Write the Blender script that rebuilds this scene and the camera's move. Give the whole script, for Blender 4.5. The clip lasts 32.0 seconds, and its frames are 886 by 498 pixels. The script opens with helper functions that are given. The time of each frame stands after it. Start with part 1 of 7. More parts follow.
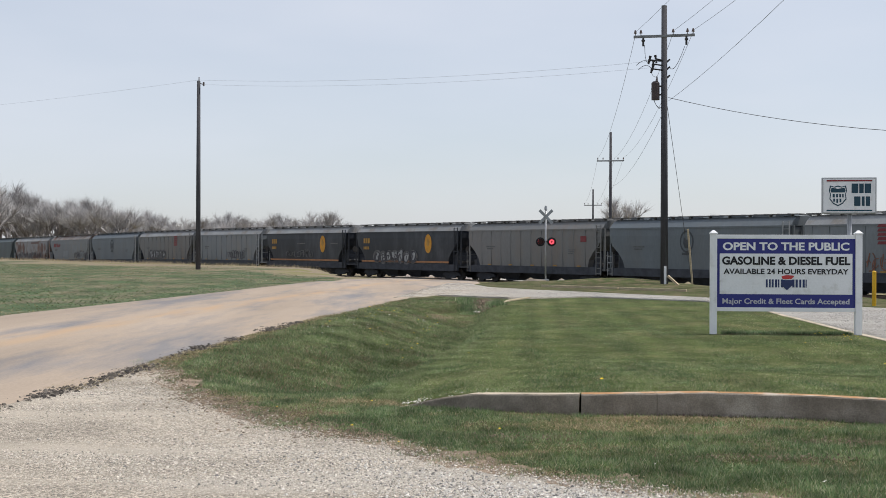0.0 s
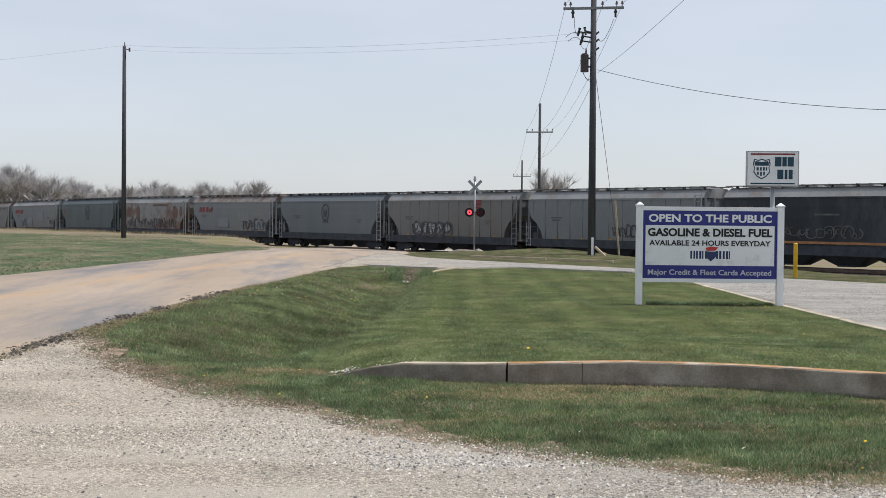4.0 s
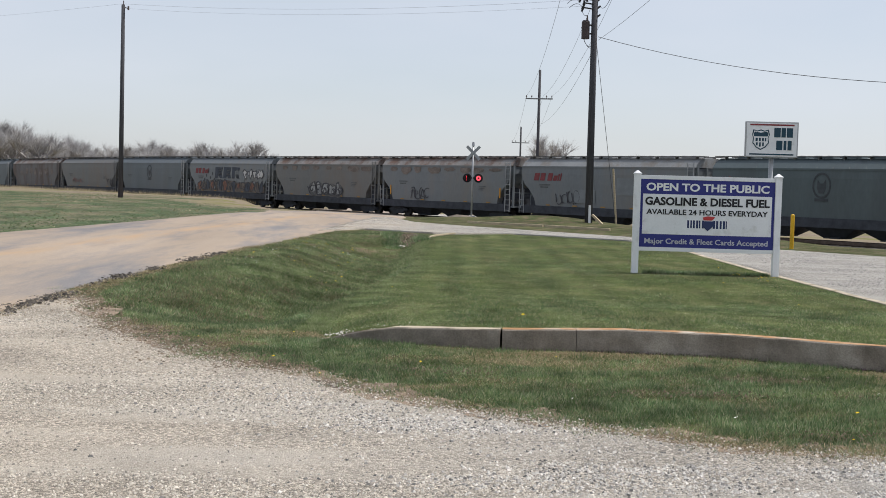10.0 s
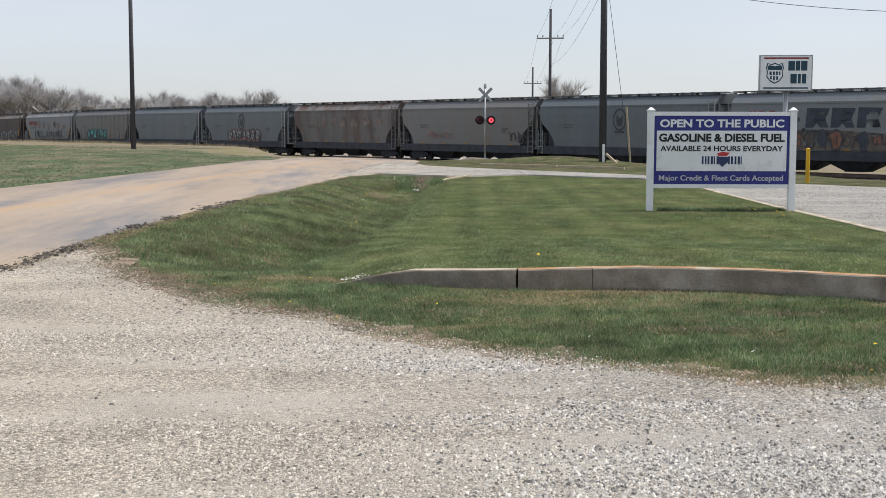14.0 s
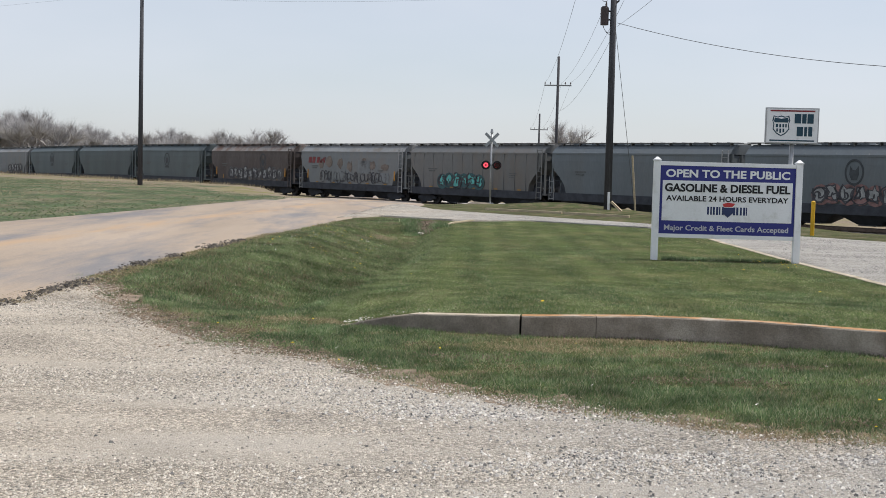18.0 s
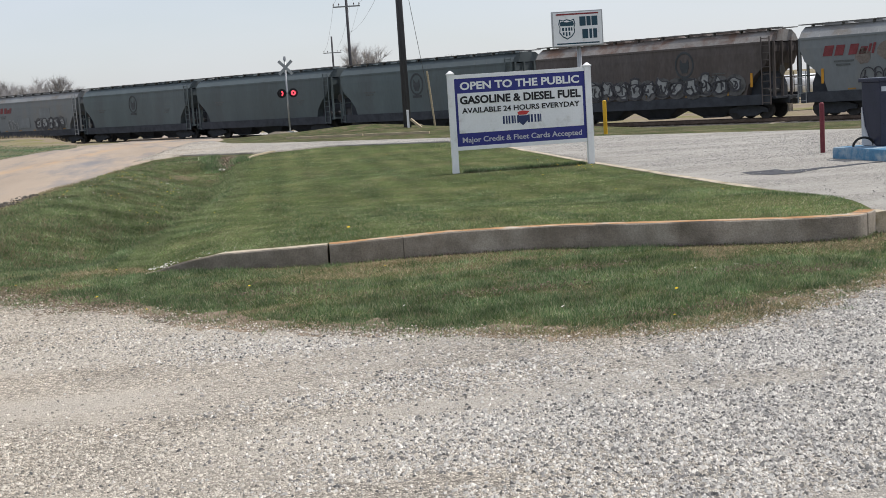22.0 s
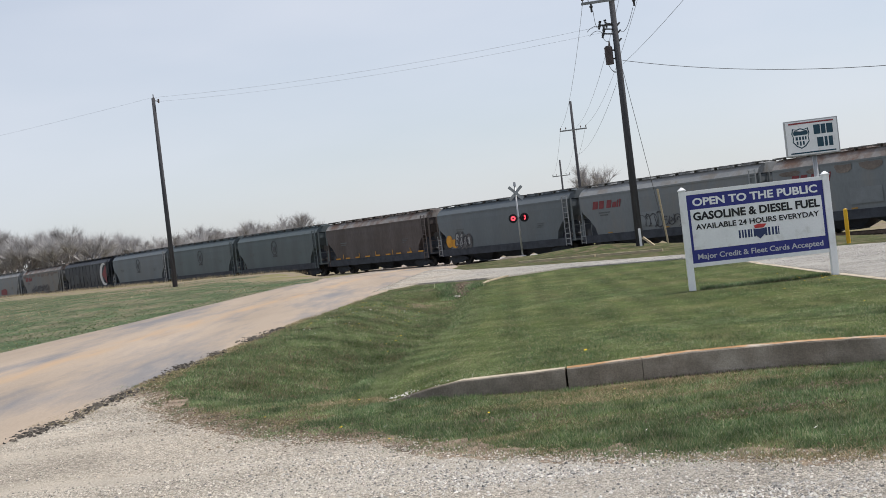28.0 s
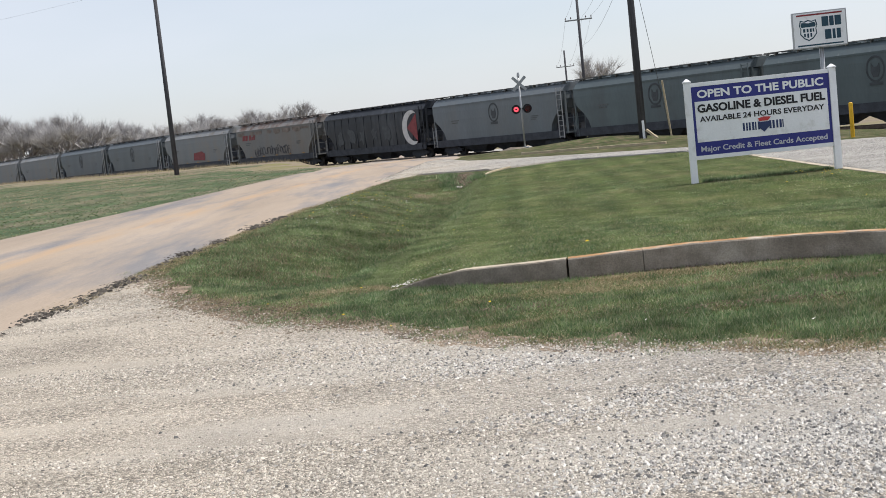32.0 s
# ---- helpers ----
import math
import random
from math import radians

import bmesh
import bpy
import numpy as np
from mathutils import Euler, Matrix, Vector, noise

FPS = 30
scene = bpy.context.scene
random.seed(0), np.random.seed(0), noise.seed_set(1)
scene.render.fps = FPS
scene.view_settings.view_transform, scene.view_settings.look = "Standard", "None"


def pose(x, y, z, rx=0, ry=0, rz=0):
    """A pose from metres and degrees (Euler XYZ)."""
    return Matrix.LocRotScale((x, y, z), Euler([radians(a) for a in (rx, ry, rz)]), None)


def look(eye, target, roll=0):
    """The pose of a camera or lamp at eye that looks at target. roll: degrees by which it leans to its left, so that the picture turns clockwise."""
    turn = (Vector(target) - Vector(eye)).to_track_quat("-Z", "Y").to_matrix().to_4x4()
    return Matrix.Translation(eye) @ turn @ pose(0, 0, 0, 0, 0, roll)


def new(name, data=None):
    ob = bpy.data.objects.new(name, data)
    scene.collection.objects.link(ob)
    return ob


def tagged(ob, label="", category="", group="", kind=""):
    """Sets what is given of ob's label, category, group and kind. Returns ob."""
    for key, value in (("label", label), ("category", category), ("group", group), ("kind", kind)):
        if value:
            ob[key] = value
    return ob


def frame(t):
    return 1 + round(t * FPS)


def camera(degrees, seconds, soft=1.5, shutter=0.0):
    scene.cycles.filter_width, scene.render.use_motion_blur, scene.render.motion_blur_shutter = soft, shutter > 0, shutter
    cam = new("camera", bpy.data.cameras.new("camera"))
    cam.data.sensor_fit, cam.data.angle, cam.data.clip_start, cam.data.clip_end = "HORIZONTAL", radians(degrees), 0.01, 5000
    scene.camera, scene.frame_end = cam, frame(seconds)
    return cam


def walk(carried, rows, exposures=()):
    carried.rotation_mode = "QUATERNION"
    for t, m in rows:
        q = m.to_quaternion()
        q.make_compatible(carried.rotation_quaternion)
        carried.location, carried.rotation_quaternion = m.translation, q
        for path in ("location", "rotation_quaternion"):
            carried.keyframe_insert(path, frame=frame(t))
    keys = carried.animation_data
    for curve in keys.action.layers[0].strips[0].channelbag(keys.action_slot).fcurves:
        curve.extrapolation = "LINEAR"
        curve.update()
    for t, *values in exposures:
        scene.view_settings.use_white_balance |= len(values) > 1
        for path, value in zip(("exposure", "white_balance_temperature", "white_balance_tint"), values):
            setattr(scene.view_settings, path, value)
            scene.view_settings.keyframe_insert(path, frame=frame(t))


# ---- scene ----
cam = camera(38.9, 32.0, 0.85)
PATH = [
    (0, (-0.009, -0.003, 1.6), (-0.009, 1.997, 1.6), 0.2),
    (0.5, (-0.027, -0.031, 1.606), (-0.018, 1.969, 1.604), 0.6),
    (1, (-0.031, -0.045, 1.613), (-0.008, 1.954, 1.616), 1.1),
    (1.5, (-0.026, -0.049, 1.613), (0.006, 1.951, 1.623), 1.4),
    (2, (-0.01, -0.074, 1.599), (0.07, 1.925, 1.589), 1.0),
    (2.5, (-0.006, -0.047, 1.596), (0.126, 1.948, 1.548), 0.7),
    (4.5, (-0.002, -0.037, 1.599), (0.099, 1.96, 1.554), 0.8),
    (5, (-0.012, -0.036, 1.599), (0.075, 1.962, 1.566), 1.6),
    (5.5, (-0.009, -0.044, 1.599), (0.077, 1.954, 1.578), 2.1),
    (6, (-0.015, -0.044, 1.603), (0.084, 1.954, 1.586), 2.6),
    (6.5, (0.011, -0.036, 1.585), (0.132, 1.96, 1.558), 1.9),
    (7, (0.012, -0.021, 1.587), (0.136, 1.975, 1.548), 0.9),
    (7.5, (0.007, -0.027, 1.585), (0.126, 1.969, 1.542), 0.7),
    (8, (0.006, -0.034, 1.588), (0.13, 1.961, 1.541), 0.6),
    (8.5, (0.006, -0.029, 1.589), (0.148, 1.965, 1.533), 0.6),
    (9, (0.005, -0.023, 1.585), (0.134, 1.972, 1.54), 0.2),
    (9.5, (0.013, -0.022, 1.583), (0.131, 1.974, 1.515), 0.1),
    (10, (0.006, -0.014, 1.592), (0.125, 1.98, 1.49), 1.6),
    (10.5, (0.006, -0.018, 1.581), (0.132, 1.974, 1.452), 1.7),
    (11, (0.017, -0.025, 1.573), (0.149, 1.964, 1.407), -0.5),
    (11.5, (0.014, -0.029, 1.571), (0.146, 1.958, 1.378), -1.5),
    (12, (0.016, -0.031, 1.576), (0.14, 1.956, 1.391), -0.6),
    (12.5, (0.011, -0.029, 1.577), (0.127, 1.96, 1.403), -0.0),
    (13, (0.008, -0.028, 1.578), (0.121, 1.961, 1.406), 0.2),
    (13.5, (0.012, -0.011, 1.577), (0.12, 1.978, 1.397), 0.3),
    (14, (0.014, 0.0, 1.575), (0.11, 1.989, 1.383), 0.1),
    (14.5, (0.01, -0.001, 1.579), (0.092, 1.988, 1.393), -0.1),
    (15, (0.002, 0.001, 1.585), (0.063, 1.995, 1.439), -0.1),
    (15.5, (0.008, 0.005, 1.582), (0.068, 2.0, 1.462), -0.7),
    (17.5, (0.002, 0.004, 1.585), (0.088, 1.999, 1.478), 1.3),
    (18, (0.001, 0.011, 1.583), (0.091, 2.005, 1.46), 1.5),
    (18.5, (0.037, 0.028, 1.593), (0.07, 2.02, 1.411), 1.5),
    (19, (0.073, 0.052, 1.629), (0.028, 2.043, 1.448), -0.3),
    (19.5, (0.045, 0.058, 1.636), (0.121, 2.056, 1.586), -0.8),
    (20, (0.053, 0.046, 1.62), (0.208, 2.04, 1.634), 0.4),
    (20.5, (0.066, 0.03, 1.616), (0.427, 1.998, 1.619), -0.5),
    (21, (0.07, 0.02, 1.634), (0.378, 1.995, 1.572), -5.1),
    (21.5, (0.064, 0.014, 1.615), (0.403, 1.975, 1.416), -4.8),
    (22, (0.063, 0.01, 1.611), (0.448, 1.957, 1.361), -3.7),
    (22.5, (0.062, 0.025, 1.61), (0.452, 1.97, 1.361), -3.3),
    (23, (0.06, 0.037, 1.6), (0.43, 1.99, 1.381), -2.4),
    (23.5, (0.056, 0.065, 1.596), (0.266, 2.051, 1.495), -1.1),
    (24, (0.048, 0.087, 1.598), (0.121, 2.086, 1.566), -1.4),
    (24.5, (0.042, 0.078, 1.6), (0.081, 2.077, 1.581), -1.5),
    (25, (0.041, 0.06, 1.603), (0.066, 2.06, 1.59), -1.5),
    (25.5, (0.048, 0.047, 1.602), (0.062, 2.047, 1.595), -2.4),
    (27.5, (0.054, 0.058, 1.625), (0.107, 2.057, 1.636), -6.9),
    (28, (0.056, 0.058, 1.626), (0.093, 2.057, 1.602), -6.6),
    (28.5, (0.049, 0.06, 1.615), (0.075, 2.057, 1.501), -6.3),
    (29, (0.051, 0.045, 1.614), (0.071, 2.038, 1.447), -6.4),
    (29.5, (0.047, 0.049, 1.615), (0.066, 2.041, 1.436), -6.3),
    (30, (0.052, 0.049, 1.616), (0.069, 2.041, 1.428), -6.2),
    (30.5, (0.049, 0.044, 1.612), (0.065, 2.035, 1.424), -6.2),
    (31, (0.047, 0.04, 1.611), (0.063, 2.031, 1.421), -6.1),
    (31.5, (0.044, 0.042, 1.611), (0.061, 2.032, 1.418), -6.1),
    (32, (0.048, 0.048, 1.614), (0.063, 2.038, 1.418), -6.1),
]
walk(cam, [(t, look(eye, target, roll)) for t, eye, target, roll in PATH], [(0.0, 0.0), (9.0, 0.0), (11.0, -0.03), (13.0, 0.04), (15.0, 0.06), (18.0, 0.0), (20.0, -0.08), (21.0, -0.08), (22.5, 0.06), (24.0, -0.04), (27.0, -0.06), (28.0, 0.0), (29.0, 0.14), (32.0, 0.14)])
# ---------------- world, sun ----------------
SUN_AZ, SUN_EL = 78.0, 61.0   # degrees clockwise from +y, above the horizon
world = bpy.data.worlds.new("sky_world")
scene.world = world
world.use_nodes = True
wn = world.node_tree
sky = wn.nodes.new("ShaderNodeTexSky")
sky.sky_type = "NISHITA"
sky.sun_disc = False
sky.sun_elevation = radians(SUN_EL)
sky.sun_rotation = radians(SUN_AZ)
sky.air_density, sky.dust_density, sky.ozone_density = 1.0, 0.8, 2.0
wn.nodes["Background"].inputs["Strength"].default_value = 0.11
haze = wn.nodes.new("ShaderNodeMix")     # thin high haze over the clear sky
haze.data_type = "RGBA"
haze.inputs[0].default_value = 0.64
haze.inputs[7].default_value = (6.95, 7.25, 8.05, 1)
wc, wm, wz, wr = (wn.nodes.new("ShaderNode" + k) for k in ("TexCoord", "Mapping", "TexNoise", "MapRange"))
wm.inputs["Scale"].default_value = (1.0, 1.0, 3.5)
wz.inputs["Scale"].default_value, wz.inputs["Detail"].default_value = 2.3, 4.0
wr.inputs["From Min"].default_value, wr.inputs["From Max"].default_value = 0.32, 0.68
wr.inputs["To Min"].default_value, wr.inputs["To Max"].default_value = 0.53, 0.77
wn.links.new(wc.outputs["Generated"], wm.inputs["Vector"])
wn.links.new(wm.outputs["Vector"], wz.inputs["Vector"])
wn.links.new(wz.outputs["Fac"], wr.inputs["Value"])
wn.links.new(wr.outputs["Result"], haze.inputs[0])
wn.links.new(sky.outputs["Color"], haze.inputs[6])
wn.links.new(haze.outputs[2], wn.nodes["Background"].inputs["Color"])
sun = new("sun", bpy.data.lights.new("sun", "SUN"))
sun.data.energy, sun.data.angle, sun.data.color = 3.8, radians(0.6), (1.0, 0.95, 0.88)
a, e = radians(SUN_AZ), radians(SUN_EL)
sun.matrix_world = look((60 * math.sin(a), 60 * math.cos(a), 60 * math.tan(e)), (0, 0, 0))


# ---------------- materials ----------------
def mat(name, col, rough=0.7, metal=0.0, var=0.25, scale=3.0, fine=40.0, bump=0.15, dirt=None, dirt_amt=0.0, dirt_scale=1.0, spec=0.3,
        stretch=(1, 1, 1), per_object=0.0, emit=0.0):
    """Principled surface with coarse and fine variation, optional blotches of a second colour, and relief."""
    m = bpy.data.materials.new(name)
    m.use_nodes = True
    nt = m.node_tree
    b = nt.nodes["Principled BSDF"]
    b.inputs["Metallic"].default_value = metal
    b.inputs["Specular IOR Level"].default_value = spec
    geo = nt.nodes.new("ShaderNodeTexCoord")
    mp = nt.nodes.new("ShaderNodeMapping")
    mp.inputs["Scale"].default_value = stretch
    nt.links.new(geo.outputs["Object"], mp.inputs["Vector"])

    def noise_node(s, detail=4.0, rough_=0.6):
        n = nt.nodes.new("ShaderNodeTexNoise")
        n.inputs["Scale"].default_value, n.inputs["Detail"].default_value, n.inputs["Roughness"].default_value = s, detail, rough_
        nt.links.new(mp.outputs["Vector"], n.inputs["Vector"])
        return n

    def ramp(src, lo, hi, a_, b_):
        r = nt.nodes.new("ShaderNodeMapRange")
        r.inputs["From Min"].default_value, r.inputs["From Max"].default_value = lo, hi
        r.inputs["To Min"].default_value, r.inputs["To Max"].default_value = a_, b_
        nt.links.new(src, r.inputs["Value"])
        return r.outputs["Result"]

    def mix(kind, fac, c1, c2):
        x = nt.nodes.new("ShaderNodeMix")
        x.data_type, x.blend_type = "RGBA", kind
        for sock, v in ((x.inputs[0], fac), (x.inputs[6], c1), (x.inputs[7], c2)):
            if isinstance(v, (int, float)):
                sock.default_value = v
            elif isinstance(v, tuple):
                sock.default_value = (*v[:3], 1)
            else:
                nt.links.new(v, sock)
        return x.outputs[2]

    big, small = noise_node(scale), noise_node(fine, 3.0, 0.7)
    v1 = ramp(big.outputs["Fac"], 0.3, 0.7, 1 - var, 1 + var)
    v2 = ramp(small.outputs["Fac"], 0.3, 0.7, 1 - var * 0.7, 1 + var * 0.7)
    mul = nt.nodes.new("ShaderNodeMath")
    mul.operation = "MULTIPLY"
    nt.links.new(v1, mul.inputs[0]), nt.links.new(v2, mul.inputs[1])
    fac = mul.outputs[0]
    if per_object:
        oi = nt.nodes.new("ShaderNodeObjectInfo")
        m2 = nt.nodes.new("ShaderNodeMath")
        m2.operation = "MULTIPLY"
        nt.links.new(ramp(oi.outputs["Random"], 0, 1, 1 - per_object, 1 + per_object), m2.inputs[0])
        nt.links.new(fac, m2.inputs[1])
        fac = m2.outputs[0]
    c = col
    if dirt:
        dn = noise_node(dirt_scale, 6.0, 0.65)
        c = mix("MIX", ramp(dn.outputs["Fac"], 0.62 - dirt_amt * 0.4, 0.75 - dirt_amt * 0.3, 0.0, 1.0), col, dirt)
    cb = nt.nodes.new("ShaderNodeVectorMath")
    cb.operation = "SCALE"
    if isinstance(c, tuple):
        cb.inputs[0].default_value = c[:3]
    else:
        nt.links.new(c, cb.inputs[0])
    nt.links.new(fac, cb.inputs["Scale"])
    nt.links.new(cb.outputs[0], b.inputs["Base Color"])
    nt.links.new(ramp(small.outputs["Fac"], 0.2, 0.8, max(0.05, rough - 0.12), min(1, rough + 0.1)), b.inputs["Roughness"])
    if bump:
        bp = nt.nodes.new("ShaderNodeBump")
        bp.inputs["Strength"].default_value, bp.inputs["Distance"].default_value = min(1.0, bump), 0.02
        nt.links.new(small.outputs["Fac"], bp.inputs["Height"])
        nt.links.new(bp.outputs["Normal"], b.inputs["Normal"])
    if emit:
        b.inputs["Emission Color"].default_value = (*col, 1)
        b.inputs["Emission Strength"].default_value = emit
    return m


def mow(m):
    """Faint paler stripes where the mower laid the grass over."""
    nt = m.node_tree
    b = nt.nodes["Principled BSDF"]
    src = b.inputs["Base Color"].links[0].from_socket
    tc, mp, wv, mr, sc = (nt.nodes.new("ShaderNode" + k) for k in ("TexCoord", "Mapping", "TexWave", "MapRange", "VectorMath"))
    mp.inputs["Rotation"].default_value = (0, 0, radians(4))
    wv.inputs["Scale"].default_value, wv.inputs["Distortion"].default_value, wv.inputs["Detail"].default_value = 0.40, 1.6, 3.0
    wv.inputs["Detail Scale"].default_value = 0.6
    mr.inputs["To Min"].default_value, mr.inputs["To Max"].default_value = 0.88, 1.17
    sc.operation = "SCALE"
    nt.links.new(tc.outputs["Object"], mp.inputs["Vector"])
    nt.links.new(mp.outputs["Vector"], wv.inputs["Vector"])
    nt.links.new(wv.outputs["Fac"], mr.inputs["Value"])
    nt.links.new(src, sc.inputs[0])
    nt.links.new(mr.outputs["Result"], sc.inputs["Scale"])
    nt.links.new(sc.outputs[0], b.inputs["Base Color"])


M = {}
M["grass"] = mat("grass", (0.058, 0.072, 0.026), 0.9, var=0.4, scale=0.5, fine=45, bump=0.9, dirt=(0.140, 0.112, 0.072), dirt_amt=0.42, dirt_scale=1.6, spec=0.06)
M["field"] = mat("field_grass", (0.066, 0.095, 0.048), 0.9, var=0.32, scale=0.9, fine=4, bump=0.5, dirt=(0.150, 0.138, 0.090), dirt_amt=0.48, dirt_scale=0.5, stretch=(1, 0.5, 1), spec=0.06)
M["dry"] = mat("dry_field_grass", (0.245, 0.20, 0.148), 0.95, var=0.35, scale=0.15, fine=5, bump=0.8, dirt=(0.13, 0.125, 0.05), dirt_amt=0.4, dirt_scale=0.15, spec=0.06)
M["lawn"] = mat("mown_lawn", (0.062, 0.078, 0.026), 0.9, var=0.30, scale=0.6, fine=16, bump=0.8, dirt=(0.115, 0.115, 0.05), dirt_amt=0.36, dirt_scale=0.9, stretch=(1.0, 0.6, 1), spec=0.06)
mow(M["lawn"])


def gravel_mat(name, col, size):
    """Packed crushed stone: fine cells of varied grey over dust."""
    m = mat(name, col, 0.9, var=0.14, scale=0.5, fine=30, bump=0.0, dirt=tuple(c * 0.84 for c in col), dirt_amt=0.4, dirt_scale=0.6, spec=0.08)
    nt = m.node_tree
    b = nt.nodes["Principled BSDF"]
    src = b.inputs["Base Color"].links[0].from_socket
    tc = nt.nodes.new("ShaderNodeTexCoord")
    vo = nt.nodes.new("ShaderNodeTexVoronoi")
    vo.inputs["Scale"].default_value = 1.0 / size
    ed = nt.nodes.new("ShaderNodeTexVoronoi")
    ed.feature = "DISTANCE_TO_EDGE"
    ed.inputs["Scale"].default_value = 1.0 / size
    wob = nt.nodes.new("ShaderNodeTexNoise")
    wob.inputs["Scale"].default_value = 0.9
    for n in (vo, ed):
        nt.links.new(tc.outputs["Object"], n.inputs["Vector"])
    rut = nt.nodes.new("ShaderNodeMapping")     # tyres drag the dust out sideways
    rut.inputs["Scale"].default_value, rut.inputs["Rotation"].default_value = (0.35, 1.3, 1), (0, 0, radians(8))
    nt.links.new(tc.outputs["Object"], rut.inputs["Vector"])
    nt.links.new(rut.outputs["Vector"], wob.inputs["Vector"])
    sep = nt.nodes.new("ShaderNodeSeparateColor")
    nt.links.new(vo.outputs["Color"], sep.inputs[0])
    tone = nt.nodes.new("ShaderNodeMapRange")
    tone.inputs["To Min"].default_value, tone.inputs["To Max"].default_value = 0.46, 1.38
    nt.links.new(sep.outputs[0], tone.inputs["Value"])
    # shade between the stones, put into the colour along the cell edges
    gap_shade = nt.nodes.new("ShaderNodeMapRange")
    gap_shade.inputs["From Max"].default_value = 0.10
    gap_shade.inputs["To Min"].default_value = 0.34
    nt.links.new(ed.outputs["Distance"], gap_shade.inputs["Value"])
    mu = nt.nodes.new("ShaderNodeMath")
    mu.operation = "MULTIPLY"
    nt.links.new(tone.outputs[0], mu.inputs[0]), nt.links.new(gap_shade.outputs[0], mu.inputs[1])
    # dust covers the stones in patches
    du = nt.nodes.new("ShaderNodeMapRange")
    du.inputs["From Min"].default_value, du.inputs["From Max"].default_value = 0.44, 0.62
    du.inputs["To Min"].default_value, du.inputs["To Max"].default_value = 1.0, 0.30
    nt.links.new(wob.outputs["Fac"], du.inputs["Value"])
    lerp = nt.nodes.new("ShaderNodeMix")
    lerp.inputs[2].default_value = 1.0
    nt.links.new(du.outputs[0], lerp.inputs[0]), nt.links.new(mu.outputs[0], lerp.inputs[3])
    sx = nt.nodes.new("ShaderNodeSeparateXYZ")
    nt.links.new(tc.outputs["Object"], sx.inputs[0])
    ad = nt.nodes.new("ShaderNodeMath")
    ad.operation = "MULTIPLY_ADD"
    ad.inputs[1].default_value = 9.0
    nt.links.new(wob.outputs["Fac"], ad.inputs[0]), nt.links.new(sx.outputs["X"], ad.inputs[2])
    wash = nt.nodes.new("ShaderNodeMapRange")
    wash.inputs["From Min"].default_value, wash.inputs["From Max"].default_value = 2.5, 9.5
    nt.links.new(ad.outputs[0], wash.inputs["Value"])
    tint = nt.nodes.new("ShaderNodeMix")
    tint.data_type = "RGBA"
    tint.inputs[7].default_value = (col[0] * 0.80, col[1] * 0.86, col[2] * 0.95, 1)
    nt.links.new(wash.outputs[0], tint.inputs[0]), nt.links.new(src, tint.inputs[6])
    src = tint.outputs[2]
    sc = nt.nodes.new("ShaderNodeVectorMath")
    sc.operation = "SCALE"
    nt.links.new(src, sc.inputs[0]), nt.links.new(lerp.outputs[0], sc.inputs["Scale"])
    nt.links.new(sc.outputs[0], b.inputs["Base Color"])
    bp = nt.nodes.new("ShaderNodeBump")
    bp.inputs["Strength"].default_value, bp.inputs["Distance"].default_value = 1.0, 0.02
    nt.links.new(ed.outputs["Distance"], bp.inputs["Height"])
    nt.links.new(bp.outputs["Normal"], b.inputs["Normal"])
    return m


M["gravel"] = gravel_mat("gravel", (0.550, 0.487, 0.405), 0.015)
# for the lot's dark patch and the wire shadow painted with it
M["stain"] = gravel_mat("darkened_gravel", (0.13, 0.125, 0.125), 0.024)
M["stone"] = mat("gravel_stone", (0.42, 0.39, 0.345), 0.85, var=0.3, scale=2, fine=60, bump=0.3)
M["asphalt"] = mat("road_asphalt", (0.345, 0.282, 0.225), 0.9, var=0.14, scale=0.4, fine=50, bump=0.4, dirt=(0.205, 0.195, 0.195), dirt_amt=0.36, dirt_scale=0.55, stretch=(1, 0.16, 1), spec=0.06)
def worn_line(m):
    """Orange paint left in patches, strongest along the middle of the strip."""
    nt = m.node_tree
    b = nt.nodes["Principled BSDF"]
    src = b.inputs["Base Color"].links[0].from_socket
    at, tc, mp, nz, mr, mu, mx = (nt.nodes.new("ShaderNode" + k) for k in ("Attribute", "TexCoord", "Mapping", "TexNoise", "MapRange", "Math", "Mix"))
    at.attribute_name = "wear"
    mp.inputs["Scale"].default_value = (2.5, 0.35, 1)
    nz.inputs["Scale"].default_value, nz.inputs["Detail"].default_value = 1.0, 4.0
    mr.inputs["From Min"].default_value, mr.inputs["From Max"].default_value = 0.36, 0.66
    mr.inputs["To Max"].default_value = 0.75
    mu.operation = "MULTIPLY"
    mx.data_type = "RGBA"
    mx.inputs[7].default_value = (0.435, 0.30, 0.185, 1)
    nt.links.new(tc.outputs["Object"], mp.inputs["Vector"])
    nt.links.new(mp.outputs["Vector"], nz.inputs["Vector"])
    nt.links.new(nz.outputs["Fac"], mr.inputs["Value"])
    nt.links.new(mr.outputs["Result"], mu.inputs[0])
    nt.links.new(at.outputs["Fac"], mu.inputs[1])
    nt.links.new(mu.outputs[0], mx.inputs[0])
    nt.links.new(src, mx.inputs[6])
    nt.links.new(mx.outputs[2], b.inputs["Base Color"])


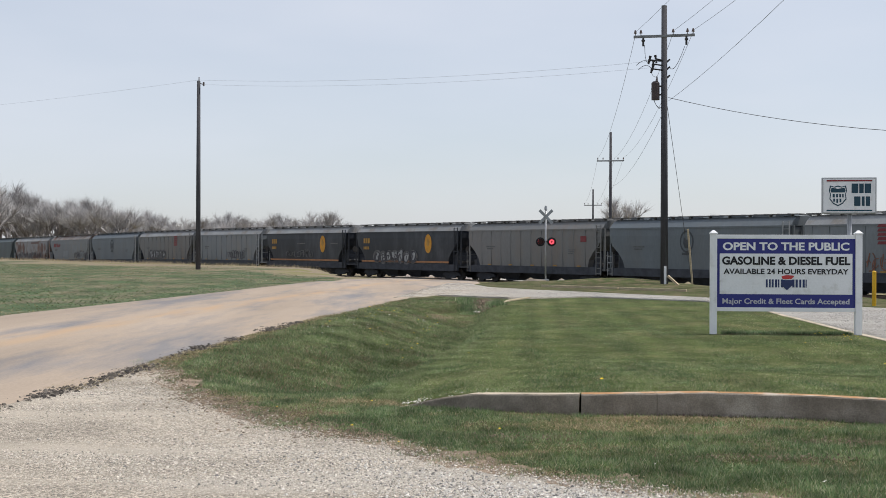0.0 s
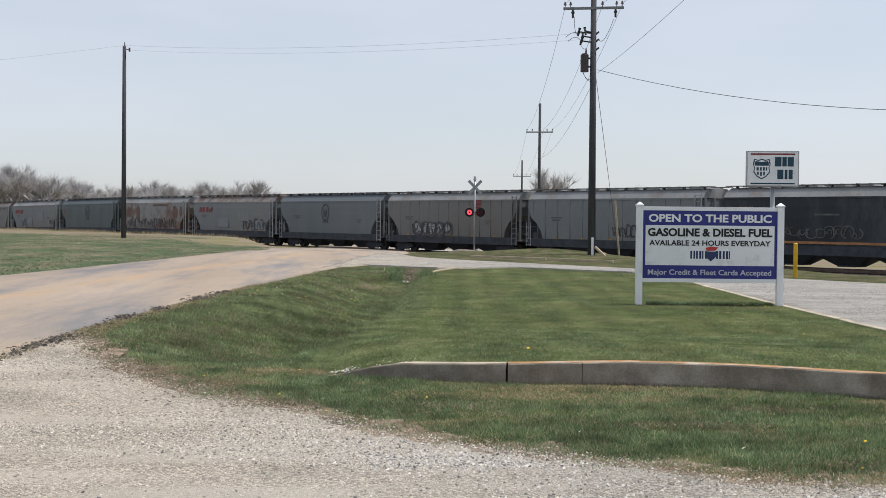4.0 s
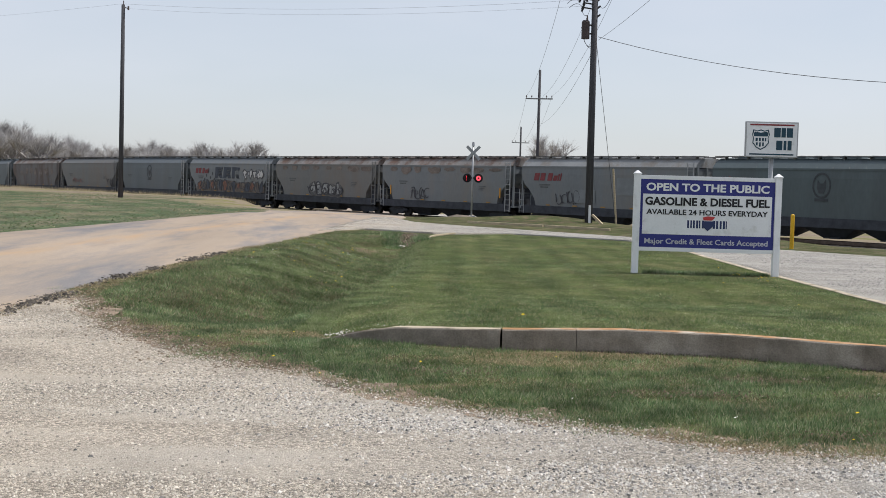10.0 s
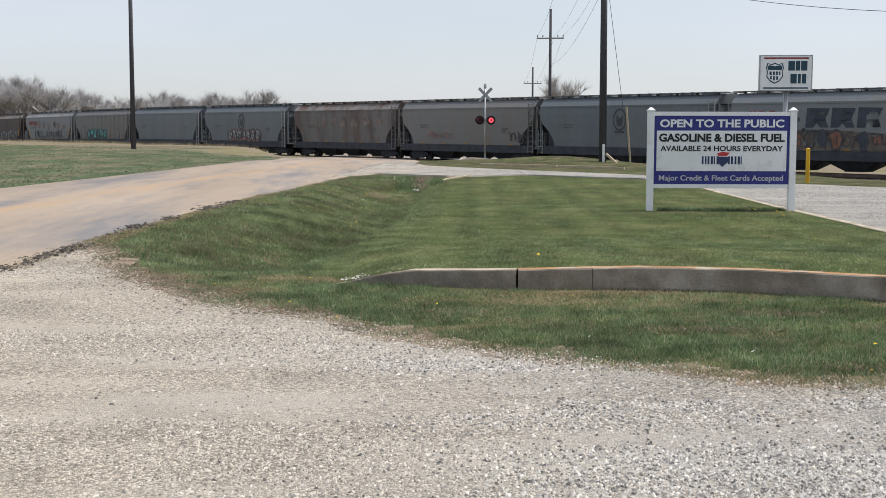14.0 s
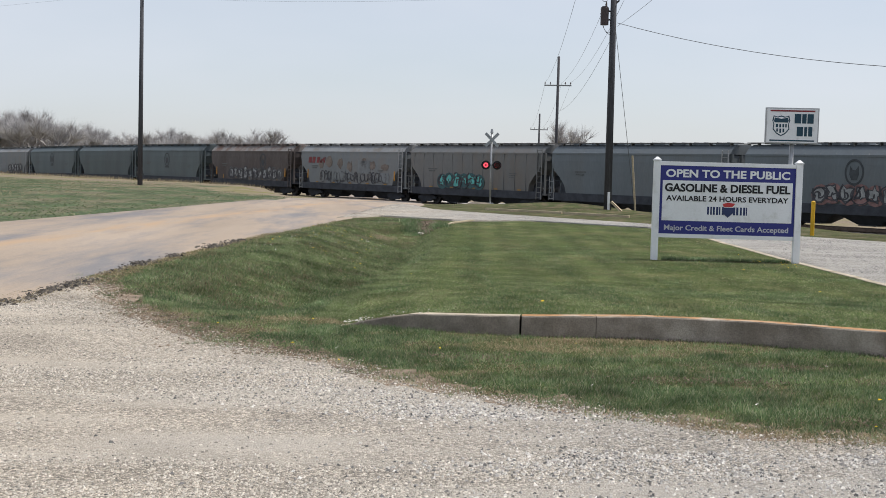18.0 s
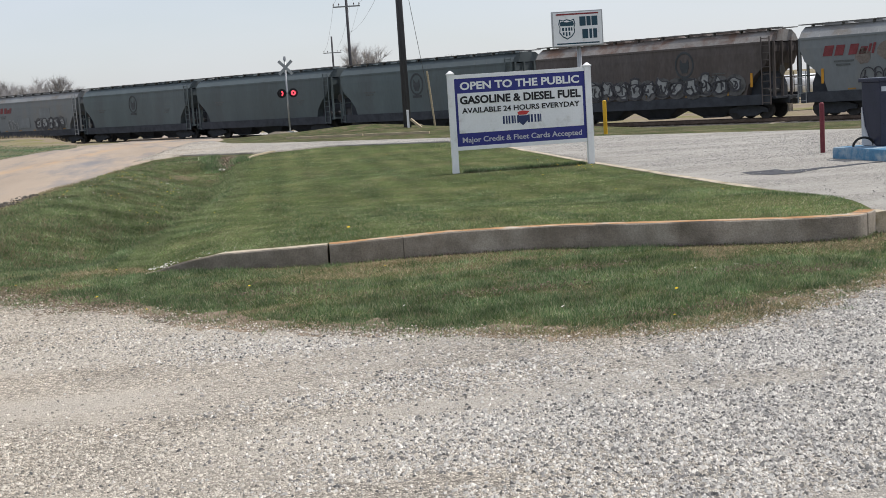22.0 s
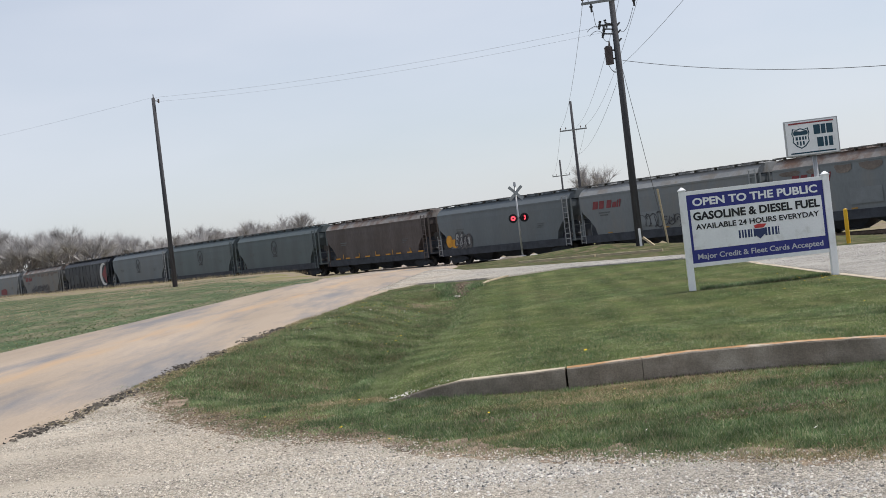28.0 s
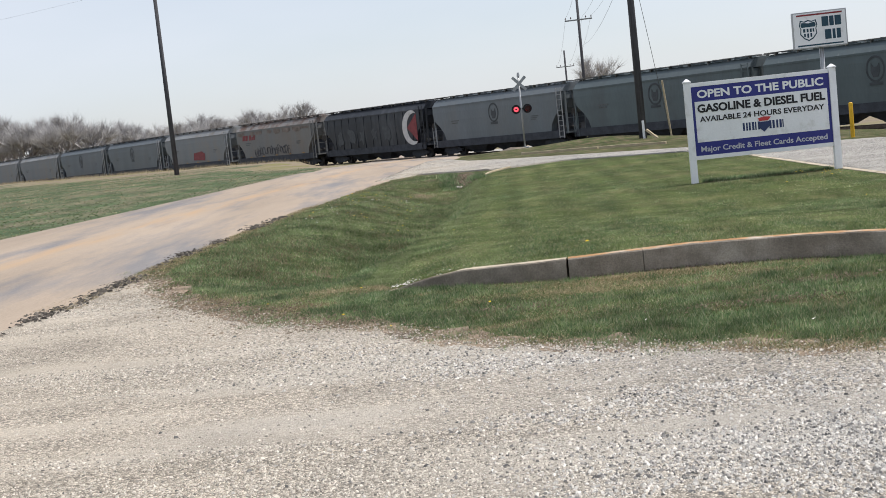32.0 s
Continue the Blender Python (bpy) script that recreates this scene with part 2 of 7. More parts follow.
worn_line(M["asphalt"])
M["ballast"] = mat("ballast", (0.33, 0.29, 0.235), 0.95, var=0.4, scale=1.5, fine=12, bump=1.0)
M["steel"] = mat("rail_steel", (0.16, 0.12, 0.10), 0.5, metal=0.6, var=0.3)
M["tie"] = mat("tie_wood", (0.09, 0.07, 0.055), 0.9, var=0.4, scale=2)
M["concrete"] = mat("kerb_concrete", (0.34, 0.30, 0.25), 0.9, var=0.28, scale=2.0, fine=60, bump=0.5, dirt=(0.22, 0.188, 0.15), dirt_amt=0.5, dirt_scale=1.6)
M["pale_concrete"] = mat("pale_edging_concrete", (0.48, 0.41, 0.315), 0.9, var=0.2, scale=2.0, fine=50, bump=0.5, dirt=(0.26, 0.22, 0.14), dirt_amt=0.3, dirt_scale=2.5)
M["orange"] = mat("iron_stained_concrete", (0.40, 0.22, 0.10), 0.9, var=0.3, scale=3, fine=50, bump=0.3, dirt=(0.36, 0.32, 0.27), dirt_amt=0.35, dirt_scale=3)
M["pole"] = mat("pole_wood", (0.066, 0.066, 0.074), 0.9, var=0.35, scale=1.5, fine=20, bump=0.5, stretch=(6, 6, 0.5))
M["timber"] = mat("weathered_timber", (0.42, 0.35, 0.24), 0.85, var=0.25, scale=3, fine=25, bump=0.4, stretch=(1, 6, 6))
M["white"] = mat("white_vinyl", (0.78, 0.79, 0.80), 0.45, var=0.05, scale=2, fine=30, bump=0.03, dirt=(0.62, 0.62, 0.60), dirt_amt=0.15, dirt_scale=3)
# crossbuck white, darkened because its back-lit front stands in shade
M["shaded_white"] = mat("shaded_white_paint", (0.30, 0.32, 0.33), 0.6, var=0.12, scale=2, fine=30, bump=0.03)
M["navy"] = mat("navy_panel", (0.030, 0.035, 0.20), 0.4, var=0.08, bump=0.02)
M["pale_print"] = mat("weathered_pale_print", (0.50, 0.51, 0.55), 0.5, var=0.1, bump=0)
M["black"] = mat("black_print", (0.018, 0.019, 0.022), 0.5, var=0.1, bump=0)
M["print_blue"] = mat("dark_blue_print", (0.03, 0.045, 0.12), 0.5, var=0.1, bump=0)
M["print_teal"] = mat("dark_teal_print", (0.02, 0.06, 0.09), 0.5, var=0.1, bump=0)
M["print_red"] = mat("red_print", (0.50, 0.05, 0.05), 0.5, var=0.15, bump=0)
M["print_maroon"] = mat("maroon_print", (0.22, 0.03, 0.035), 0.5, var=0.15, bump=0)
M["galv"] = mat("galvanised_steel", (0.36, 0.37, 0.38), 0.45, metal=0.55, var=0.15, scale=4, fine=40, bump=0.05)
M["arm"] = mat("weathered_crossarm", (0.20, 0.21, 0.215), 0.8, var=0.25, scale=3, fine=25, bump=0.3)
M["darkmetal"] = mat("dark_iron", (0.045, 0.044, 0.045), 0.6, metal=0.2, var=0.35, scale=3, bump=0.2)
M["transformer"] = mat("transformer_paint", (0.06, 0.045, 0.045), 0.5, var=0.2)
M["porcelain"] = mat("insulator_glaze", (0.12, 0.09, 0.08), 0.25, var=0.2, bump=0)
M["wire"] = mat("wire_metal", (0.10, 0.10, 0.105), 0.6, metal=0.4, var=0.1, bump=0)
M["yellow_paint"] = mat("yellow_paint", (0.62, 0.36, 0.02), 0.5, var=0.15, scale=4, bump=0.1)
M["red_paint"] = mat("faded_red_paint", (0.15, 0.03, 0.04), 0.6, var=0.25, scale=4, bump=0.15)
M["blue_paint"] = mat("blue_painted_concrete", (0.085, 0.22, 0.36), 0.7, var=0.2, scale=3, bump=0.2, dirt=(0.30, 0.36, 0.40), dirt_amt=0.4, dirt_scale=3)
M["pump_dark"] = mat("pump_dark_panel", (0.025, 0.028, 0.05), 0.35, var=0.15, bump=0.03)
M["pump_light"] = mat("pump_grey_panel", (0.45, 0.46, 0.48), 0.4, var=0.1, bump=0.03)
M["rubber"] = mat("rubber", (0.02, 0.02, 0.02), 0.7, var=0.2)
M["lens_on"] = mat("red_lens_lit", (1.0, 0.02, 0.03), 0.3, var=0.0, bump=0, emit=1.3)
M["lens_core"] = mat("red_lens_lit_core", (1.0, 0.09, 0.13), 0.3, var=0.0, bump=0, emit=1.2)
M["lens_off"] = mat("red_lens_unlit", (0.045, 0.008, 0.008), 0.3, var=0.1, bump=0)
# bark and twigs are paled: distance haze is put into their colour
M["bark"] = mat("bark", (0.32, 0.305, 0.305), 0.95, var=0.3, scale=1, fine=10, bump=0.3)
M["twig"] = mat("bare_twigs", (0.45, 0.435, 0.43), 0.95, var=0.3, scale=0.2, fine=3, bump=0)
M["margin"] = mat("soil_and_dead_grass", (0.255, 0.195, 0.14), 0.95, var=0.4, scale=2.0, fine=40, bump=0.9, dirt=(0.12, 0.09, 0.065), dirt_amt=0.35, dirt_scale=3.0)
M["dark_soil"] = mat("dark_brown_soil", (0.075, 0.056, 0.04), 0.95, var=0.4, scale=2.5, fine=20, bump=0.8)
M["dirt"] = mat("bare_soil", (0.165, 0.14, 0.112), 0.95, var=0.35, scale=1.5, fine=20, bump=0.8)
# car paints
RUST = (0.13, 0.062, 0.038)
CARPAINT = {
    "light": mat("light_grey_car_paint", (0.176, 0.193, 0.206), 0.6, var=0.10, scale=0.5, fine=8, bump=0.04, dirt=(0.178, 0.175, 0.170), dirt_amt=0.3, dirt_scale=0.5, stretch=(1, 1, 0.35), per_object=0.06),
    "tan": mat("tan_grey_car_paint", (0.166, 0.171, 0.172), 0.65, var=0.12, scale=0.5, fine=8, bump=0.04, dirt=(0.155, 0.142, 0.130), dirt_amt=0.35, dirt_scale=0.5, stretch=(1, 1, 0.35), per_object=0.06),
    "blue": mat("blue_grey_car_paint", (0.108, 0.130, 0.146), 0.6, var=0.10, scale=0.5, fine=8, bump=0.04, dirt=(0.10, 0.117, 0.128), dirt_amt=0.35, dirt_scale=0.4, stretch=(1, 1, 0.35), per_object=0.08),
    "steel": mat("steel_blue_car_paint", (0.128, 0.150, 0.166), 0.6, var=0.10, scale=0.5, fine=8, bump=0.04, dirt=(0.130, 0.145, 0.155), dirt_amt=0.35, dirt_scale=0.4, stretch=(1, 1, 0.3), per_object=0.06),
    "teal": mat("teal_grey_car_paint", (0.098, 0.124, 0.132), 0.6, var=0.10, scale=0.5, fine=8, bump=0.04, dirt=(0.088, 0.106, 0.112), dirt_amt=0.35, dirt_scale=0.4, stretch=(1, 1, 0.3), per_object=0.08),
    "black": mat("black_car_paint", (0.023, 0.027, 0.035), 0.5, var=0.2, scale=0.5, fine=8, bump=0.04, dirt=(0.045, 0.05, 0.058), dirt_amt=0.3, dirt_scale=0.5, stretch=(1, 1, 0.35)),
    "white": mat("patched_white_car_paint", (0.235, 0.24, 0.245), 0.6, var=0.10, scale=0.5, fine=8, bump=0.04, dirt=RUST, dirt_amt=0.42, dirt_scale=0.45, stretch=(1, 1, 0.8)),
    "rust": mat("rust_brown_car_paint", (0.106, 0.092, 0.090), 0.75, var=0.22, scale=0.5, fine=8, bump=0.06, dirt=(0.084, 0.070, 0.066), dirt_amt=0.4, dirt_scale=0.4, stretch=(1, 1, 0.35), per_object=0.1),
    "streak": mat("rust_streaked_car_paint", (0.150, 0.147, 0.146), 0.7, var=0.15, scale=0.5, fine=8, bump=0.05, dirt=(0.108, 0.083, 0.074), dirt_amt=0.38, dirt_scale=0.6, stretch=(1, 1, 0.25)),
}
ROOFPAINT = {
    "grey": mat("grey_car_roof", (0.255, 0.262, 0.265), 0.6, var=0.15, scale=0.6, fine=8, bump=0.05, dirt=(0.22, 0.20, 0.18), dirt_amt=0.25, dirt_scale=0.8),
    "rusty": mat("rusty_car_roof", (0.235, 0.222, 0.212), 0.7, var=0.2, scale=0.6, fine=8, bump=0.06, dirt=(0.15, 0.095, 0.072), dirt_amt=0.45, dirt_scale=0.7),
}
# lifted and slightly blue: haze over the dark metal is in its colour
M["car_under"] = mat("car_underframe", (0.046, 0.051, 0.062), 0.8, var=0.3, scale=2, bump=0.2)
M["walkway"] = mat("roof_walkway_steel", (0.16, 0.155, 0.15), 0.6, metal=0.3, var=0.3, scale=2, bump=0.1)
M["ladder"] = mat("ladder_paint", (0.29, 0.30, 0.31), 0.5, var=0.15, bump=0.05)
M["orange_mark"] = mat("orange_mark", (0.52, 0.25, 0.03), 0.6, var=0.15, bump=0)
M["stripe_mark"] = mat("dull_orange_stripe", (0.33, 0.16, 0.075), 0.6, var=0.25, bump=0)
M["gold_mark"] = mat("gold_mark", (0.35, 0.20, 0.05), 0.6, var=0.2, bump=0)
M["mark_red"] = mat("faded_red_mark", (0.19, 0.042, 0.048), 0.6, var=0.2, bump=0)
M["mark_dark"] = mat("dark_mark", (0.055, 0.062, 0.07), 0.6, var=0.2, bump=0)
M["mark_white"] = mat("white_mark", (0.50, 0.50, 0.50), 0.6, var=0.15, bump=0)
M["mark_faint"] = mat("faded_dark_mark", (0.10, 0.108, 0.112), 0.6, var=0.3, bump=0)
M["mark_dim"] = mat("dim_grey_spray", (0.105, 0.104, 0.106), 0.6, var=0.4, scale=2, bump=0)
M["patch_paint"] = mat("repainted_grey", (0.186, 0.202, 0.214), 0.6, var=0.12, scale=1.5, bump=0)
M["paint_rose"] = mat("faded_rose_spray", (0.22, 0.13, 0.125), 0.6, var=0.4, scale=2, bump=0)
M["paint_deep"] = mat("deep_teal_spray", (0.04, 0.10, 0.11), 0.6, var=0.3, scale=2, bump=0)
M["paint_slate"] = mat("slate_blue_spray", (0.045, 0.055, 0.075), 0.6, var=0.3, scale=2, bump=0)
M["rust_dark"] = mat("dark_red_rust", (0.145, 0.092, 0.080), 0.7, var=0.3, scale=2, bump=0.03)
M["paint_dark"] = mat("dark_spray_paint", (0.06, 0.06, 0.07), 0.6, var=0.4, scale=3, bump=0)
M["paint_pale"] = mat("pale_spray_paint", (0.27, 0.28, 0.285), 0.6, var=0.3, scale=3, bump=0)
M["rust_faded"] = mat("faded_rust_patch", (0.172, 0.145, 0.130), 0.75, var=0.3, scale=1.5, fine=8, bump=0.04)
M["paint_brown"] = mat("brown_spray_paint", (0.12, 0.10, 0.085), 0.6, var=0.5, scale=1.2, bump=0)
M["paint_teal"] = mat("teal_spray_paint", (0.10, 0.40, 0.38), 0.6, var=0.3, scale=3, bump=0)
M["paint_rust"] = mat("rust_spray_paint", (0.20, 0.095, 0.066), 0.6, var=0.3, scale=3, bump=0)


# ---------------- mesh helpers ----------------
def finish(name, bm, material, parent=None, label="", smooth=False):
    me = bpy.data.meshes.new(name)
    bm.normal_update()
    bm.to_mesh(me)
    bm.free()
    for m_ in (material if isinstance(material, (list, tuple)) else [material]):
        me.materials.append(m_)
    if smooth:
        for p in me.polygons:
            p.use_smooth = True
    ob = new(name, me)
    if parent:
        ob.parent = parent
    if label:
        ob["label"] = label
    return ob


def part(name, bm, material, parent, label="", smooth=False):
    return finish(name, bm, material, parent, label, smooth)


def empty(name, m, label, category, group="", kind=""):
    ob = new(name)
    ob.empty_display_size = 0.2
    ob.matrix_world = m
    return tagged(ob, label, category, group, kind)


def box(bm, x0, x1, y0, y1, z0, z1, m=None, bevel=0.0):
    t = Matrix.Translation(((x0 + x1) / 2, (y0 + y1) / 2, (z0 + z1) / 2)) @ Matrix.Diagonal((x1 - x0, y1 - y0, z1 - z0, 1))
    r = bmesh.ops.create_cube(bm, size=1.0, matrix=(m @ t) if m else t)
    if bevel:
        es = list({ed for v in r["verts"] for ed in v.link_edges})
        bmesh.ops.bevel(bm, geom=es, offset=bevel, segments=2, affect="EDGES", profile=0.7)
    return bm


def tube(bm, p0, p1, r0, r1=None, seg=10):
    p0, p1 = Vector(p0), Vector(p1)
    v = p1 - p0
    m_ = Matrix.Translation((p0 + p1) / 2) @ v.to_track_quat("Z", "Y").to_matrix().to_4x4()
    bmesh.ops.create_cone(bm, cap_ends=True, segments=seg, radius1=r0, radius2=r0 if r1 is None else r1, depth=v.length, matrix=m_)
    return bm


def prism(bm, pts, y0, y1):
    """A flat outline in x, z pushed from y0 to y1."""
    a_ = [bm.verts.new((x, y0, z)) for x, z in pts]
    b_ = [bm.verts.new((x, y1, z)) for x, z in pts]
    n = len(pts)
    bm.faces.new(a_)
    bm.faces.new(b_[::-1])
    for i in range(n):
        bm.faces.new((a_[i], b_[i], b_[(i + 1) % n], a_[(i + 1) % n]))
    bmesh.ops.recalc_face_normals(bm, faces=bm.faces)
    return bm


def B():
    return bmesh.new()


# ---------------- lie of the land ----------------
TRACK0, TRACK_D, TRACK_N = Vector((-19.0, 132.6)), Vector((0.5832, -0.8123)), Vector((-0.8123, -0.5832))
TRACK_RZ = math.degrees(math.atan2(TRACK_D.y, TRACK_D.x))


def sm(a_, b_, x):
    t = min(1.0, max(0.0, (x - a_) / (b_ - a_)))
    return t * t * (3 - 2 * t)


def along(x, y):
    dx, dy = x - TRACK0.x, y - TRACK0.y
    return dx * TRACK_D.x + dy * TRACK_D.y, dx * TRACK_N.x + dy * TRACK_N.y


def rail_z(s):
    return -0.96 - 0.75 * sm(0, -110, s)


ROAD = [(-21.0, -90.0), (-13.0, -30.0), (-10.0, 0.0), (-8.1, 13.0), (-6.35, 30.0), (-4.3, 45.0), (-2.5, 60.0), (-1.4, 80.0), (-0.9, 107.0), (-0.4, 140.0), (4.0, 260.0), (10.0, 500.0)]
KERB = [(-0.36, 12.75), (-0.29, 12.72), (0.35, 12.42), (1.33, 12.10), (2.5, 12.04), (3.58, 11.76), (4.53, 11.22), (5.47, 10.74), (6.00, 10.58), (6.24, 10.67), (6.43, 10.86)]
LOT_EDGE = [(6.43, 10.86), (7.21, 13.05), (7.51, 15.05), (7.62, 18.7), (7.81, 23.5), (8.2, 30.4), (8.46, 33.5)]
GRASS_EDGE = [(-4.3, 17.5), (-3.57, 15.8), (-2.63, 13.16), (-1.68, 11.44), (-1.16, 10.80), (-0.45, 10.15), (0.13, 9.20), (0.87, 8.55), (1.3, 8.25), (1.8, 7.9),
              (2.3, 7.5), (2.94, 7.35), (3.4, 7.42), (3.86, 7.62), (4.44, 7.9), (5.0, 8.25), (5.9, 8.9), (6.7, 9.9), (6.9, 11.2)]
DITCH = [(-1.5, 12.6), (-1.35, 15.4), (-0.98, 17.5), (-0.48, 20.5), (0.0, 23.5), (0.36, 28.0), (0.62, 33.0), (0.95, 37.5)]


def interp(pts, y, k=0):
    ys = [p[1 - k] for p in pts]
    return float(np.interp(y, ys, [p[k] for p in pts]))


def road_c(y):
    return interp(ROAD, y)


def seg_dist(pts, x, y):
    best = 1e9
    for (x0, y0), (x1, y1) in zip(pts, pts[1:]):
        dx, dy = x1 - x0, y1 - y0
        t = max(0.0, min(1.0, ((x - x0) * dx + (y - y0) * dy) / (dx * dx + dy * dy)))
        best = min(best, math.hypot(x - x0 - t * dx, y - y0 - t * dy))
    return best


def inside(poly, x, y):
    r = False
    j = len(poly) - 1
    for i in range(len(poly)):
        (xi, yi), (xj, yj) = poly[i], poly[j]
        if (yi > y) != (yj > y) and x < (xj - xi) * (y - yi) / (yj - yi) + xi:
            r = not r
        j = i
    return r


LAWN_LEFT = [(2.4, 39.6), (1.35, 37.5), (1.2, 33.0), (0.99, 26.5), (0.70, 22.5), (0.24, 20.1), (-0.28, 16.8), (-0.62, 15.3), (-0.72, 13.6)]
LAWN = [(x, y + 0.07) for x, y in KERB] + LOT_EDGE[1:] + [(8.2, 40.0), (4.6, 41.6)] + LAWN_LEFT


def land(x, y):
    """Height of the ground."""
    s, q = along(x, y)
    rt = sm(50, 63, s)
    z = -0.10 * sm(34, 18, q) - 0.25 * sm(14, 7, q) - 0.62 * rt * sm(19, 6.5, q)
    z += 0.30 * math.exp(-((x - 9.0) / 3.2) ** 2 - ((y - 63.0) / 4.0) ** 2)
    z -= 0.36 * sm(79, 90, s) * sm(30, 15, q) * sm(4, 9, q)
    near_road = abs(x - road_c(y))
    z += 0.22 * sm(4.5, 12, road_c(y) - x) * sm(40, 60, y) * sm(120, 200, abs(s) + 100 if q < 5 else 200)
    if 12 < y < 41 and -4 < x < 5:
        reach = 0.78 if x > interp(DITCH, y) else 2.3
        z -= 0.42 * sm(reach, 0.05, seg_dist(DITCH, x, y)) * sm(12.6, 18.0, y) * sm(39.5, 33, y)
    bed = rail_z(s) - 0.32
    w = sm(7.5, 4.2, q)
    z = z + (bed - z) * w
    if near_road < 10 and q < 27:
        k = sm(4.6 + 5.4 * sm(24, 14, q), 3.8 + 3.0 * sm(24, 14, q), near_road)
        zr = road_z(x, y) - 0.02
        z = z + (zr - z) * k
    return z


def kerb_rise(x):
    return float(np.interp(x, (-0.36, -0.22, 0.0, 0.3, 1.33, 2.5), (0.0, 0.05, 0.105, 0.160, 0.198, 0.223)))


def lawn_z(x, y):
    return land(x, y) + 0.012 - 0.024 * sm(0.4, 0.0, seg_dist(LAWN_LEFT, x, y)) + (kerb_rise(x) - 0.01) * sm(7.0, 0.0, y - interp(KERB, x, 1)) * sm(7.9, 6.6, x - (y - 10.7) * 0.06)


def road_z(x, y):
    s, q = along(x, y)
    if q > 0:
        return -0.10 * sm(34, 26, q) - 0.86 * min(1.0, max(0.0, (26 - q) / 23.8))
    return rail_z(s) - 0.3 * sm(2, 8, -q)


def poly_grid(name, poly, step, zfun, material, lift=0.0, drop=None, step_x=None):
    """A level-following sheet that fills an outline."""
    bm = B()
    vs = [bm.verts.new((x, y, 0)) for x, y in poly]
    f = bm.faces.new(vs)
    if f.normal.z < 0 or True:
        bm.normal_update()
        if f.normal.z < 0:
            f.normal_flip()
    xs, ys = [p[0] for p in poly], [p[1] for p in poly]
    step_x = step_x or step
    for k in range(int(math.floor(min(xs) / step_x)), int(math.ceil(max(xs) / step_x)) + 1):
        bmesh.ops.bisect_plane(bm, geom=bm.verts[:] + bm.edges[:] + bm.faces[:], plane_co=(k * step_x, 0, 0), plane_no=(1, 0, 0))
    for k in range(int(math.floor(min(ys) / step)), int(math.ceil(max(ys) / step)) + 1):
        bmesh.ops.bisect_plane(bm, geom=bm.verts[:] + bm.edges[:] + bm.faces[:], plane_co=(0, k * step, 0), plane_no=(0, 1, 0))
    for v in bm.verts:
        v.co.z = zfun(v.co.x, v.co.y) + lift
    if drop:
        rim = bmesh.ops.extrude_edge_only(bm, edges=[e_ for e_ in bm.edges if e_.is_boundary])
        for v in rim["geom"]:
            if isinstance(v, bmesh.types.BMVert):
                v.co.z -= drop
    ob = finish(name, bm, material, smooth=True)
    return tagged(ob, kind="structure")


# ---------------- ground ----------------
def axis(lo, hi, fine_lo, fine_hi, fine, grow=1.25):
    v = list(np.arange(fine_lo, fine_hi + 1e-6, fine))
    st = fine
    x = fine_hi
    while x < hi:
        st *= grow
        x += st
        v.append(min(x, hi))
    st = fine
    x = fine_lo
    while x > lo:
        st *= grow
        x -= st
        v.insert(0, max(x, lo))
    return v


ROADSIDE = 3.75


def ragged(pts, n=8, amp=0.07):
    out = []
    for (x0, y0), (x1, y1) in zip(pts, pts[1:]):
        for k in range(n):
            t = k / n
            x, y = x0 + (x1 - x0) * t, y0 + (y1 - y0) * t
            v = noise.noise(Vector((x * 2.1, y * 2.1, 0))) + 0.6 * noise.noise(Vector((x * 6.3, y * 6.3, 4)))
            out.append((x + 0.3 * amp * v, y + amp * v))
    return out + [pts[-1]]


NEAR_GRAVEL = ragged(GRASS_EDGE) + [(7.25, 13.0), (7.55, 15.0), (7.66, 18.7), (7.85, 23.5), (8.24, 30.4), (8.46, 32.5), (11.2, 36.0), (12.4, 34.5), (15.8, 29.7), (24.0, 18.3), (40.0, -4.0), (40.0, -40.0), (-12.0, -40.0),
                            (-9.6, -30.0), (-6.5, 0.0), (-5.0, 10.5), (-4.8, 13.0), (-4.6, 15.5)]


def build_ground():
    xs = axis(-2500, 2500, -26, 26, 0.5)
    xs = sorted([x for x in xs if not -3.4 < x < 3.4] + list(np.arange(-3.375, 3.4, 0.2)))
    ys = axis(-1500, 2500, 2, 66, 0.5)
    verts, faces = [], []
    for y in ys:
        for x in xs:
            z = land(x, y)
            if -60 < x < 60 and -60 < y < 140:
                if abs(x - road_c(y)) < ROADSIDE - 0.8:
                    z -= 0.10
                elif inside(LAWN, x, y) and seg_dist(LAWN, x, y) > 0.6:
                    z -= 0.03
            verts.append((x, y, z))
    n = len(xs)
    for j in range(len(ys) - 1):
        for i in range(n - 1):
            faces.append((j * n + i, j * n + i + 1, (j + 1) * n + i + 1, (j + 1) * n + i))
    me = bpy.data.meshes.new("ground")
    me.from_pydata(verts, [], faces)
    me.materials.append(M["grass"])
    me.materials.append(M["field"])
    me.materials.append(M["dry"])
    for p in me.polygons:
        p.use_smooth = True
        c = p.center
        q = along(c.x, c.y)[1]
        if c.x < road_c(c.y) or q < 5:
            p.material_index = 1
        if c.x < road_c(c.y) and q < 25 + 10 * noise.noise(Vector((c.x * 0.15, c.y * 0.15, 0))) or q < 4.5:
            p.material_index = 2
    return tagged(new("ground", me), "green spring grass with dry patches", "ground", kind="structure")


build_ground()


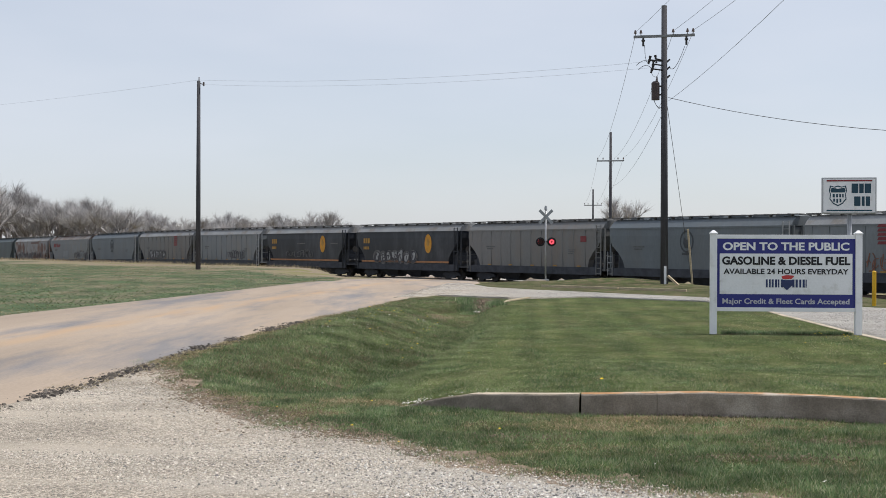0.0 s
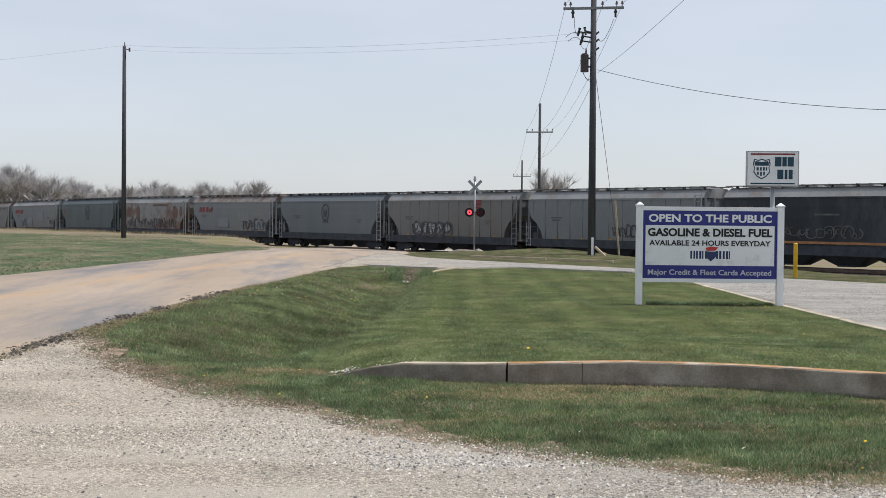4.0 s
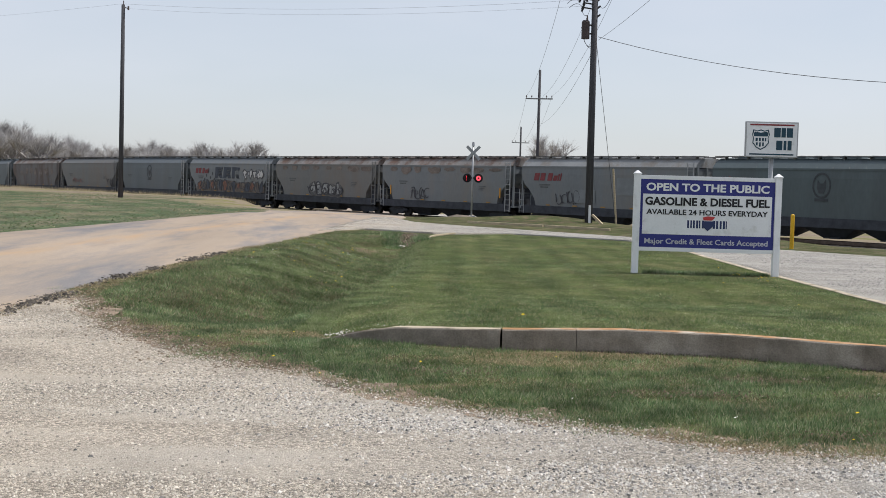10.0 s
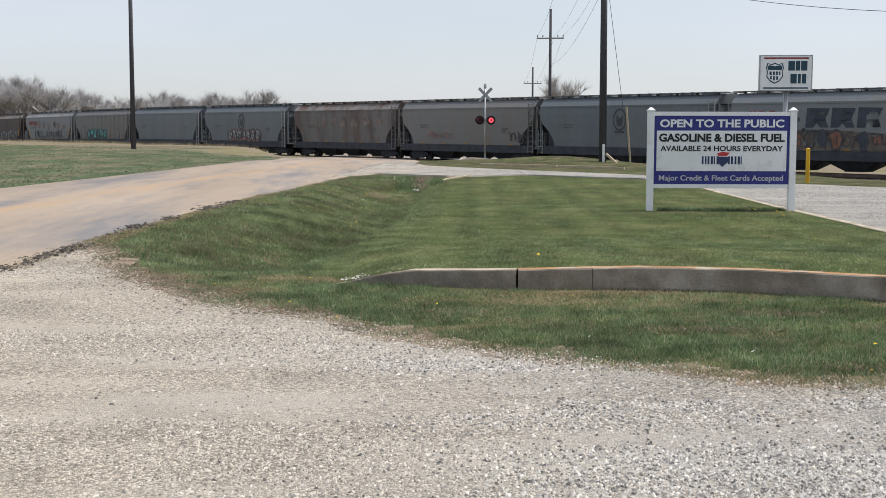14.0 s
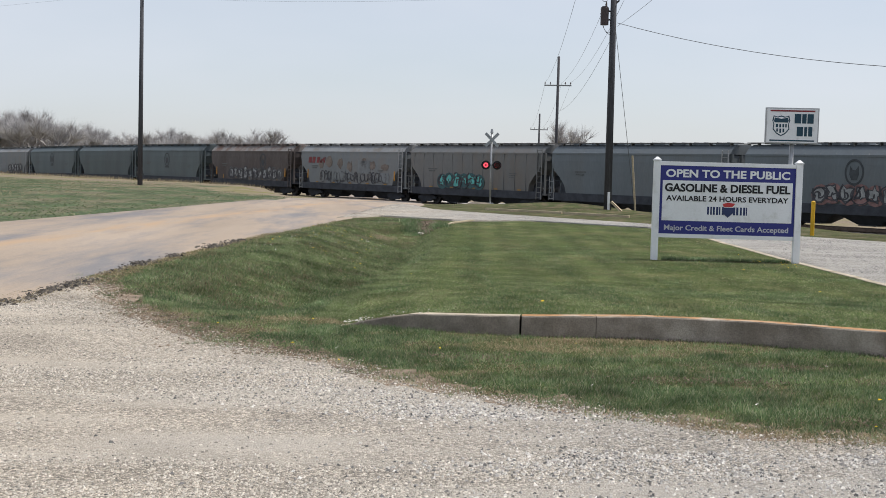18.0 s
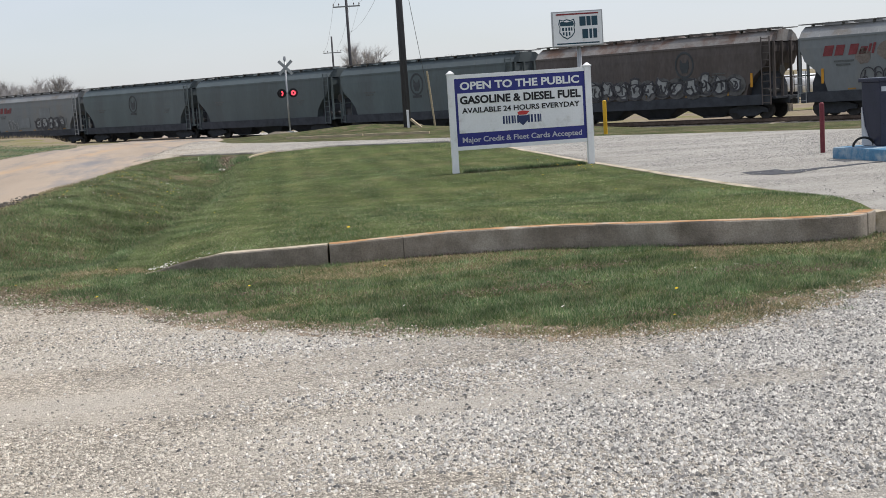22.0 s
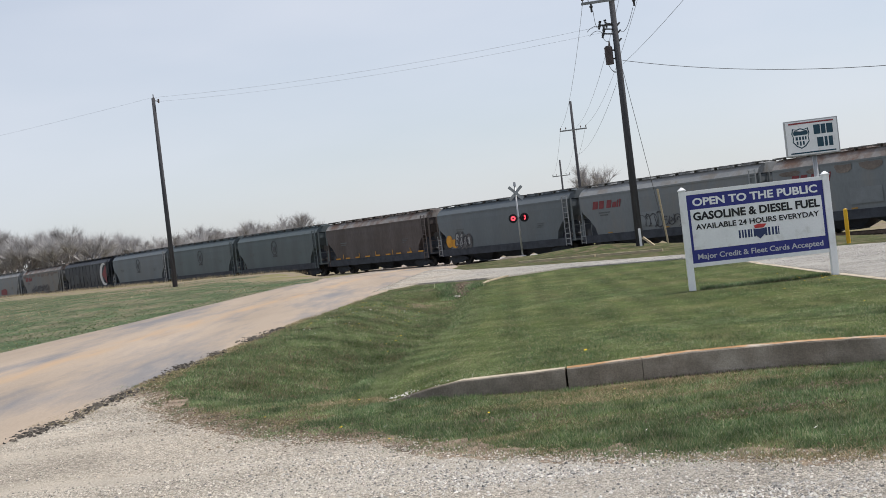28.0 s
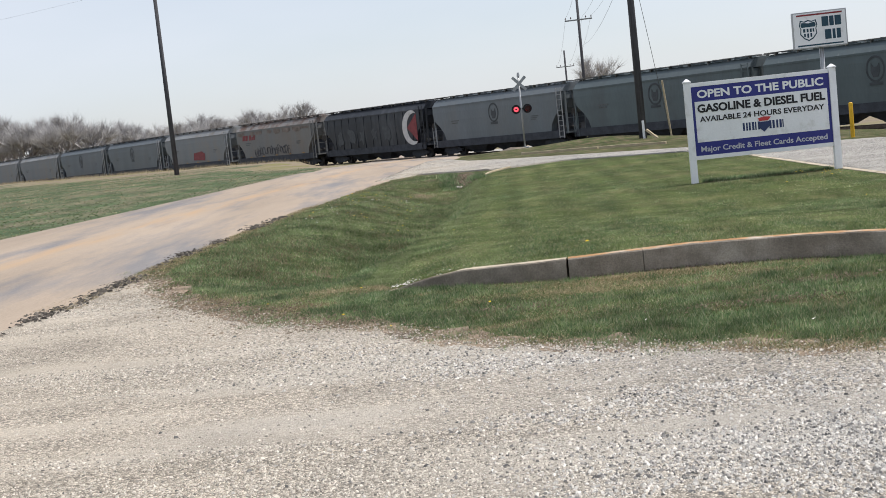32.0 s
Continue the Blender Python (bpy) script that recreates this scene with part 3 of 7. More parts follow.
def build_road():
    bm = B()
    ys = list(np.arange(-90, 8, 4.0)) + list(np.arange(8, 60, 0.6)) + list(np.arange(60, 130, 1.5)) + list(np.arange(130, 500, 15))
    cols = [-3.95, -3.7, -2.5, -1.2, -0.75, -0.45, -0.2, 0, 0.2, 0.45, 0.75, 1.2, 2.5, 3.7, 3.95]
    wear = bm.verts.layers.float.new("wear")
    grid = []
    for y in ys:
        row = []
        for c in cols:
            x = road_c(y) + c
            if c >= 3.7 and 8 < y < 46:
                x += -0.25 * sm(15, 19, y) * sm(33, 28, y) + 0.16 * noise.noise(Vector((0, y * 1.7, 0))) + 0.1 * noise.noise(Vector((5, y * 5.1, 0)))
            row.append(bm.verts.new((x, y, road_z(x, y) + (0.05 - 0.0016 * c * c if abs(c) < 3.9 else -0.10))))
            row[-1][wear] = max(0.0, 1.0 - (abs(c) / 0.72) ** 1.5)
        grid.append(row)
    for r0, r1 in zip(grid, grid[1:]):
        for i in range(len(cols) - 1):
            bm.faces.new((r0[i], r0[i + 1], r1[i + 1], r1[i]))
    ob = finish("road", bm, M["asphalt"], smooth=True)
    tagged(ob, "sun-bleached two-lane asphalt road with a worn orange centre band", "road", kind="structure")


build_road()
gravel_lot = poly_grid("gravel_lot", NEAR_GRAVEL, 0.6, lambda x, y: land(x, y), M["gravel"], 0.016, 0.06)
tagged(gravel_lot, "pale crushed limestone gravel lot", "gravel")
DRIVE = [(-1.6, 40.0), (-0.2, 42.8), (1.3, 41.2), (2.5, 40.3), (4.6, 41.6), (8.0, 38.3), (8.6, 33.5), (11.3, 35.9), (8.6, 41.5), (5.8, 45.5), (3.4, 49.0), (1.9, 52.0), (1.3, 57.0), (0.9, 60.0), (0.2, 58.0), (-0.6, 50.0)]
drive = poly_grid("gravel_drive", DRIVE, 0.7, lambda x, y: land(x, y), M["gravel"], 0.045, 0.12)
tagged(drive, "pale gravel driveway branching off the road", "driveway")
lawn = poly_grid("lawn", LAWN, 0.5, lawn_z, M["lawn"], step_x=0.2)
tagged(lawn, "mown green lawn with faint mowing stripes", "lawn")


# ---------------- railway ----------------
def track_pt(s, q=0.0):
    p = TRACK0 + TRACK_D * s + TRACK_N * q
    return p.x, p.y


def build_track():
    bm = B()
    ss = list(np.arange(-720, -120, 20.0)) + list(np.arange(-120, 120, 3.0)) + list(np.arange(120, 730, 20.0))
    prof = [(3.2, -0.42), (1.7, -0.20), (-1.7, -0.20), (-3.2, -0.42)]
    prev = None
    for s in ss:
        row = []
        for q, dz in prof:
            x, y = track_pt(s, q)
            row.append(bm.verts.new((x, y, rail_z(s) + dz)))
        if prev:
            for i in range(3):
                bm.faces.new((prev[i], prev[i + 1], row[i + 1], row[i]))
        prev = row
    bmesh.ops.recalc_face_normals(bm, faces=bm.faces)
    bed = finish("track_bed", bm, M["ballast"])
    tagged(bed, "crushed stone ballast of a single railway track", "railway track", kind="structure")
    for q in (0.75, -0.75):
        bm = B()
        prev = None
        for s in ss:
            row = []
            for dq, dz in ((0.075, -0.17), (0.03, -0.14), (0.035, 0.0), (-0.035, 0.0), (-0.03, -0.14), (-0.075, -0.17)):
                x, y = track_pt(s, q + dq)
                row.append(bm.verts.new((x, y, rail_z(s) + dz)))
            if prev:
                for i in range(5):
                    bm.faces.new((prev[i], prev[i + 1], row[i + 1], row[i]))
            prev = row
        bmesh.ops.recalc_face_normals(bm, faces=bm.faces)
        part("rail", bm, M["steel"], bed, "rusty steel rail")
    bm = B()
    box(bm, -0.11, 0.11, -1.3, 1.3, -0.17, 0.0)
    first = None
    for k in range(150):
        s = -20 + k * 0.75
        if 22 < s < 42:
            continue
        x, y = track_pt(s)
        if first is None:
            first = part("tie", bm, M["tie"], bed)
            ob = first
        else:
            ob = new("tie", first.data)
            ob.parent = bed
        ob.matrix_world = pose(x, y, rail_z(s) - 0.165, 0, 0, TRACK_RZ)


build_track()


apron = poly_grid("gravel_apron", ragged([track_pt(s_, q_) for s_, q_ in ((18, -3.4), (30, -3.5), (44, -3.4), (52, -3.6), (50, -9.0), (42, -14.0), (30, -17.0), (20, -13.0), (18, -3.4))], 4, 0.4)[:-1], 1.0, land, M["gravel"], 0.03)
tagged(apron, "pale gravel apron beyond the railway crossing", "gravel")


# ---------------- hopper cars ----------------
L2 = 7.75     # half of the body's length
HW = 1.58     # half of its width


def car_meshes():
    d = {}
    # side shell with its cut lower corners, slope sheets and floor
    bm = B()
    prof = [(-HW * 0.97, 1.28), (-HW * 0.99, 1.8), (-HW, 2.35), (-HW * 1.01, 2.85), (-HW * 1.005, 3.5), (-HW * 0.98, 3.98)]
    ends = [6.3, 6.45, 6.9, 7.5, L2, L2]     # reach of the shell at these heights
    rows = []
    for (y, z), ex in zip(prof, ends):
        xs = [-ex + 2 * ex * i / 12 for i in range(13)]
        rows.append([[bm.verts.new((x, sy * y, z)) for x in xs] for sy in (1, -1)])
    for r0, r1 in zip(rows, rows[1:]):
        for k in (0, 1):
            for i in range(12):
                bm.faces.new((r0[k][i], r0[k][i + 1], r1[k][i + 1], r1[k][i]))
        for i in (0, 12):
            bm.faces.new((r0[0][i], r0[1][i], r1[1][i], r1[0][i]))
    for i in range(12):
        bm.faces.new((rows[0][0][i], rows[0][0][i + 1], rows[0][1][i + 1], rows[0][1][i]))
    bmesh.ops.recalc_face_normals(bm, faces=bm.faces)
    d["body"] = bm
    # upright side posts of the ribbed kind
    for nm, zb in (("side_post", 1.3), ("short_side_post", 2.95)):
        bm = B()
        box(bm, -0.04, 0.04, -0.03, 0.018, zb, 3.96)
        d[nm] = bm
    # eave rails and side sill
    bm = B()
    for sy in (1, -1):
        box(bm, -L2, L2, sy * HW * 0.97 - 0.05, sy * HW * 0.97 + 0.06, 3.94, 4.05)
    d["eave"] = bm
    bm = B()
    for sy in (1, -1):
        box(bm, -L2, L2, sy * HW * 0.97 - 0.06, sy * HW * 0.97 + 0.03, 0.76, 1.30)
    d["sill"] = bm
    bm = B()
    pr = [(-HW * 0.98, 4.03), (-1.25, 4.38), (-0.8, 4.62), (0, 4.67), (0.8, 4.62), (1.25, 4.38), (HW * 0.98, 4.03)]
    prev = None
    for i in range(16):
        x = -L2 - 0.05 + (2 * L2 + 0.1) * i / 15
        row = [bm.verts.new((x, y, z)) for y, z in pr]
        if prev:
            for k in range(6):
                bm.faces.new((prev[k], prev[k + 1], row[k + 1], row[k]))
        else:
            bm.faces.new(row)
        prev = row
    bm.faces.new(prev[::-1])
    for i in range(1, 15):
        x = -L2 + 2 * L2 * i / 15
        for y0, z0, y1, z1 in ((-HW * 0.98, 4.04, -0.8, 4.63), (HW * 0.98, 4.04, 0.8, 4.63)):
            tube(bm, (x, y0, z0), (x, y1, z1), 0.03, seg=5)
    bmesh.ops.recalc_face_normals(bm, faces=bm.faces)
    d["roof"] = bm
    bm = B()
    for y in (-0.82, 0.82):
        box(bm, -L2 - 0.3, L2 + 0.3, y - 0.25, y + 0.25, 4.715, 4.76)
        for i in range(10):
            x = -L2 + 0.4 + i * (2 * L2 - 0.8) / 9
            box(bm, x - 0.04, x + 0.04, y - 0.12, y + 0.12, 4.5, 4.715)
    d["running_board"] = bm
    bm = B()
    box(bm, -0.62, 0.62, -0.34, 0.34, 4.6, 4.75, bevel=0.04)
    for x in (-0.4, 0.4):
        box(bm, x - 0.03, x + 0.03, -0.46, 0.46, 4.73, 4.80)
    d["hatch"] = bm
    # ladder on a corner, at x = 0, y = 0
    bm = B()
    for x in (-0.24, 0.24):
        box(bm, x - 0.025, x + 0.025, -0.03, 0.03, 0.75, 4.30)
    for i in range(10):
        box(bm, -0.24, 0.24, -0.022, 0.022, 0.85 + i * 0.37, 0.892 + i * 0.37)
    d["ladder"] = bm
    bm = B()
    for x in (-0.22, 0.22):
        box(bm, x - 0.02, x + 0.02, -0.02, 0.02, 0.75, 2.4)
    for i in range(4):
        box(bm, -0.22, 0.22, -0.018, 0.018, 0.85 + i * 0.4, 0.885 + i * 0.4)
    d["short_ladder"] = bm
    # end platform with posts
    bm = B()
    box(bm, 5.6, 8.0, -1.5, 1.5, 1.05, 1.16)
    d["end_platform"] = bm
    bm = B()
    box(bm, 7.80, 7.92, -0.06, 0.06, 1.1, 4.05)
    d["corner_post"] = bm
    bm = B()
    box(bm, 7.82, 7.9, -1.4, 1.4, 2.1, 2.17)
    d["hand_rail"] = bm
    bm = B()
    prism(bm, [(5.9, 1.1), (7.35, 1.1), (7.35, 1.75), (7.0, 2.6), (6.3, 2.3)], -1.05, 1.05)
    d["end_bulkhead"] = bm
    bm = B()
    box(bm, 6.2, 6.9, -0.5, 0.5, 1.2, 2.0, bevel=0.05)
    tube(bm, (7.2, -1.1, 1.45), (7.2, 0.4, 1.45), 0.2)
    tube(bm, (7.95, -0.7, 2.5), (8.0, -0.7, 2.5), 0.28, seg=16)
    d["brake_gear"] = bm
    bm = B()
    box(bm, -8.1, 8.1, -0.22, 0.22, 0.78, 1.12)
    d["centre_sill"] = bm
    # discharge hopper, centred at x = 0
    bm = B()
    for z0, z1, a0, a1, b0, b1 in ((0.20, 0.80, 0.72, 1.80, 0.42, 1.0), (0.79, 1.32, 1.79, 1.80, 1.0, 1.45)):
        lo = [bm.verts.new((sx * a0, sy * b0, z0)) for sx, sy in ((-1, -1), (1, -1), (1, 1), (-1, 1))]
        hi = [bm.verts.new((sx * a1, sy * b1, z1)) for sx, sy in ((-1, -1), (1, -1), (1, 1), (-1, 1))]
        bm.faces.new(lo[::-1])
        bm.faces.new(hi)
        for i in range(4):
            bm.faces.new((lo[i], lo[(i + 1) % 4], hi[(i + 1) % 4], hi[i]))
    box(bm, -0.55, 0.55, -0.6, 0.6, 0.14, 0.22)
    d["hopper"] = bm
    # truck, centred at x = 0
    bm = B()
    for y in (-1.0, 1.0):
        prism(bm, [(-1.15, 0.56), (-1.15, 0.36), (-0.75, 0.36), (-0.45, 0.18), (0.45, 0.18), (0.75, 0.36), (1.15, 0.36), (1.15, 0.56), (0.6, 0.72), (-0.6, 0.72)], y - 0.09, y + 0.09)
    box(bm, -0.2, 0.2, -1.05, 1.05, 0.42, 0.78)
    d["truck"] = bm
    bm = B()
    tube(bm, (0, -0.07, 0), (0, 0.07, 0), 0.46, seg=14)
    tube(bm, (0, -0.02, 0), (0, 0.10, 0), 0.48, seg=14)
    tube(bm, (0, -0.16, 0), (0, 0.0, 0), 0.11, seg=10)
    d["wheel"] = bm
    bm = B()
    box(bm, 7.9, 8.5, -0.12, 0.12, 0.74, 0.98, bevel=0.03)
    box(bm, 8.25, 8.47, -0.2, 0.16, 0.70, 1.02, bevel=0.04)
    d["coupler"] = bm
    out = {}
    for k, bm in d.items():
        me = bpy.data.meshes.new(k)
        bm.normal_update()
        bm.to_mesh(me)
        bm.free()
        me.materials.append(M["car_under"])
        out[k] = me
    return out


CAR = car_meshes()


def piece(name, me, parent, material, m=None, label=""):
    ob = new(name, me)
    ob.parent = parent
    ob.material_slots[0].link = "OBJECT"
    ob.material_slots[0].material = material
    if m is not None:
        ob.matrix_local = m
    if label:
        ob["label"] = label
    return ob


def mark(name, parent, shapes, material, label, kind="", lift=0.0):
    """Flat painted shapes on the near side: outlines in x, z that make one part."""
    bm = B()
    for pts in shapes:
        prism(bm, pts, -HW * 1.012 - 0.014 - lift, -HW * 1.012 - 0.004 - lift)
    bmesh.ops.remove_doubles(bm, verts=bm.verts[:], dist=0.002)
    ob = part(name, bm, material, parent, label)
    if kind:
        ob["kind"] = kind
    return ob


def marks(name, parent, shapes, material, label):
    for sh in shapes:
        mark(name, parent, [sh], material, label)


def rect(x, z, w, h, sl=0.0):
    return [(x, z), (x + w, z), (x + w + sl, z + h), (x + sl, z + h)]


def ring(cx, cz, r, w, n=18, tall=1.0, a0=0.0, a1=360.0):
    out = []
    for i in range(n):
        a_, b_ = radians(a0 + (a1 - a0) * i / n), radians(a0 + (a1 - a0) * (i + 1) / n)
        out.append([(cx + r * math.cos(a_), cz + r * tall * math.sin(a_)), (cx + r * math.cos(b_), cz + r * tall * math.sin(b_)),
                    (cx + (r - w) * math.cos(b_), cz + (r - w) * tall * math.sin(b_)), (cx + (r - w) * math.cos(a_), cz + (r - w) * tall * math.sin(a_))])
    return out


def ellipse(cx, cz, a_, b_, n=20):
    return [(cx + a_ * math.cos(2 * math.pi * i / n), cz + b_ * math.sin(2 * math.pi * i / n)) for i in range(n)]


def scrawl(rng, x0, x1, z0, z1, n):
    """Overlapping loops and slanted strokes of sprayed paint."""
    out = []
    w = (x1 - x0) / n
    for i in range(n):
        x = x0 + w * (i + 0.5)
        h = (z1 - z0) * rng.uniform(0.65, 1.0)
        zc = z0 + h / 2 + rng.uniform(-0.08, 0.08)
        a_ = rng.uniform(0, 360)
        out += ring(x, zc, w * rng.uniform(0.5, 0.8), w * rng.uniform(0.08, 0.15), 12, tall=h / w * 0.8, a0=a_, a1=a_ + rng.uniform(150, 330))
        if rng.random() < 0.85:
            out += ring(x + w * rng.uniform(-0.3, 0.3), zc + h * rng.uniform(-0.25, 0.25), w * 0.3, w * 0.11, 8, tall=0.9, a0=a_ + 90, a1=a_ + 300)
        out.append(rect(x - w * 0.5, z0 + rng.uniform(0, 0.2), w * 0.14, h * 0.8, rng.uniform(-0.5, 0.5) * w))
    return out


def bubble_letters(rng, x0, x1, z0, z1):
    """Fat sprayed letters: filled shapes, their dark outlines, and a cloud behind them."""
    n = max(4, int((x1 - x0) / 0.85))
    w = (x1 - x0) / n
    fill, line, cloud = [], [], []
    for i in range(n):
        cx, cz = x0 + w * (i + 0.5), (z0 + z1) / 2 + rng.uniform(-0.06, 0.06)
        a_, b_ = w * rng.uniform(0.40, 0.62), (z1 - z0) * rng.uniform(0.36, 0.56)
        tilt = rng.uniform(-0.2, 0.25)
        pts = []
        for k in range(12):
            t = 2 * math.pi * k / 12
            c_, s_ = math.cos(t), math.sin(t)
            r = (abs(c_) ** 3 + abs(s_) ** 3) ** (-1 / 3) * rng.choice((1.0, 0.9, 0.75, 0.55, 1.15, 1.25))
            pts.append((cx + a_ * r * c_ + tilt * b_ * r * s_, cz + b_ * r * s_))
        fill.append(pts)
        inner = [(cx + (x - cx) * 0.74, cz + (z - cz) * 0.80) for x, z in pts]
        line += [[pts[k], pts[(k + 1) % 12], inner[(k + 1) % 12], inner[k]] for k in range(12)]
        line.append(rect(cx - 0.05 + rng.uniform(-0.12, 0.12) * w, cz - b_ * 0.5, 0.09, b_ * rng.uniform(0.5, 1.0), rng.uniform(-0.12, 0.12)))
        cloud.append(ellipse(cx + rng.uniform(-0.1, 0.1), cz - 0.08, w * 0.72, (z1 - z0) * 0.58, 12))
    return fill, line, cloud


LABELS = {
    "light": "light grey covered hopper car coupled in a moving freight train",
    "tan": "weathered tan-grey covered hopper car in a moving freight train",
    "blue": "blue-grey covered hopper car in a moving freight train",
    "steel": "pale steel-blue covered hopper car in a moving freight train",
    "teal": "teal-grey covered hopper car in a moving freight train",
    "black": "black covered hopper car with grey roof, in a moving freight train",
    "white": "rust-blotched white covered hopper car in a moving freight train",
    "rust": "rust-brown covered hopper car in a moving freight train",
    "streak": "grey hopper car with brown rust streaks, in a moving freight train",
}


def hopper_car(kind, roof, extras, seed):
    rng = random.Random(seed)
    c = empty("hopper_car", Matrix.Identity(4), LABELS[kind], "freight car", "cars of the freight train")
    paint = CARPAINT[kind]
    piece("body", CAR["body"], c, paint)
    if "ribs" in extras:
        for sy in (-1, 1):
            for i in range(13):
                x = -L2 + 0.5 + i * (2 * L2 - 1.0) / 12
                piece("side_post", CAR["side_post" if abs(x) < 6.2 else "short_side_post"], c, paint, pose(x, sy * HW * 1.005, 0, 0, 0, 0 if sy > 0 else 180))
    piece("eave_rail", CAR["eave"], c, paint)
    piece("side_sill", CAR["sill"], c, M["car_under"], label="dark side sill")
    top_paint = ROOFPAINT.get(roof, paint)
    piece("roof", CAR["roof"], c, top_paint, label="weathered steel roof")
    piece("running_board", CAR["running_board"], c, M["walkway"])
    for i in range(8):
        piece("hatch", CAR["hatch"], c, top_paint, pose(-6.3 + i * 1.8, 0, 0))
    rung = M["ladder"] if kind in ("light", "white", "blue", "steel") else paint
    for x, y, me in ((L2 - 0.2, -HW - 0.08, "ladder"), (-L2 + 0.2, HW + 0.08, "ladder"), (-L2 + 0.1, -HW - 0.06, "short_ladder"), (L2 - 0.1, HW + 0.06, "short_ladder")):
        piece("ladder", CAR[me], c, rung, pose(x, y, 0))
    for rz in (0, 180):
        piece("end_platform", CAR["end_platform"], c, M["car_under"] if kind in ("black", "rust") else paint, pose(0, 0, 0, 0, 0, rz))
        for y in (-1.35, -0.5, 0.5, 1.35):
            piece("corner_post", CAR["corner_post"], c, paint, pose(0, 0, 0, 0, 0, rz) @ pose(0, y, 0))
        piece("hand_rail", CAR["hand_rail"], c, paint, pose(0, 0, 0, 0, 0, rz))
        piece("end_bulkhead", CAR["end_bulkhead"], c, M["car_under"], pose(0, 0, 0, 0, 0, rz))
        piece("coupler", CAR["coupler"], c, M["darkmetal"], pose(0, 0, 0, 0, 0, rz))
    piece("brake_gear", CAR["brake_gear"], c, M["darkmetal"])
    piece("centre_sill", CAR["centre_sill"], c, M["car_under"])
    for x in (-3.6, 0, 3.6):
        piece("hopper", CAR["hopper"], c, M["car_under"], pose(x, 0, 0))
    for x in (-6.15, 6.15):
        tr = piece("truck", CAR["truck"], c, M["car_under"], pose(x, 0, 0))
        for dx in (-0.88, 0.88):
            for y, rz in ((-0.76, 0), (0.76, 180)):
                piece("wheel", CAR["wheel"], tr, M["darkmetal"], pose(dx, y, 0.46, 0, 0, rz))
    if "emblem" in extras:
        x, ez = extras["emblem"], 3.10
        mark("emblem", c, ring(x, ez, 0.60, 0.10, 24, 1.22), M["mark_dark"], "dark round emblem")
        mark("emblem_figure", c, [[(x - 0.30, ez - 0.12), (x - 0.16, ez - 0.44), (x + 0.16, ez - 0.44), (x + 0.30, ez - 0.12), (x + 0.26, ez + 0.34), (x + 0.10, ez + 0.12), (x - 0.10, ez + 0.12), (x - 0.26, ez + 0.34)]], M["mark_dark"], "dark figure inside the emblem")
        mark("emblem_base", c, [rect(x - 0.42, ez - 0.88, 0.84, 0.16)], M["mark_dark"], "dark bar under the emblem")
    if kind != "black":
        x0 = -5.9 if "name" in extras else -5.4
        marks("data_bar", c, [rect(x0 + 0.1 * (i % 2), 2.72 - i * 0.17, 1.05 - 0.3 * (i % 2), 0.09) for i in range(2)] + [rect(4.3, 2.5 - i * 0.13, 0.8 - 0.15 * (i % 3), 0.05) for i in range(3)], M["mark_faint"], "small faded writing bar")
    if "ellipse" in extras:
        mark("emblem", c, [ellipse(3.55, 3.0, 0.50, 0.80)], M["orange_mark"], "orange oval emblem")
        mark("emblem_figure", c, [ellipse(3.55, 3.12, 0.2, 0.34, 12)], M["gold_mark"], "dull gold figure inside the emblem", lift=0.012)
        marks("letter_bar", c, [rect(-6.6 + i * 0.36, 3.05, 0.28, 0.44) for i in range(3)] + [rect(-6.6 + i * 0.24, 2.5, 0.17, 0.26) for i in range(4)], M["gold_mark"], "faded gold letter bar")
        marks("stripe", c, [rect(-6.9, 1.40, 13.4, 0.14)], M["stripe_mark"], "dull orange stripe along the sill")
        if extras["ellipse"] > 1:
            mark("graffiti", c, scrawl(rng, -3.6, 1.6, 1.75, 2.4, 9), M["mark_dim"], "dim sprayed graffiti", "stuff")
            marks("data_bar", c, [rect(-1.4, 3.0, 1.6, 0.1), rect(5.0, 3.0, 1.3, 0.1)], M["mark_dim"], "small grey writing bar")
    if "name" in extras:
        bars = [rect(-6.5 + dx, 3.05, w, h, 0.14) for dx, w, h in ((0, 0.50, 0.52), (0.62, 0.46, 0.52), (1.36, 0.44, 0.52), (1.90, 0.36, 0.36), (2.34, 0.13, 0.48), (2.55, 0.13, 0.52))]
        marks("letter_bar", c, bars, M["mark_red"], "faded red letter bar")
    if "panel" in extras:
        for k, (x0, z0, w, h) in enumerate(((-2.6, 1.6, 2.1, 0.9), (1.4, 2.2, 1.8, 1.1), (4.6, 1.5, 1.3, 0.8))):
            mark("paint_patch", c, [rect(x0, z0, w, h)], M["patch_paint"], "slightly paler repainted patch")
    if "crescent" in extras:
        out = []
        for i in range(18):
            a_, b_ = radians(75 + 210 * i / 18), radians(75 + 210 * (i + 1) / 18)
            f = lambda t, r, o: (6.05 + o + r * math.cos(t), 2.62 + r * 1.02 * math.sin(t))
            out.append([f(a_, 1.40, 0), f(b_, 1.40, 0), f(b_, 1.15, 0.42), f(a_, 1.15, 0.42)])
        mark("emblem", c, out, M["mark_white"], "white crescent emblem")
        mark("emblem_wedge", c, [[(5.35, 2.62), (6.75, 1.45), (6.75, 3.75)]], M["mark_red"], "dull red wedge of the emblem")
    if "gray_tags" in extras:
        fill, line, cloud = bubble_letters(rng, -5.6, 2.6, 1.7, 3.0)
        for f_ in fill[::2]:
            mark("graffiti", c, [f_], M["mark_dark"], "dim grey sprayed letter")
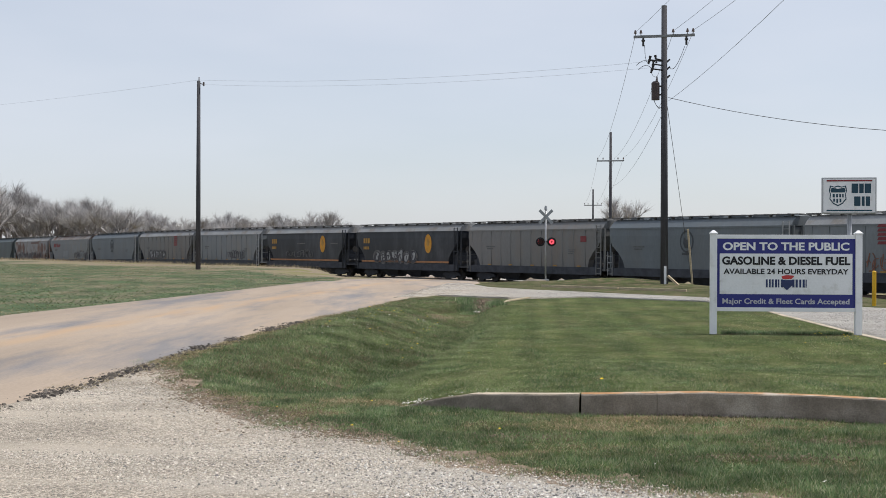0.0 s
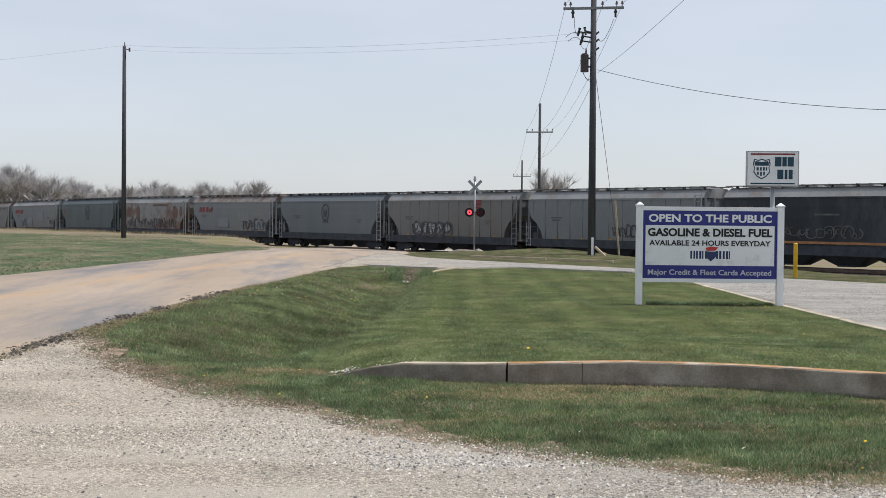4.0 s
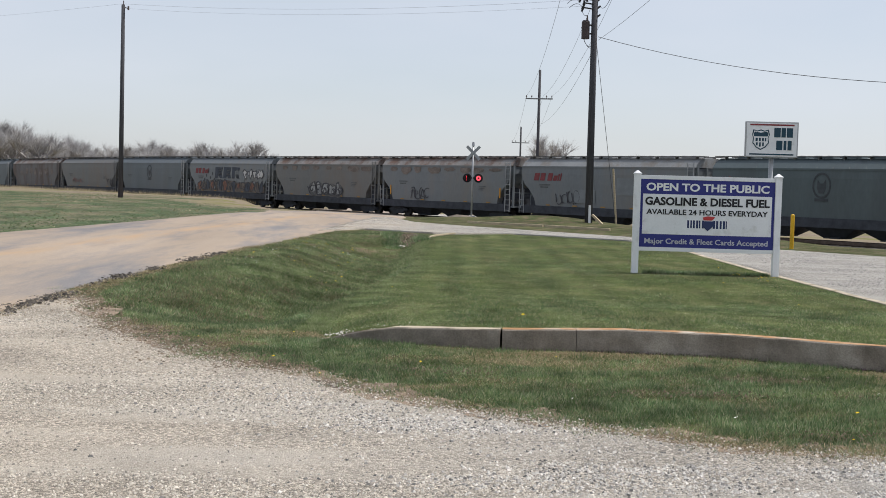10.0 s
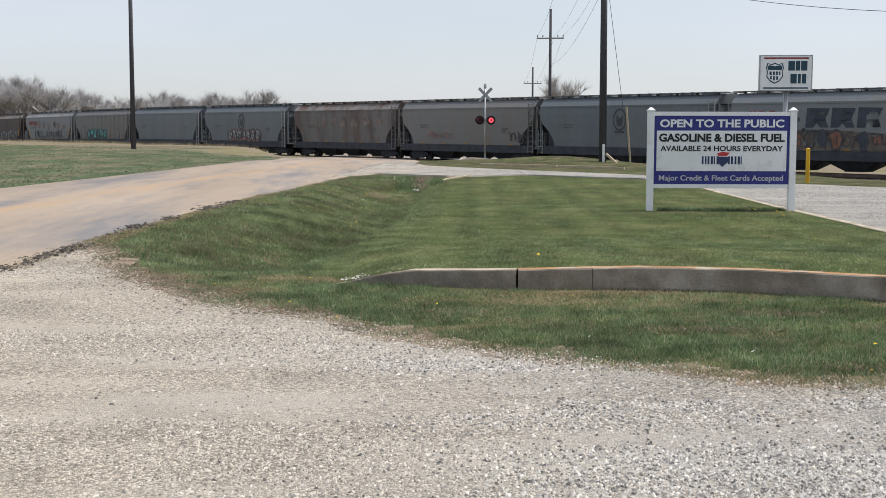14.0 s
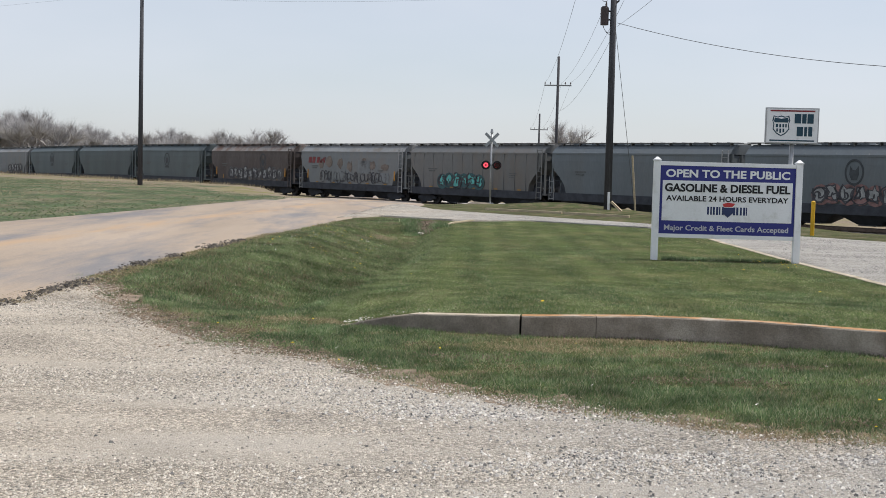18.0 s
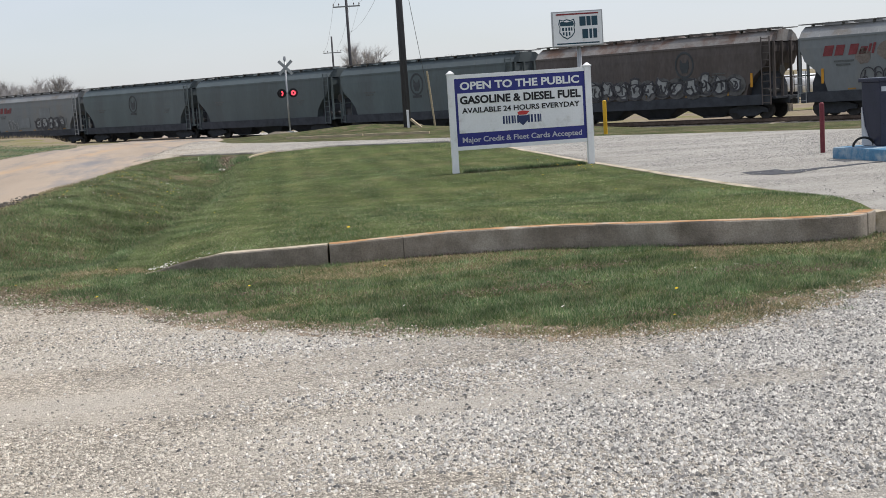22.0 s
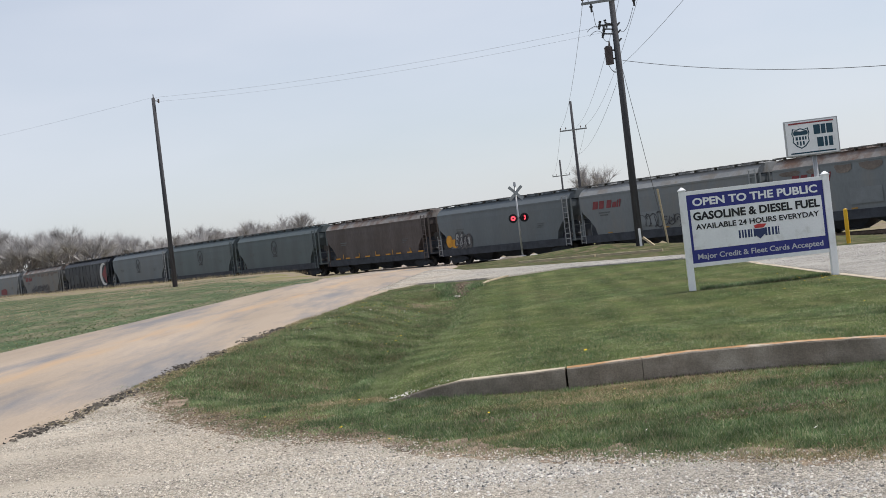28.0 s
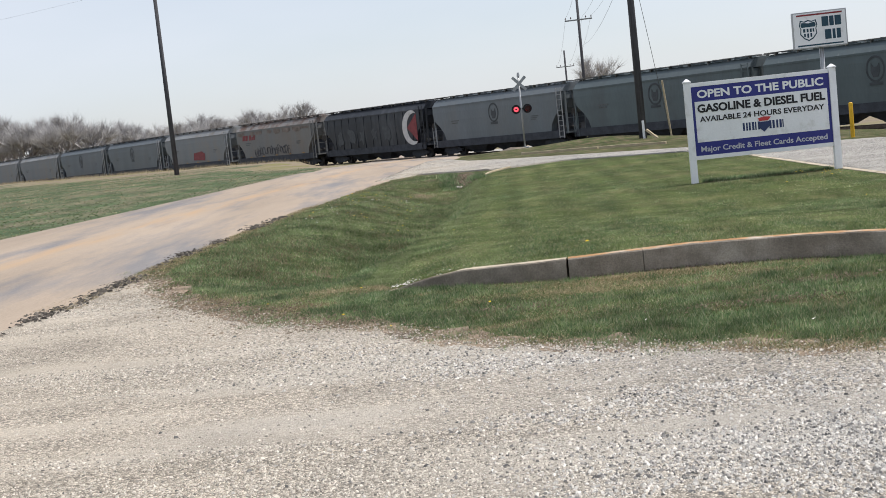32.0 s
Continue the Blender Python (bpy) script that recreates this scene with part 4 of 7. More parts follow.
    if "bubble" in extras:
        tone, x0, x1 = extras["bubble"]
        fill, line, cloud = bubble_letters(rng, x0, x1, 1.42, 2.45)
        mark("graffiti_cloud", c, cloud, M[{"pink": "paint_rose", "teal": "paint_deep", "pale": "mark_dim"}[tone]], "darker sprayed cloud behind the letters", "stuff")
        for f_ in fill:
            mark("graffiti_letter", c, [f_], M["paint_teal" if tone == "teal" else "paint_pale"], "teal sprayed letter" if tone == "teal" else "pale sprayed letter", lift=0.012)
        mark("graffiti_outline", c, line + scrawl(rng, x0, x1, 1.45, 2.4, len(fill)), M["paint_dark"], "dark outlines of the sprayed letters", "stuff", lift=0.024)
    if "red_spot" in extras:
        mark("placard", c, [rect(5.6, 3.1, 0.62, 0.42)], M["mark_red"], "small faded red placard")
    if "red_bar" in extras:
        mark("red_band", c, [rect(0.2, 3.68, 3.5, 0.2)], M["rust_dark"], "dark red band under the eave")
    if "pink_tag" in extras:
        mark("graffiti", c, scrawl(rng, -7.2, -6.3, 2.6, 3.7, 3), M["paint_rose"], "rose sprayed tag", "stuff")
    if "block" in extras:
        marks("patch", c, [rect(extras["block"] + 0.7 * i, 1.7, 0.5, 0.5) for i in range(2)], M["mark_faint"], "dull dark square patch")
    if "top_rust" in extras:
        for i in range(8):
            x = -6.4 + 1.8 * i + rng.uniform(-0.3, 0.3)
            pts = [(px, min(3.92, pz)) for px, pz in ellipse(x, 3.78, rng.uniform(0.4, 0.85), rng.uniform(0.12, 0.42), 13)]
            mark("rust_patch", c, [[(px + rng.uniform(-0.06, 0.06), pz - rng.uniform(0, 0.08)) for px, pz in pts]], M["rust_faded"], "faded rust-brown patch")
    if "red_scrawl" in extras:
        mark("graffiti", c, scrawl(rng, *extras["red_scrawl"], 1.75, 2.3, 4), M["paint_rose"], "faded rose sprayed tag", "stuff")
    if "rust_tag" in extras:
        mark("graffiti", c, scrawl(rng, -4.1, -1.5, 1.5, 2.2, 5) + scrawl(rng, 0.8, 3.5, 1.5, 2.2, 5), M["paint_rose"], "faded rose sprayed letters", "stuff")
    if "orange_tag" in extras:
        marks("graffiti", c, [ellipse(-6.4, 1.9, 0.42, 0.5, 12), ellipse(-5.7, 1.7, 0.5, 0.36, 12)], M["orange_mark"], "orange sprayed blot")
    if "end_strip" in extras:
        marks("reflector", c, [rect(x, 1.7, 0.14, 0.75) for x in (-6.6, 6.6)], M["orange_mark"], "upright yellow reflective strip")
    if "yellow_sill" in extras:
        marks("reflector", c, [rect(-6.4 + 1.6 * i, 1.34, 0.7, 0.11) for i in range(9)], M["orange_mark"], "yellow reflective strip on the sill")
    if extras.get("patches") == 2:
        for x, w, h in ((-5.6, 1.5, 1.2), (-3.4, 1.0, 1.5), (5.3, 1.3, 1.4), (6.6, 0.6, 1.0)):
            blot = [(x + (px - x) * rng.uniform(0.7, 1.15), pz + rng.uniform(-0.25, 0.12)) for px, pz in ellipse(x, 3.1, w / 2, h / 2, 16)]
            mark("rust_patch", c, [blot], M["rust_dark"], "ragged red-brown rust patch")
    elif "patches" in extras:
        marks("rust_patch", c, [[(x + rng.uniform(0.85, 1.1) * (a_ - x), z + rng.uniform(0.6, 1.2) * (b_ - z)) for a_, b_ in ellipse(x, z, rng.uniform(0.4, 0.6), rng.uniform(0.3, 0.6), 13)]
                                     for x, z in [(-4.6 + 1.65 * i + rng.uniform(-0.25, 0.25), 3.0 + rng.uniform(-0.3, 0.15)) for i in range(7)]], M["rust_faded"], "faded rust-brown patch")
    if "redbox" in extras:
        mark("graffiti", c, [[(-0.7, 1.6), (2.0, 1.5), (2.2, 2.2), (1.4, 2.5), (-0.5, 2.35)]], M["mark_red"], "dark red sprayed block")
    if "redlogo" in extras:
        x = extras["redlogo"]
        marks("emblem_stripe", c, [rect(x, 2.9 + i * 0.24, 0.85, 0.17, 0.1) for i in range(5)], M["mark_red"], "red emblem stripe")
    if kind in ("rust", "light", "tan", "streak"):
        marks("reflector", c, [rect(x, 1.33, 0.10 if kind == "rust" else 0.42, 0.42 if kind == "rust" else 0.08) for x in (-5.2, -2.6, 0.0, 2.6, 5.2)], M["gold_mark"], "small yellow reflective strip")
    if "mural" in extras:
        mark("mural_ground", c, [[(-6.2, 1.36), (6.9, 1.36), (6.9, 1.9), (4.6, 2.3), (2.8, 2.25), (0.2, 2.42), (-2.6, 2.5), (-4.2, 2.2), (-6.2, 1.7)]], M["paint_brown"], "brown painted ground of a mural")
        marks("mural_letter", c, [[(x, 2.6), (x + 0.5, 2.6), (x + 0.75, 2.85), (x + 1.0, 2.6), (x + 1.5, 2.62), (x + 1.3, 3.1), (x + 1.55, 3.66), (x + 0.1, 3.7)] for x in (-2.5, -0.85, 0.8)], M["paint_slate"], "big slate-blue block letter")
        marks("mural_cut", c, [rect(-1.9 + 1.65 * i, 2.9, 0.7, 0.16, 0.02) for i in range(3)] + [rect(-1.75 + 1.65 * i, 3.3, 0.5, 0.14, 0.02) for i in range(3)], M["patch_paint"], "pale cut in the block letter")
        fill, line, cloud = bubble_letters(rng, 2.9, 6.6, 2.6, 3.5)
        for f_ in fill:
            mark("graffiti_letter", c, [f_], M["mark_white"], "white sprayed letter", lift=0.012)
        mark("graffiti_outline", c, line, M["paint_dark"], "dark outlines of the sprayed letters", "stuff", lift=0.024)
        fill, line, cloud = bubble_letters(rng, -6.0, 6.8, 1.42, 2.35)
        for k, f_ in enumerate(fill):
            mark("mural_shape", c, [f_], M[("paint_rust", "paint_brown", "paint_slate")[k % 3]], "rust and slate painted letter shape", lift=0.012)
        mark("graffiti_outline", c, line, M["paint_dark"], "dark outlines of the mural's lower letters", "stuff", lift=0.024)
        marks("mural_spot", c, [ellipse(-4.6 + 0.4 * i, 2.45 + 0.2 * ((i * 2) % 5), 0.12, 0.15, 10) for i in range(6)], M["mark_dark"], "dark painted spot")
    for key, mname in (("gd", "paint_dark"), ("gp", "paint_pale"), ("gt", "paint_teal"), ("gr", "paint_rust")):
        if key in extras:
            x0, x1 = extras[key]
            mark("graffiti", c, scrawl(rng, x0, x1, 1.45, 2.45, max(4, int((x1 - x0) / 0.5))), M[mname], "sprayed graffiti along the side", "stuff")
    return c


# the train, from its front: place of the gap behind each car at the start, kind, roof, details
GAPS = [138.1, 121.3, 104.3, 87.5, 70.5, 54.3, 37.8, 20.4, 2.8, -14.0, -30.6, -46.9, -64.2, -81.1, -98.1, -115.0, -131.5, -147.8, -164.7, -181.3, -197.1, -214.1, -231.2, -247.6,
        -264.2, -280.8, -298.6, -315.7, -332.2, -348.9, -365.6, -381.8, -398.2, -415.3, -431.7, -449.7, -466.5, -483.0, -500.0, -516.7, -534.8, -551.9, -568.9, -585.9, -602.9, -619.9, -636.9, -653.9]
CARS = [
    ("light", "rusty", {"ribs": 1}), ("blue", "body", {"emblem": -0.2}), ("tan", "grey", {}), ("light", "grey", {"ribs": 1, "gr": (-3.5, 1.5), "redlogo": -2.8}), ("steel", "body", {"emblem": -0.5}),
    ("tan", "body", {"ribs": 1, "red_spot": 1}), ("black", "grey", {"ellipse": 1, "bubble": ("pale", -4.8, 1.8)}), ("black", "grey", {"ellipse": 2}), ("light", "grey", {"ribs": 1, "gd": (0.5, 4.5)}),
    ("tan", "grey", {"ribs": 1, "bubble": ("pale", -4.2, 0.4), "redlogo": 2.9}), ("steel", "body", {"emblem": -0.4}), ("light", "rusty", {"name": 1, "gd": (2.3, 7.0), "panel": 1}),
    ("white", "grey", {"gd": (-6.0, 5.5), "red_bar": 1, "patches": 2}),
    ("teal", "body", {"emblem": -0.1, "pink_tag": 1}), ("light", "grey", {"name": 1, "gd": (-4.2, -2.0), "block": 5.2, "panel": 1}), ("light", "rusty", {"gd": (-3.9, -1.5), "top_rust": 1, "end_strip": 1}),
    ("tan", "rusty", {"bubble": ("pale", -2.0, 2.9), "top_rust": 1}), ("light", "body", {"name": 1, "mural": 1, "panel": 1}), ("steel", "body", {"emblem": -0.1}),
    ("tan", "body", {"red_scrawl": (-4.3, -1.3), "gd": (5.4, 7.2)}), ("streak", "rusty", {"patches": 1}), ("steel", "body", {"emblem": -0.3, "bubble": ("pink", -2.9, 3.2)}),
    ("steel", "body", {}), ("tan", "body", {"ribs": 1, "bubble": ("teal", -4.1, 1.4)}), ("light", "grey", {"name": 1, "patches": 1, "gd": (-4.4, 5.5), "end_strip": 1, "panel": 1}),
    ("rust", "rusty", {"emblem": 2.6, "bubble": ("pale", -3.9, 6.2), "end_strip": 1}),
    ("teal", "body", {"emblem": -0.4}), ("teal", "body", {}), ("teal", "body", {"emblem": -0.1}), ("light", "grey", {"name": 1, "bubble": ("pale", 0.7, 5.6), "gp": (-4.4, -2.2), "panel": 1}),
    ("steel", "body", {"emblem": -0.2, "rust_tag": 1}), ("light", "rusty", {"name": 1, "gd": (2.7, 5.0), "top_rust": 1, "panel": 1}), ("light", "grey", {"name": 1, "gd": (-2.2, 4.6), "panel": 1}),
    ("steel", "body", {"bubble": ("pale", -5.6, -3.6), "orange_tag": 1}), ("rust", "rusty", {"yellow_sill": 1}),
    ("teal", "body", {"emblem": -0.2}), ("teal", "body", {"emblem": 0.0}), ("steel", "body", {"emblem": 0.0}), ("black", "body", {"crescent": 1, "ribs": 1, "gray_tags": 1}),
    ("tan", "rusty", {"name": 1, "gd": (-4.0, 3.0), "top_rust": 1}),
    ("light", "grey", {"redbox": 1}), ("steel", "body", {"emblem": -0.3}), ("steel", "body", {"emblem": -0.3}), ("light", "grey", {}), ("light", "grey", {"name": 1}), ("blue", "body", {"emblem": -0.3}), ("tan", "grey", {"ribs": 1})]
TRAIN = []
for i, (kind, roof, extras) in enumerate(CARS):
    TRAIN.append((hopper_car(kind, roof, extras, 100 + i), (GAPS[i] + GAPS[i + 1]) / 2))
SPEED = 16.75


# ---------------- signboard on the lawn ----------------
def text_mesh(name, body, size, parent, material, m, bold=0.0, width=None, label=""):
    cu = bpy.data.curves.new(name, "FONT")
    cu.body, cu.size = body, size
    cu.extrude, cu.offset, cu.resolution_u = 0.0015, bold, 3
    tmp = bpy.data.objects.new(name, cu)
    me = bpy.data.meshes.new_from_object(tmp)
    bpy.data.objects.remove(tmp)
    bpy.data.curves.remove(cu)
    me.materials.clear()
    me.materials.append(material)
    ob = new(name, me)
    ob.parent = parent
    xs = [v.co.x for v in me.vertices]
    k = width / (max(xs) - min(xs)) if width else 1.0
    ob.matrix_local = m @ Matrix.Diagonal((k, 1, 1, 1)) @ Matrix.Translation((-(max(xs) + min(xs)) / 2, -0.36 * size, 0))
    if label:
        ob["label"] = label
    return ob


def text_span(body, size, bold):
    """Left and right end of a line of words that begins at zero."""
    cu = bpy.data.curves.new("span", "FONT")
    cu.body, cu.size, cu.offset, cu.resolution_u = body, size, bold, 1
    tmp = bpy.data.objects.new("span", cu)
    me = bpy.data.meshes.new_from_object(tmp)
    xs = [v.co.x for v in me.vertices]
    bpy.data.objects.remove(tmp)
    bpy.data.curves.remove(cu)
    bpy.data.meshes.remove(me)
    return min(xs), max(xs)


def face_text(sign, body, x, z, size, width, material, bold, y=-0.034):
    """A line of print, word by word."""
    words = body.split(" ")
    lo, hi = text_span(body, size, bold)
    k = width / (hi - lo)
    for i, word in enumerate(words):
        right = text_span(" ".join(words[:i + 1]), size, bold)[1]
        w = text_span(word, size, bold)
        mid = right - (w[1] - w[0]) / 2
        text_mesh("lettering", word, size, sign, material, pose(x + (mid - (lo + hi) / 2) * k, y, z, 90), bold, (w[1] - w[0]) * k, "printed word")


def signboard():
    z0 = land(5.05, 23.6)
    c = empty("signboard", pose(6.44, 23.61, -0.03, 0, 0, -4.1), "white and navy signboard on two white posts in the lawn", "sign")
    W = 1.282
    for sx in (-1, 1):
        bm = B()
        box(bm, sx * 1.341 - 0.062, sx * 1.341 + 0.062, -0.062, 0.062, -0.3, 1.93, bevel=0.008)
        p = part("post", bm, M["white"], c)
        bm = B()
        box(bm, sx * 1.341 - 0.075, sx * 1.341 + 0.075, -0.075, 0.075, 1.93, 1.955, bevel=0.006)
        bmesh.ops.create_cone(bm, cap_ends=True, segments=4, radius1=0.095, radius2=0.02, depth=0.05, matrix=Matrix.Translation((sx * 1.341, 0, 1.98)) @ Matrix.Rotation(radians(45), 4, "Z"))
        part("cap", bm, M["white"], p)
    for z, h in ((1.845, 0.075), (0.475, 0.075)):
        bm = B()
        box(bm, -W, W, -0.03, 0.03, z, z + h, bevel=0.005)
        part("rail", bm, M["white"], c)
    bm = B()
    box(bm, -W, W, -0.022, 0.022, 0.55, 1.845)
    part("panel", bm, M["navy"], c, "navy panel")
    bm = B()
    box(bm, -W + 0.055, W - 0.055, -0.028, -0.018, 0.80, 1.565)
    part("white_field", bm, M["white"], c, "white centre field")
    face_text(c, "OPEN TO THE PUBLIC", 0, 1.705, 0.200, 2.34, M["white"], 0.0065, -0.026)
    face_text(c, "GASOLINE & DIESEL FUEL", 0, 1.435, 0.205, 2.37, M["black"], 0.0075)
    face_text(c, "AVAILABLE 24 HOURS EVERYDAY", 0, 1.232, 0.140, 2.31, M["black"], 0.003)
    face_text(c, "Major Credit & Fleet Cards Accepted", 0, 0.672, 0.142, 2.35, M["pale_print"], 0.0025, -0.026)
    for x, w in ((-0.37, 0.035), (-0.31, 0.03), (-0.26, 0.035), (-0.20, 0.04), (-0.145, 0.025), (-0.09, 0.035), (0.12, 0.04), (0.18, 0.04), (0.25, 0.035), (0.31, 0.04), (0.365, 0.02)):
        bm = B()
        prism(bm, rect(x, 0.93, w, 0.15), -0.032, -0.024)
        part("brand_block", bm, M["print_blue"], c, "dark blue letter block")
    bm = B()
    prism(bm, [(-0.08, 0.97), (0.02, 0.88), (0.12, 0.97), (0.12, 1.07), (-0.08, 1.07)], -0.036, -0.024)
    part("brand_shield", bm, M["print_blue"], c, "small blue shield")
    bm = B()
    prism(bm, [(-0.06, 1.085), (0.10, 1.085), (0.16, 1.15), (0.02, 1.165), (-0.08, 1.14)], -0.037, -0.024)
    part("brand_crest", bm, M["print_red"], c, "small red crest")
    for z in (1.35, 1.12):
        bm = B()
        box(bm, 1.403, 1.415, -0.02, 0.02, z, z + 0.06)
        part("bracket", bm, M["darkmetal"], c, "dark bolt plate")


signboard()


def brand_sign():
    """Tall shop sign on one post behind the lawn."""
    x, y = 13.25, 41.0
    c = empty("pole_sign", pose(x, y, land(x, y), 0, 0, -8), "white shop sign with shield emblem on a tall steel post", "sign")
    g = 1.6 - land(x, y)
    zb, zt = g + 1.20, g + 2.38
    bm = B()
    tube(bm, (0.03, 0.05, -0.3), (0.03, 0.05, zb + 0.05), 0.075, seg=14)
    part("post", bm, M["galv"], c, smooth=True)
    bm = B()
    box(bm, -0.86, 0.86, -0.08, 0.08, zb, zt, bevel=0.015)
    part("cabinet", bm, M["galv"], c)
    bm = B()
    box(bm, -0.82, 0.82, -0.09, -0.075, zb + 0.04, zt - 0.04)
    part("face", bm, M["white"], c)
    bm = B()
    prism(bm, rect(-0.72, zt - 0.13, 1.44, 0.05), -0.096, -0.088)
    part("stripe", bm, M["print_maroon"], c, "maroon stripe")
    bm = B()
    prism(bm, rect(-0.72, zb + 0.08, 1.44, 0.045), -0.096, -0.088)
    part("stripe", bm, M["print_teal"], c, "dark stripe")
    # shield with two bands
    sx, sz = -0.36, (zb + zt) / 2
    for name, k, mt, y1 in (("shield_border", 1.0, M["print_teal"], -0.096), ("shield", 0.88, M["white"], -0.100)):
        bm = B()
        pts = [(-0.29, 0.16), (-0.25, 0.33), (-0.12, 0.29), (0, 0.33), (0.12, 0.29), (0.25, 0.33), (0.29, 0.16), (0.25, 0.05), (0.27, -0.12), (0.15, -0.27), (0, -0.35), (-0.15, -0.27), (-0.27, -0.12), (-0.25, 0.05)]
        prism(bm, [(sx + a_ * k, sz + b_ * k) for a_, b_ in pts], y1, -0.088)
        part(name, bm, mt, c)
    bm = B()
    prism(bm, [(sx - 0.22, sz + 0.10), (sx + 0.22, sz + 0.10), (sx + 0.24, sz + 0.17), (sx + 0.2, sz + 0.26), (sx, sz + 0.22), (sx - 0.2, sz + 0.26), (sx - 0.24, sz + 0.17)], -0.104, -0.098)
    part("shield_band", bm, M["print_teal"], c, "dark upper band of the shield")
    for dx, z, w, h in ((-0.17, -0.06, 0.07, 0.11), (-0.06, -0.06, 0.06, 0.11), (0.04, -0.06, 0.06, 0.11), (0.13, -0.06, 0.05, 0.11), (-0.15, -0.20, 0.055, 0.10), (-0.05, -0.24, 0.055, 0.14), (0.05, -0.22, 0.055, 0.12)):
        bm = B()
        prism(bm, rect(sx + dx, sz + z, w, h), -0.104, -0.098)
        part("shield_bar", bm, M["print_teal"], c, "dark bar of the shield")
    for z, ws in ((0.08, ((0.03, 0.21), (0.27, 0.14), (0.44, 0.2))), (-0.34, ((0.11, 0.2), (0.35, 0.09), (0.48, 0.13)))):
        for dx, w in ws:
            bm = B()
            prism(bm, rect(0.04 + dx, sz + z, w, 0.31), -0.096, -0.088)
            part("brand_block", bm, M["print_teal"], c, "dark letter block")


brand_sign()


# ---------------- kerb ----------------
def offset_line(pts, d):
    out = []
    for i, (x, y) in enumerate(pts):
        x0, y0 = pts[max(0, i - 1)]
        x1, y1 = pts[min(len(pts) - 1, i + 1)]
        l = math.hypot(x1 - x0, y1 - y0)
        out.append((x - (y1 - y0) / l * d, y + (x1 - x0) / l * d))
    return out


def smooth_line(pts, n=6):
    out = []
    for i in range(len(pts) - 1):
        p = [Vector(pts[max(0, min(len(pts) - 1, i + k))]) for k in (-1, 0, 1, 2)]
        for j in range(n):
            t = j / n
            v = 0.5 * ((2 * p[1]) + (p[2] - p[0]) * t + (2 * p[0] - 5 * p[1] + 4 * p[2] - p[3]) * t * t + (3 * p[1] - p[0] - 3 * p[2] + p[3]) * t ** 3)
            out.append((v.x, v.y))
    out.append(tuple(pts[-1]))
    return out


def kerb():
    line = smooth_line(KERB, 8)
    c = empty("kerb", pose(0, 0, 0), "grey concrete kerb with rust-stained top and open joints, round the lawn", "kerb")
    cuts = [0.0, 1.33, 2.05, 6.24, 99]
    for a_, b_ in zip(cuts, cuts[1:]):
        seg = [p for p in line if (a_ - 0.02 if a_ > 0 else -9) <= p[0] <= b_ + 0.02]
        if len(seg) < 2:
            continue
        # leave an open joint
        p, q = Vector(seg[-2]), Vector(seg[-1])
        seg[-1] = tuple(q + (p - q).normalized() * (0.022 if b_ < 1.5 or 6 < b_ < 7 else 0.006))
        bm = B()
        inn = offset_line(seg, 0.16)
        prev = None
        for (x0, y0), (x1, y1) in zip(seg, inn):
            h = kerb_rise(x0) + 0.005
            w = 0.006 * noise.noise(Vector((x0 * 3, y0 * 3, 0)))
            row = [bm.verts.new(v) for v in ((x0, y0, -0.25), (x0 + w, y0 + w, h - 0.012), (x0 * 0.94 + x1 * 0.06, y0 * 0.94 + y1 * 0.06, h + w), (x1, y1, h), (x1, y1, -0.25))]
            if prev:
                for k in range(4):
                    f = bm.faces.new((prev[k], row[k], row[k + 1], prev[k + 1]))
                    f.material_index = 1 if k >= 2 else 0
            else:
                bm.faces.new(row)
            prev = row
        bm.faces.new(prev[::-1])
        bmesh.ops.recalc_face_normals(bm, faces=bm.faces)
        # the first stone's sunlit top is put in as paler concrete
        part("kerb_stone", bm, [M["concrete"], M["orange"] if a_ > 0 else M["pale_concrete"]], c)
    c2 = empty("lot_edging", pose(0, 0, 0), "narrow pale concrete edging between lawn and gravel", "edging")
    ln = smooth_line(LOT_EDGE, 5)
    for i in range(0, len(ln) - 1, 5):
        seg = ln[i:i + 6]
        bm = B()
        inn = offset_line(seg, -0.10)
        prev = None
        for (x0, y0), (x1, y1) in zip(seg, inn):
            h = land(x0, y0) + 0.024 + 0.17 * sm(12.5, 10.9, y0) + 0.012 * noise.noise(Vector((x0 * 2, y0 * 2, 0)))
            row = [bm.verts.new(v) for v in ((x0, y0, -0.2), (x0, y0, h), (x1, y1, h + 0.01), (x1, y1, -0.2))]
            if prev:
                for k in range(3):
                    bm.faces.new((prev[k], row[k], row[k + 1], prev[k + 1]))
            else:
                bm.faces.new(row)
            prev = row
        bm.faces.new(prev[::-1])
        bmesh.ops.recalc_face_normals(bm, faces=bm.faces)
        part("edging_stone", bm, M["pale_concrete"], c2)


kerb()


# ---------------- poles and wires ----------------
def crossarm(parent, z, half, rz, mt, pins):
    m_ = pose(0, 0, 0, 0, 0, rz)
    bm = B()
    box(bm, -half, half, -0.19, -0.09, z - 0.06, z + 0.06, m=m_, bevel=0.01)
    arm = part("crossarm", bm, mt, parent, "weathered grey crossarm")
    for x in pins:
        bm = B()
        p = m_ @ Vector((x, -0.14, z + 0.06))
        tube(bm, p, p + Vector((0, 0, 0.10)), 0.02, seg=6)
        tube(bm, p + Vector((0, 0, 0.10)), p + Vector((0, 0, 0.17)), 0.075, 0.055, seg=10)
        tube(bm, p + Vector((0, 0, 0.17)), p + Vector((0, 0, 0.26)), 0.055, 0.03, seg=10)
        part("insulator", bm, M["porcelain"], arm)
    return arm


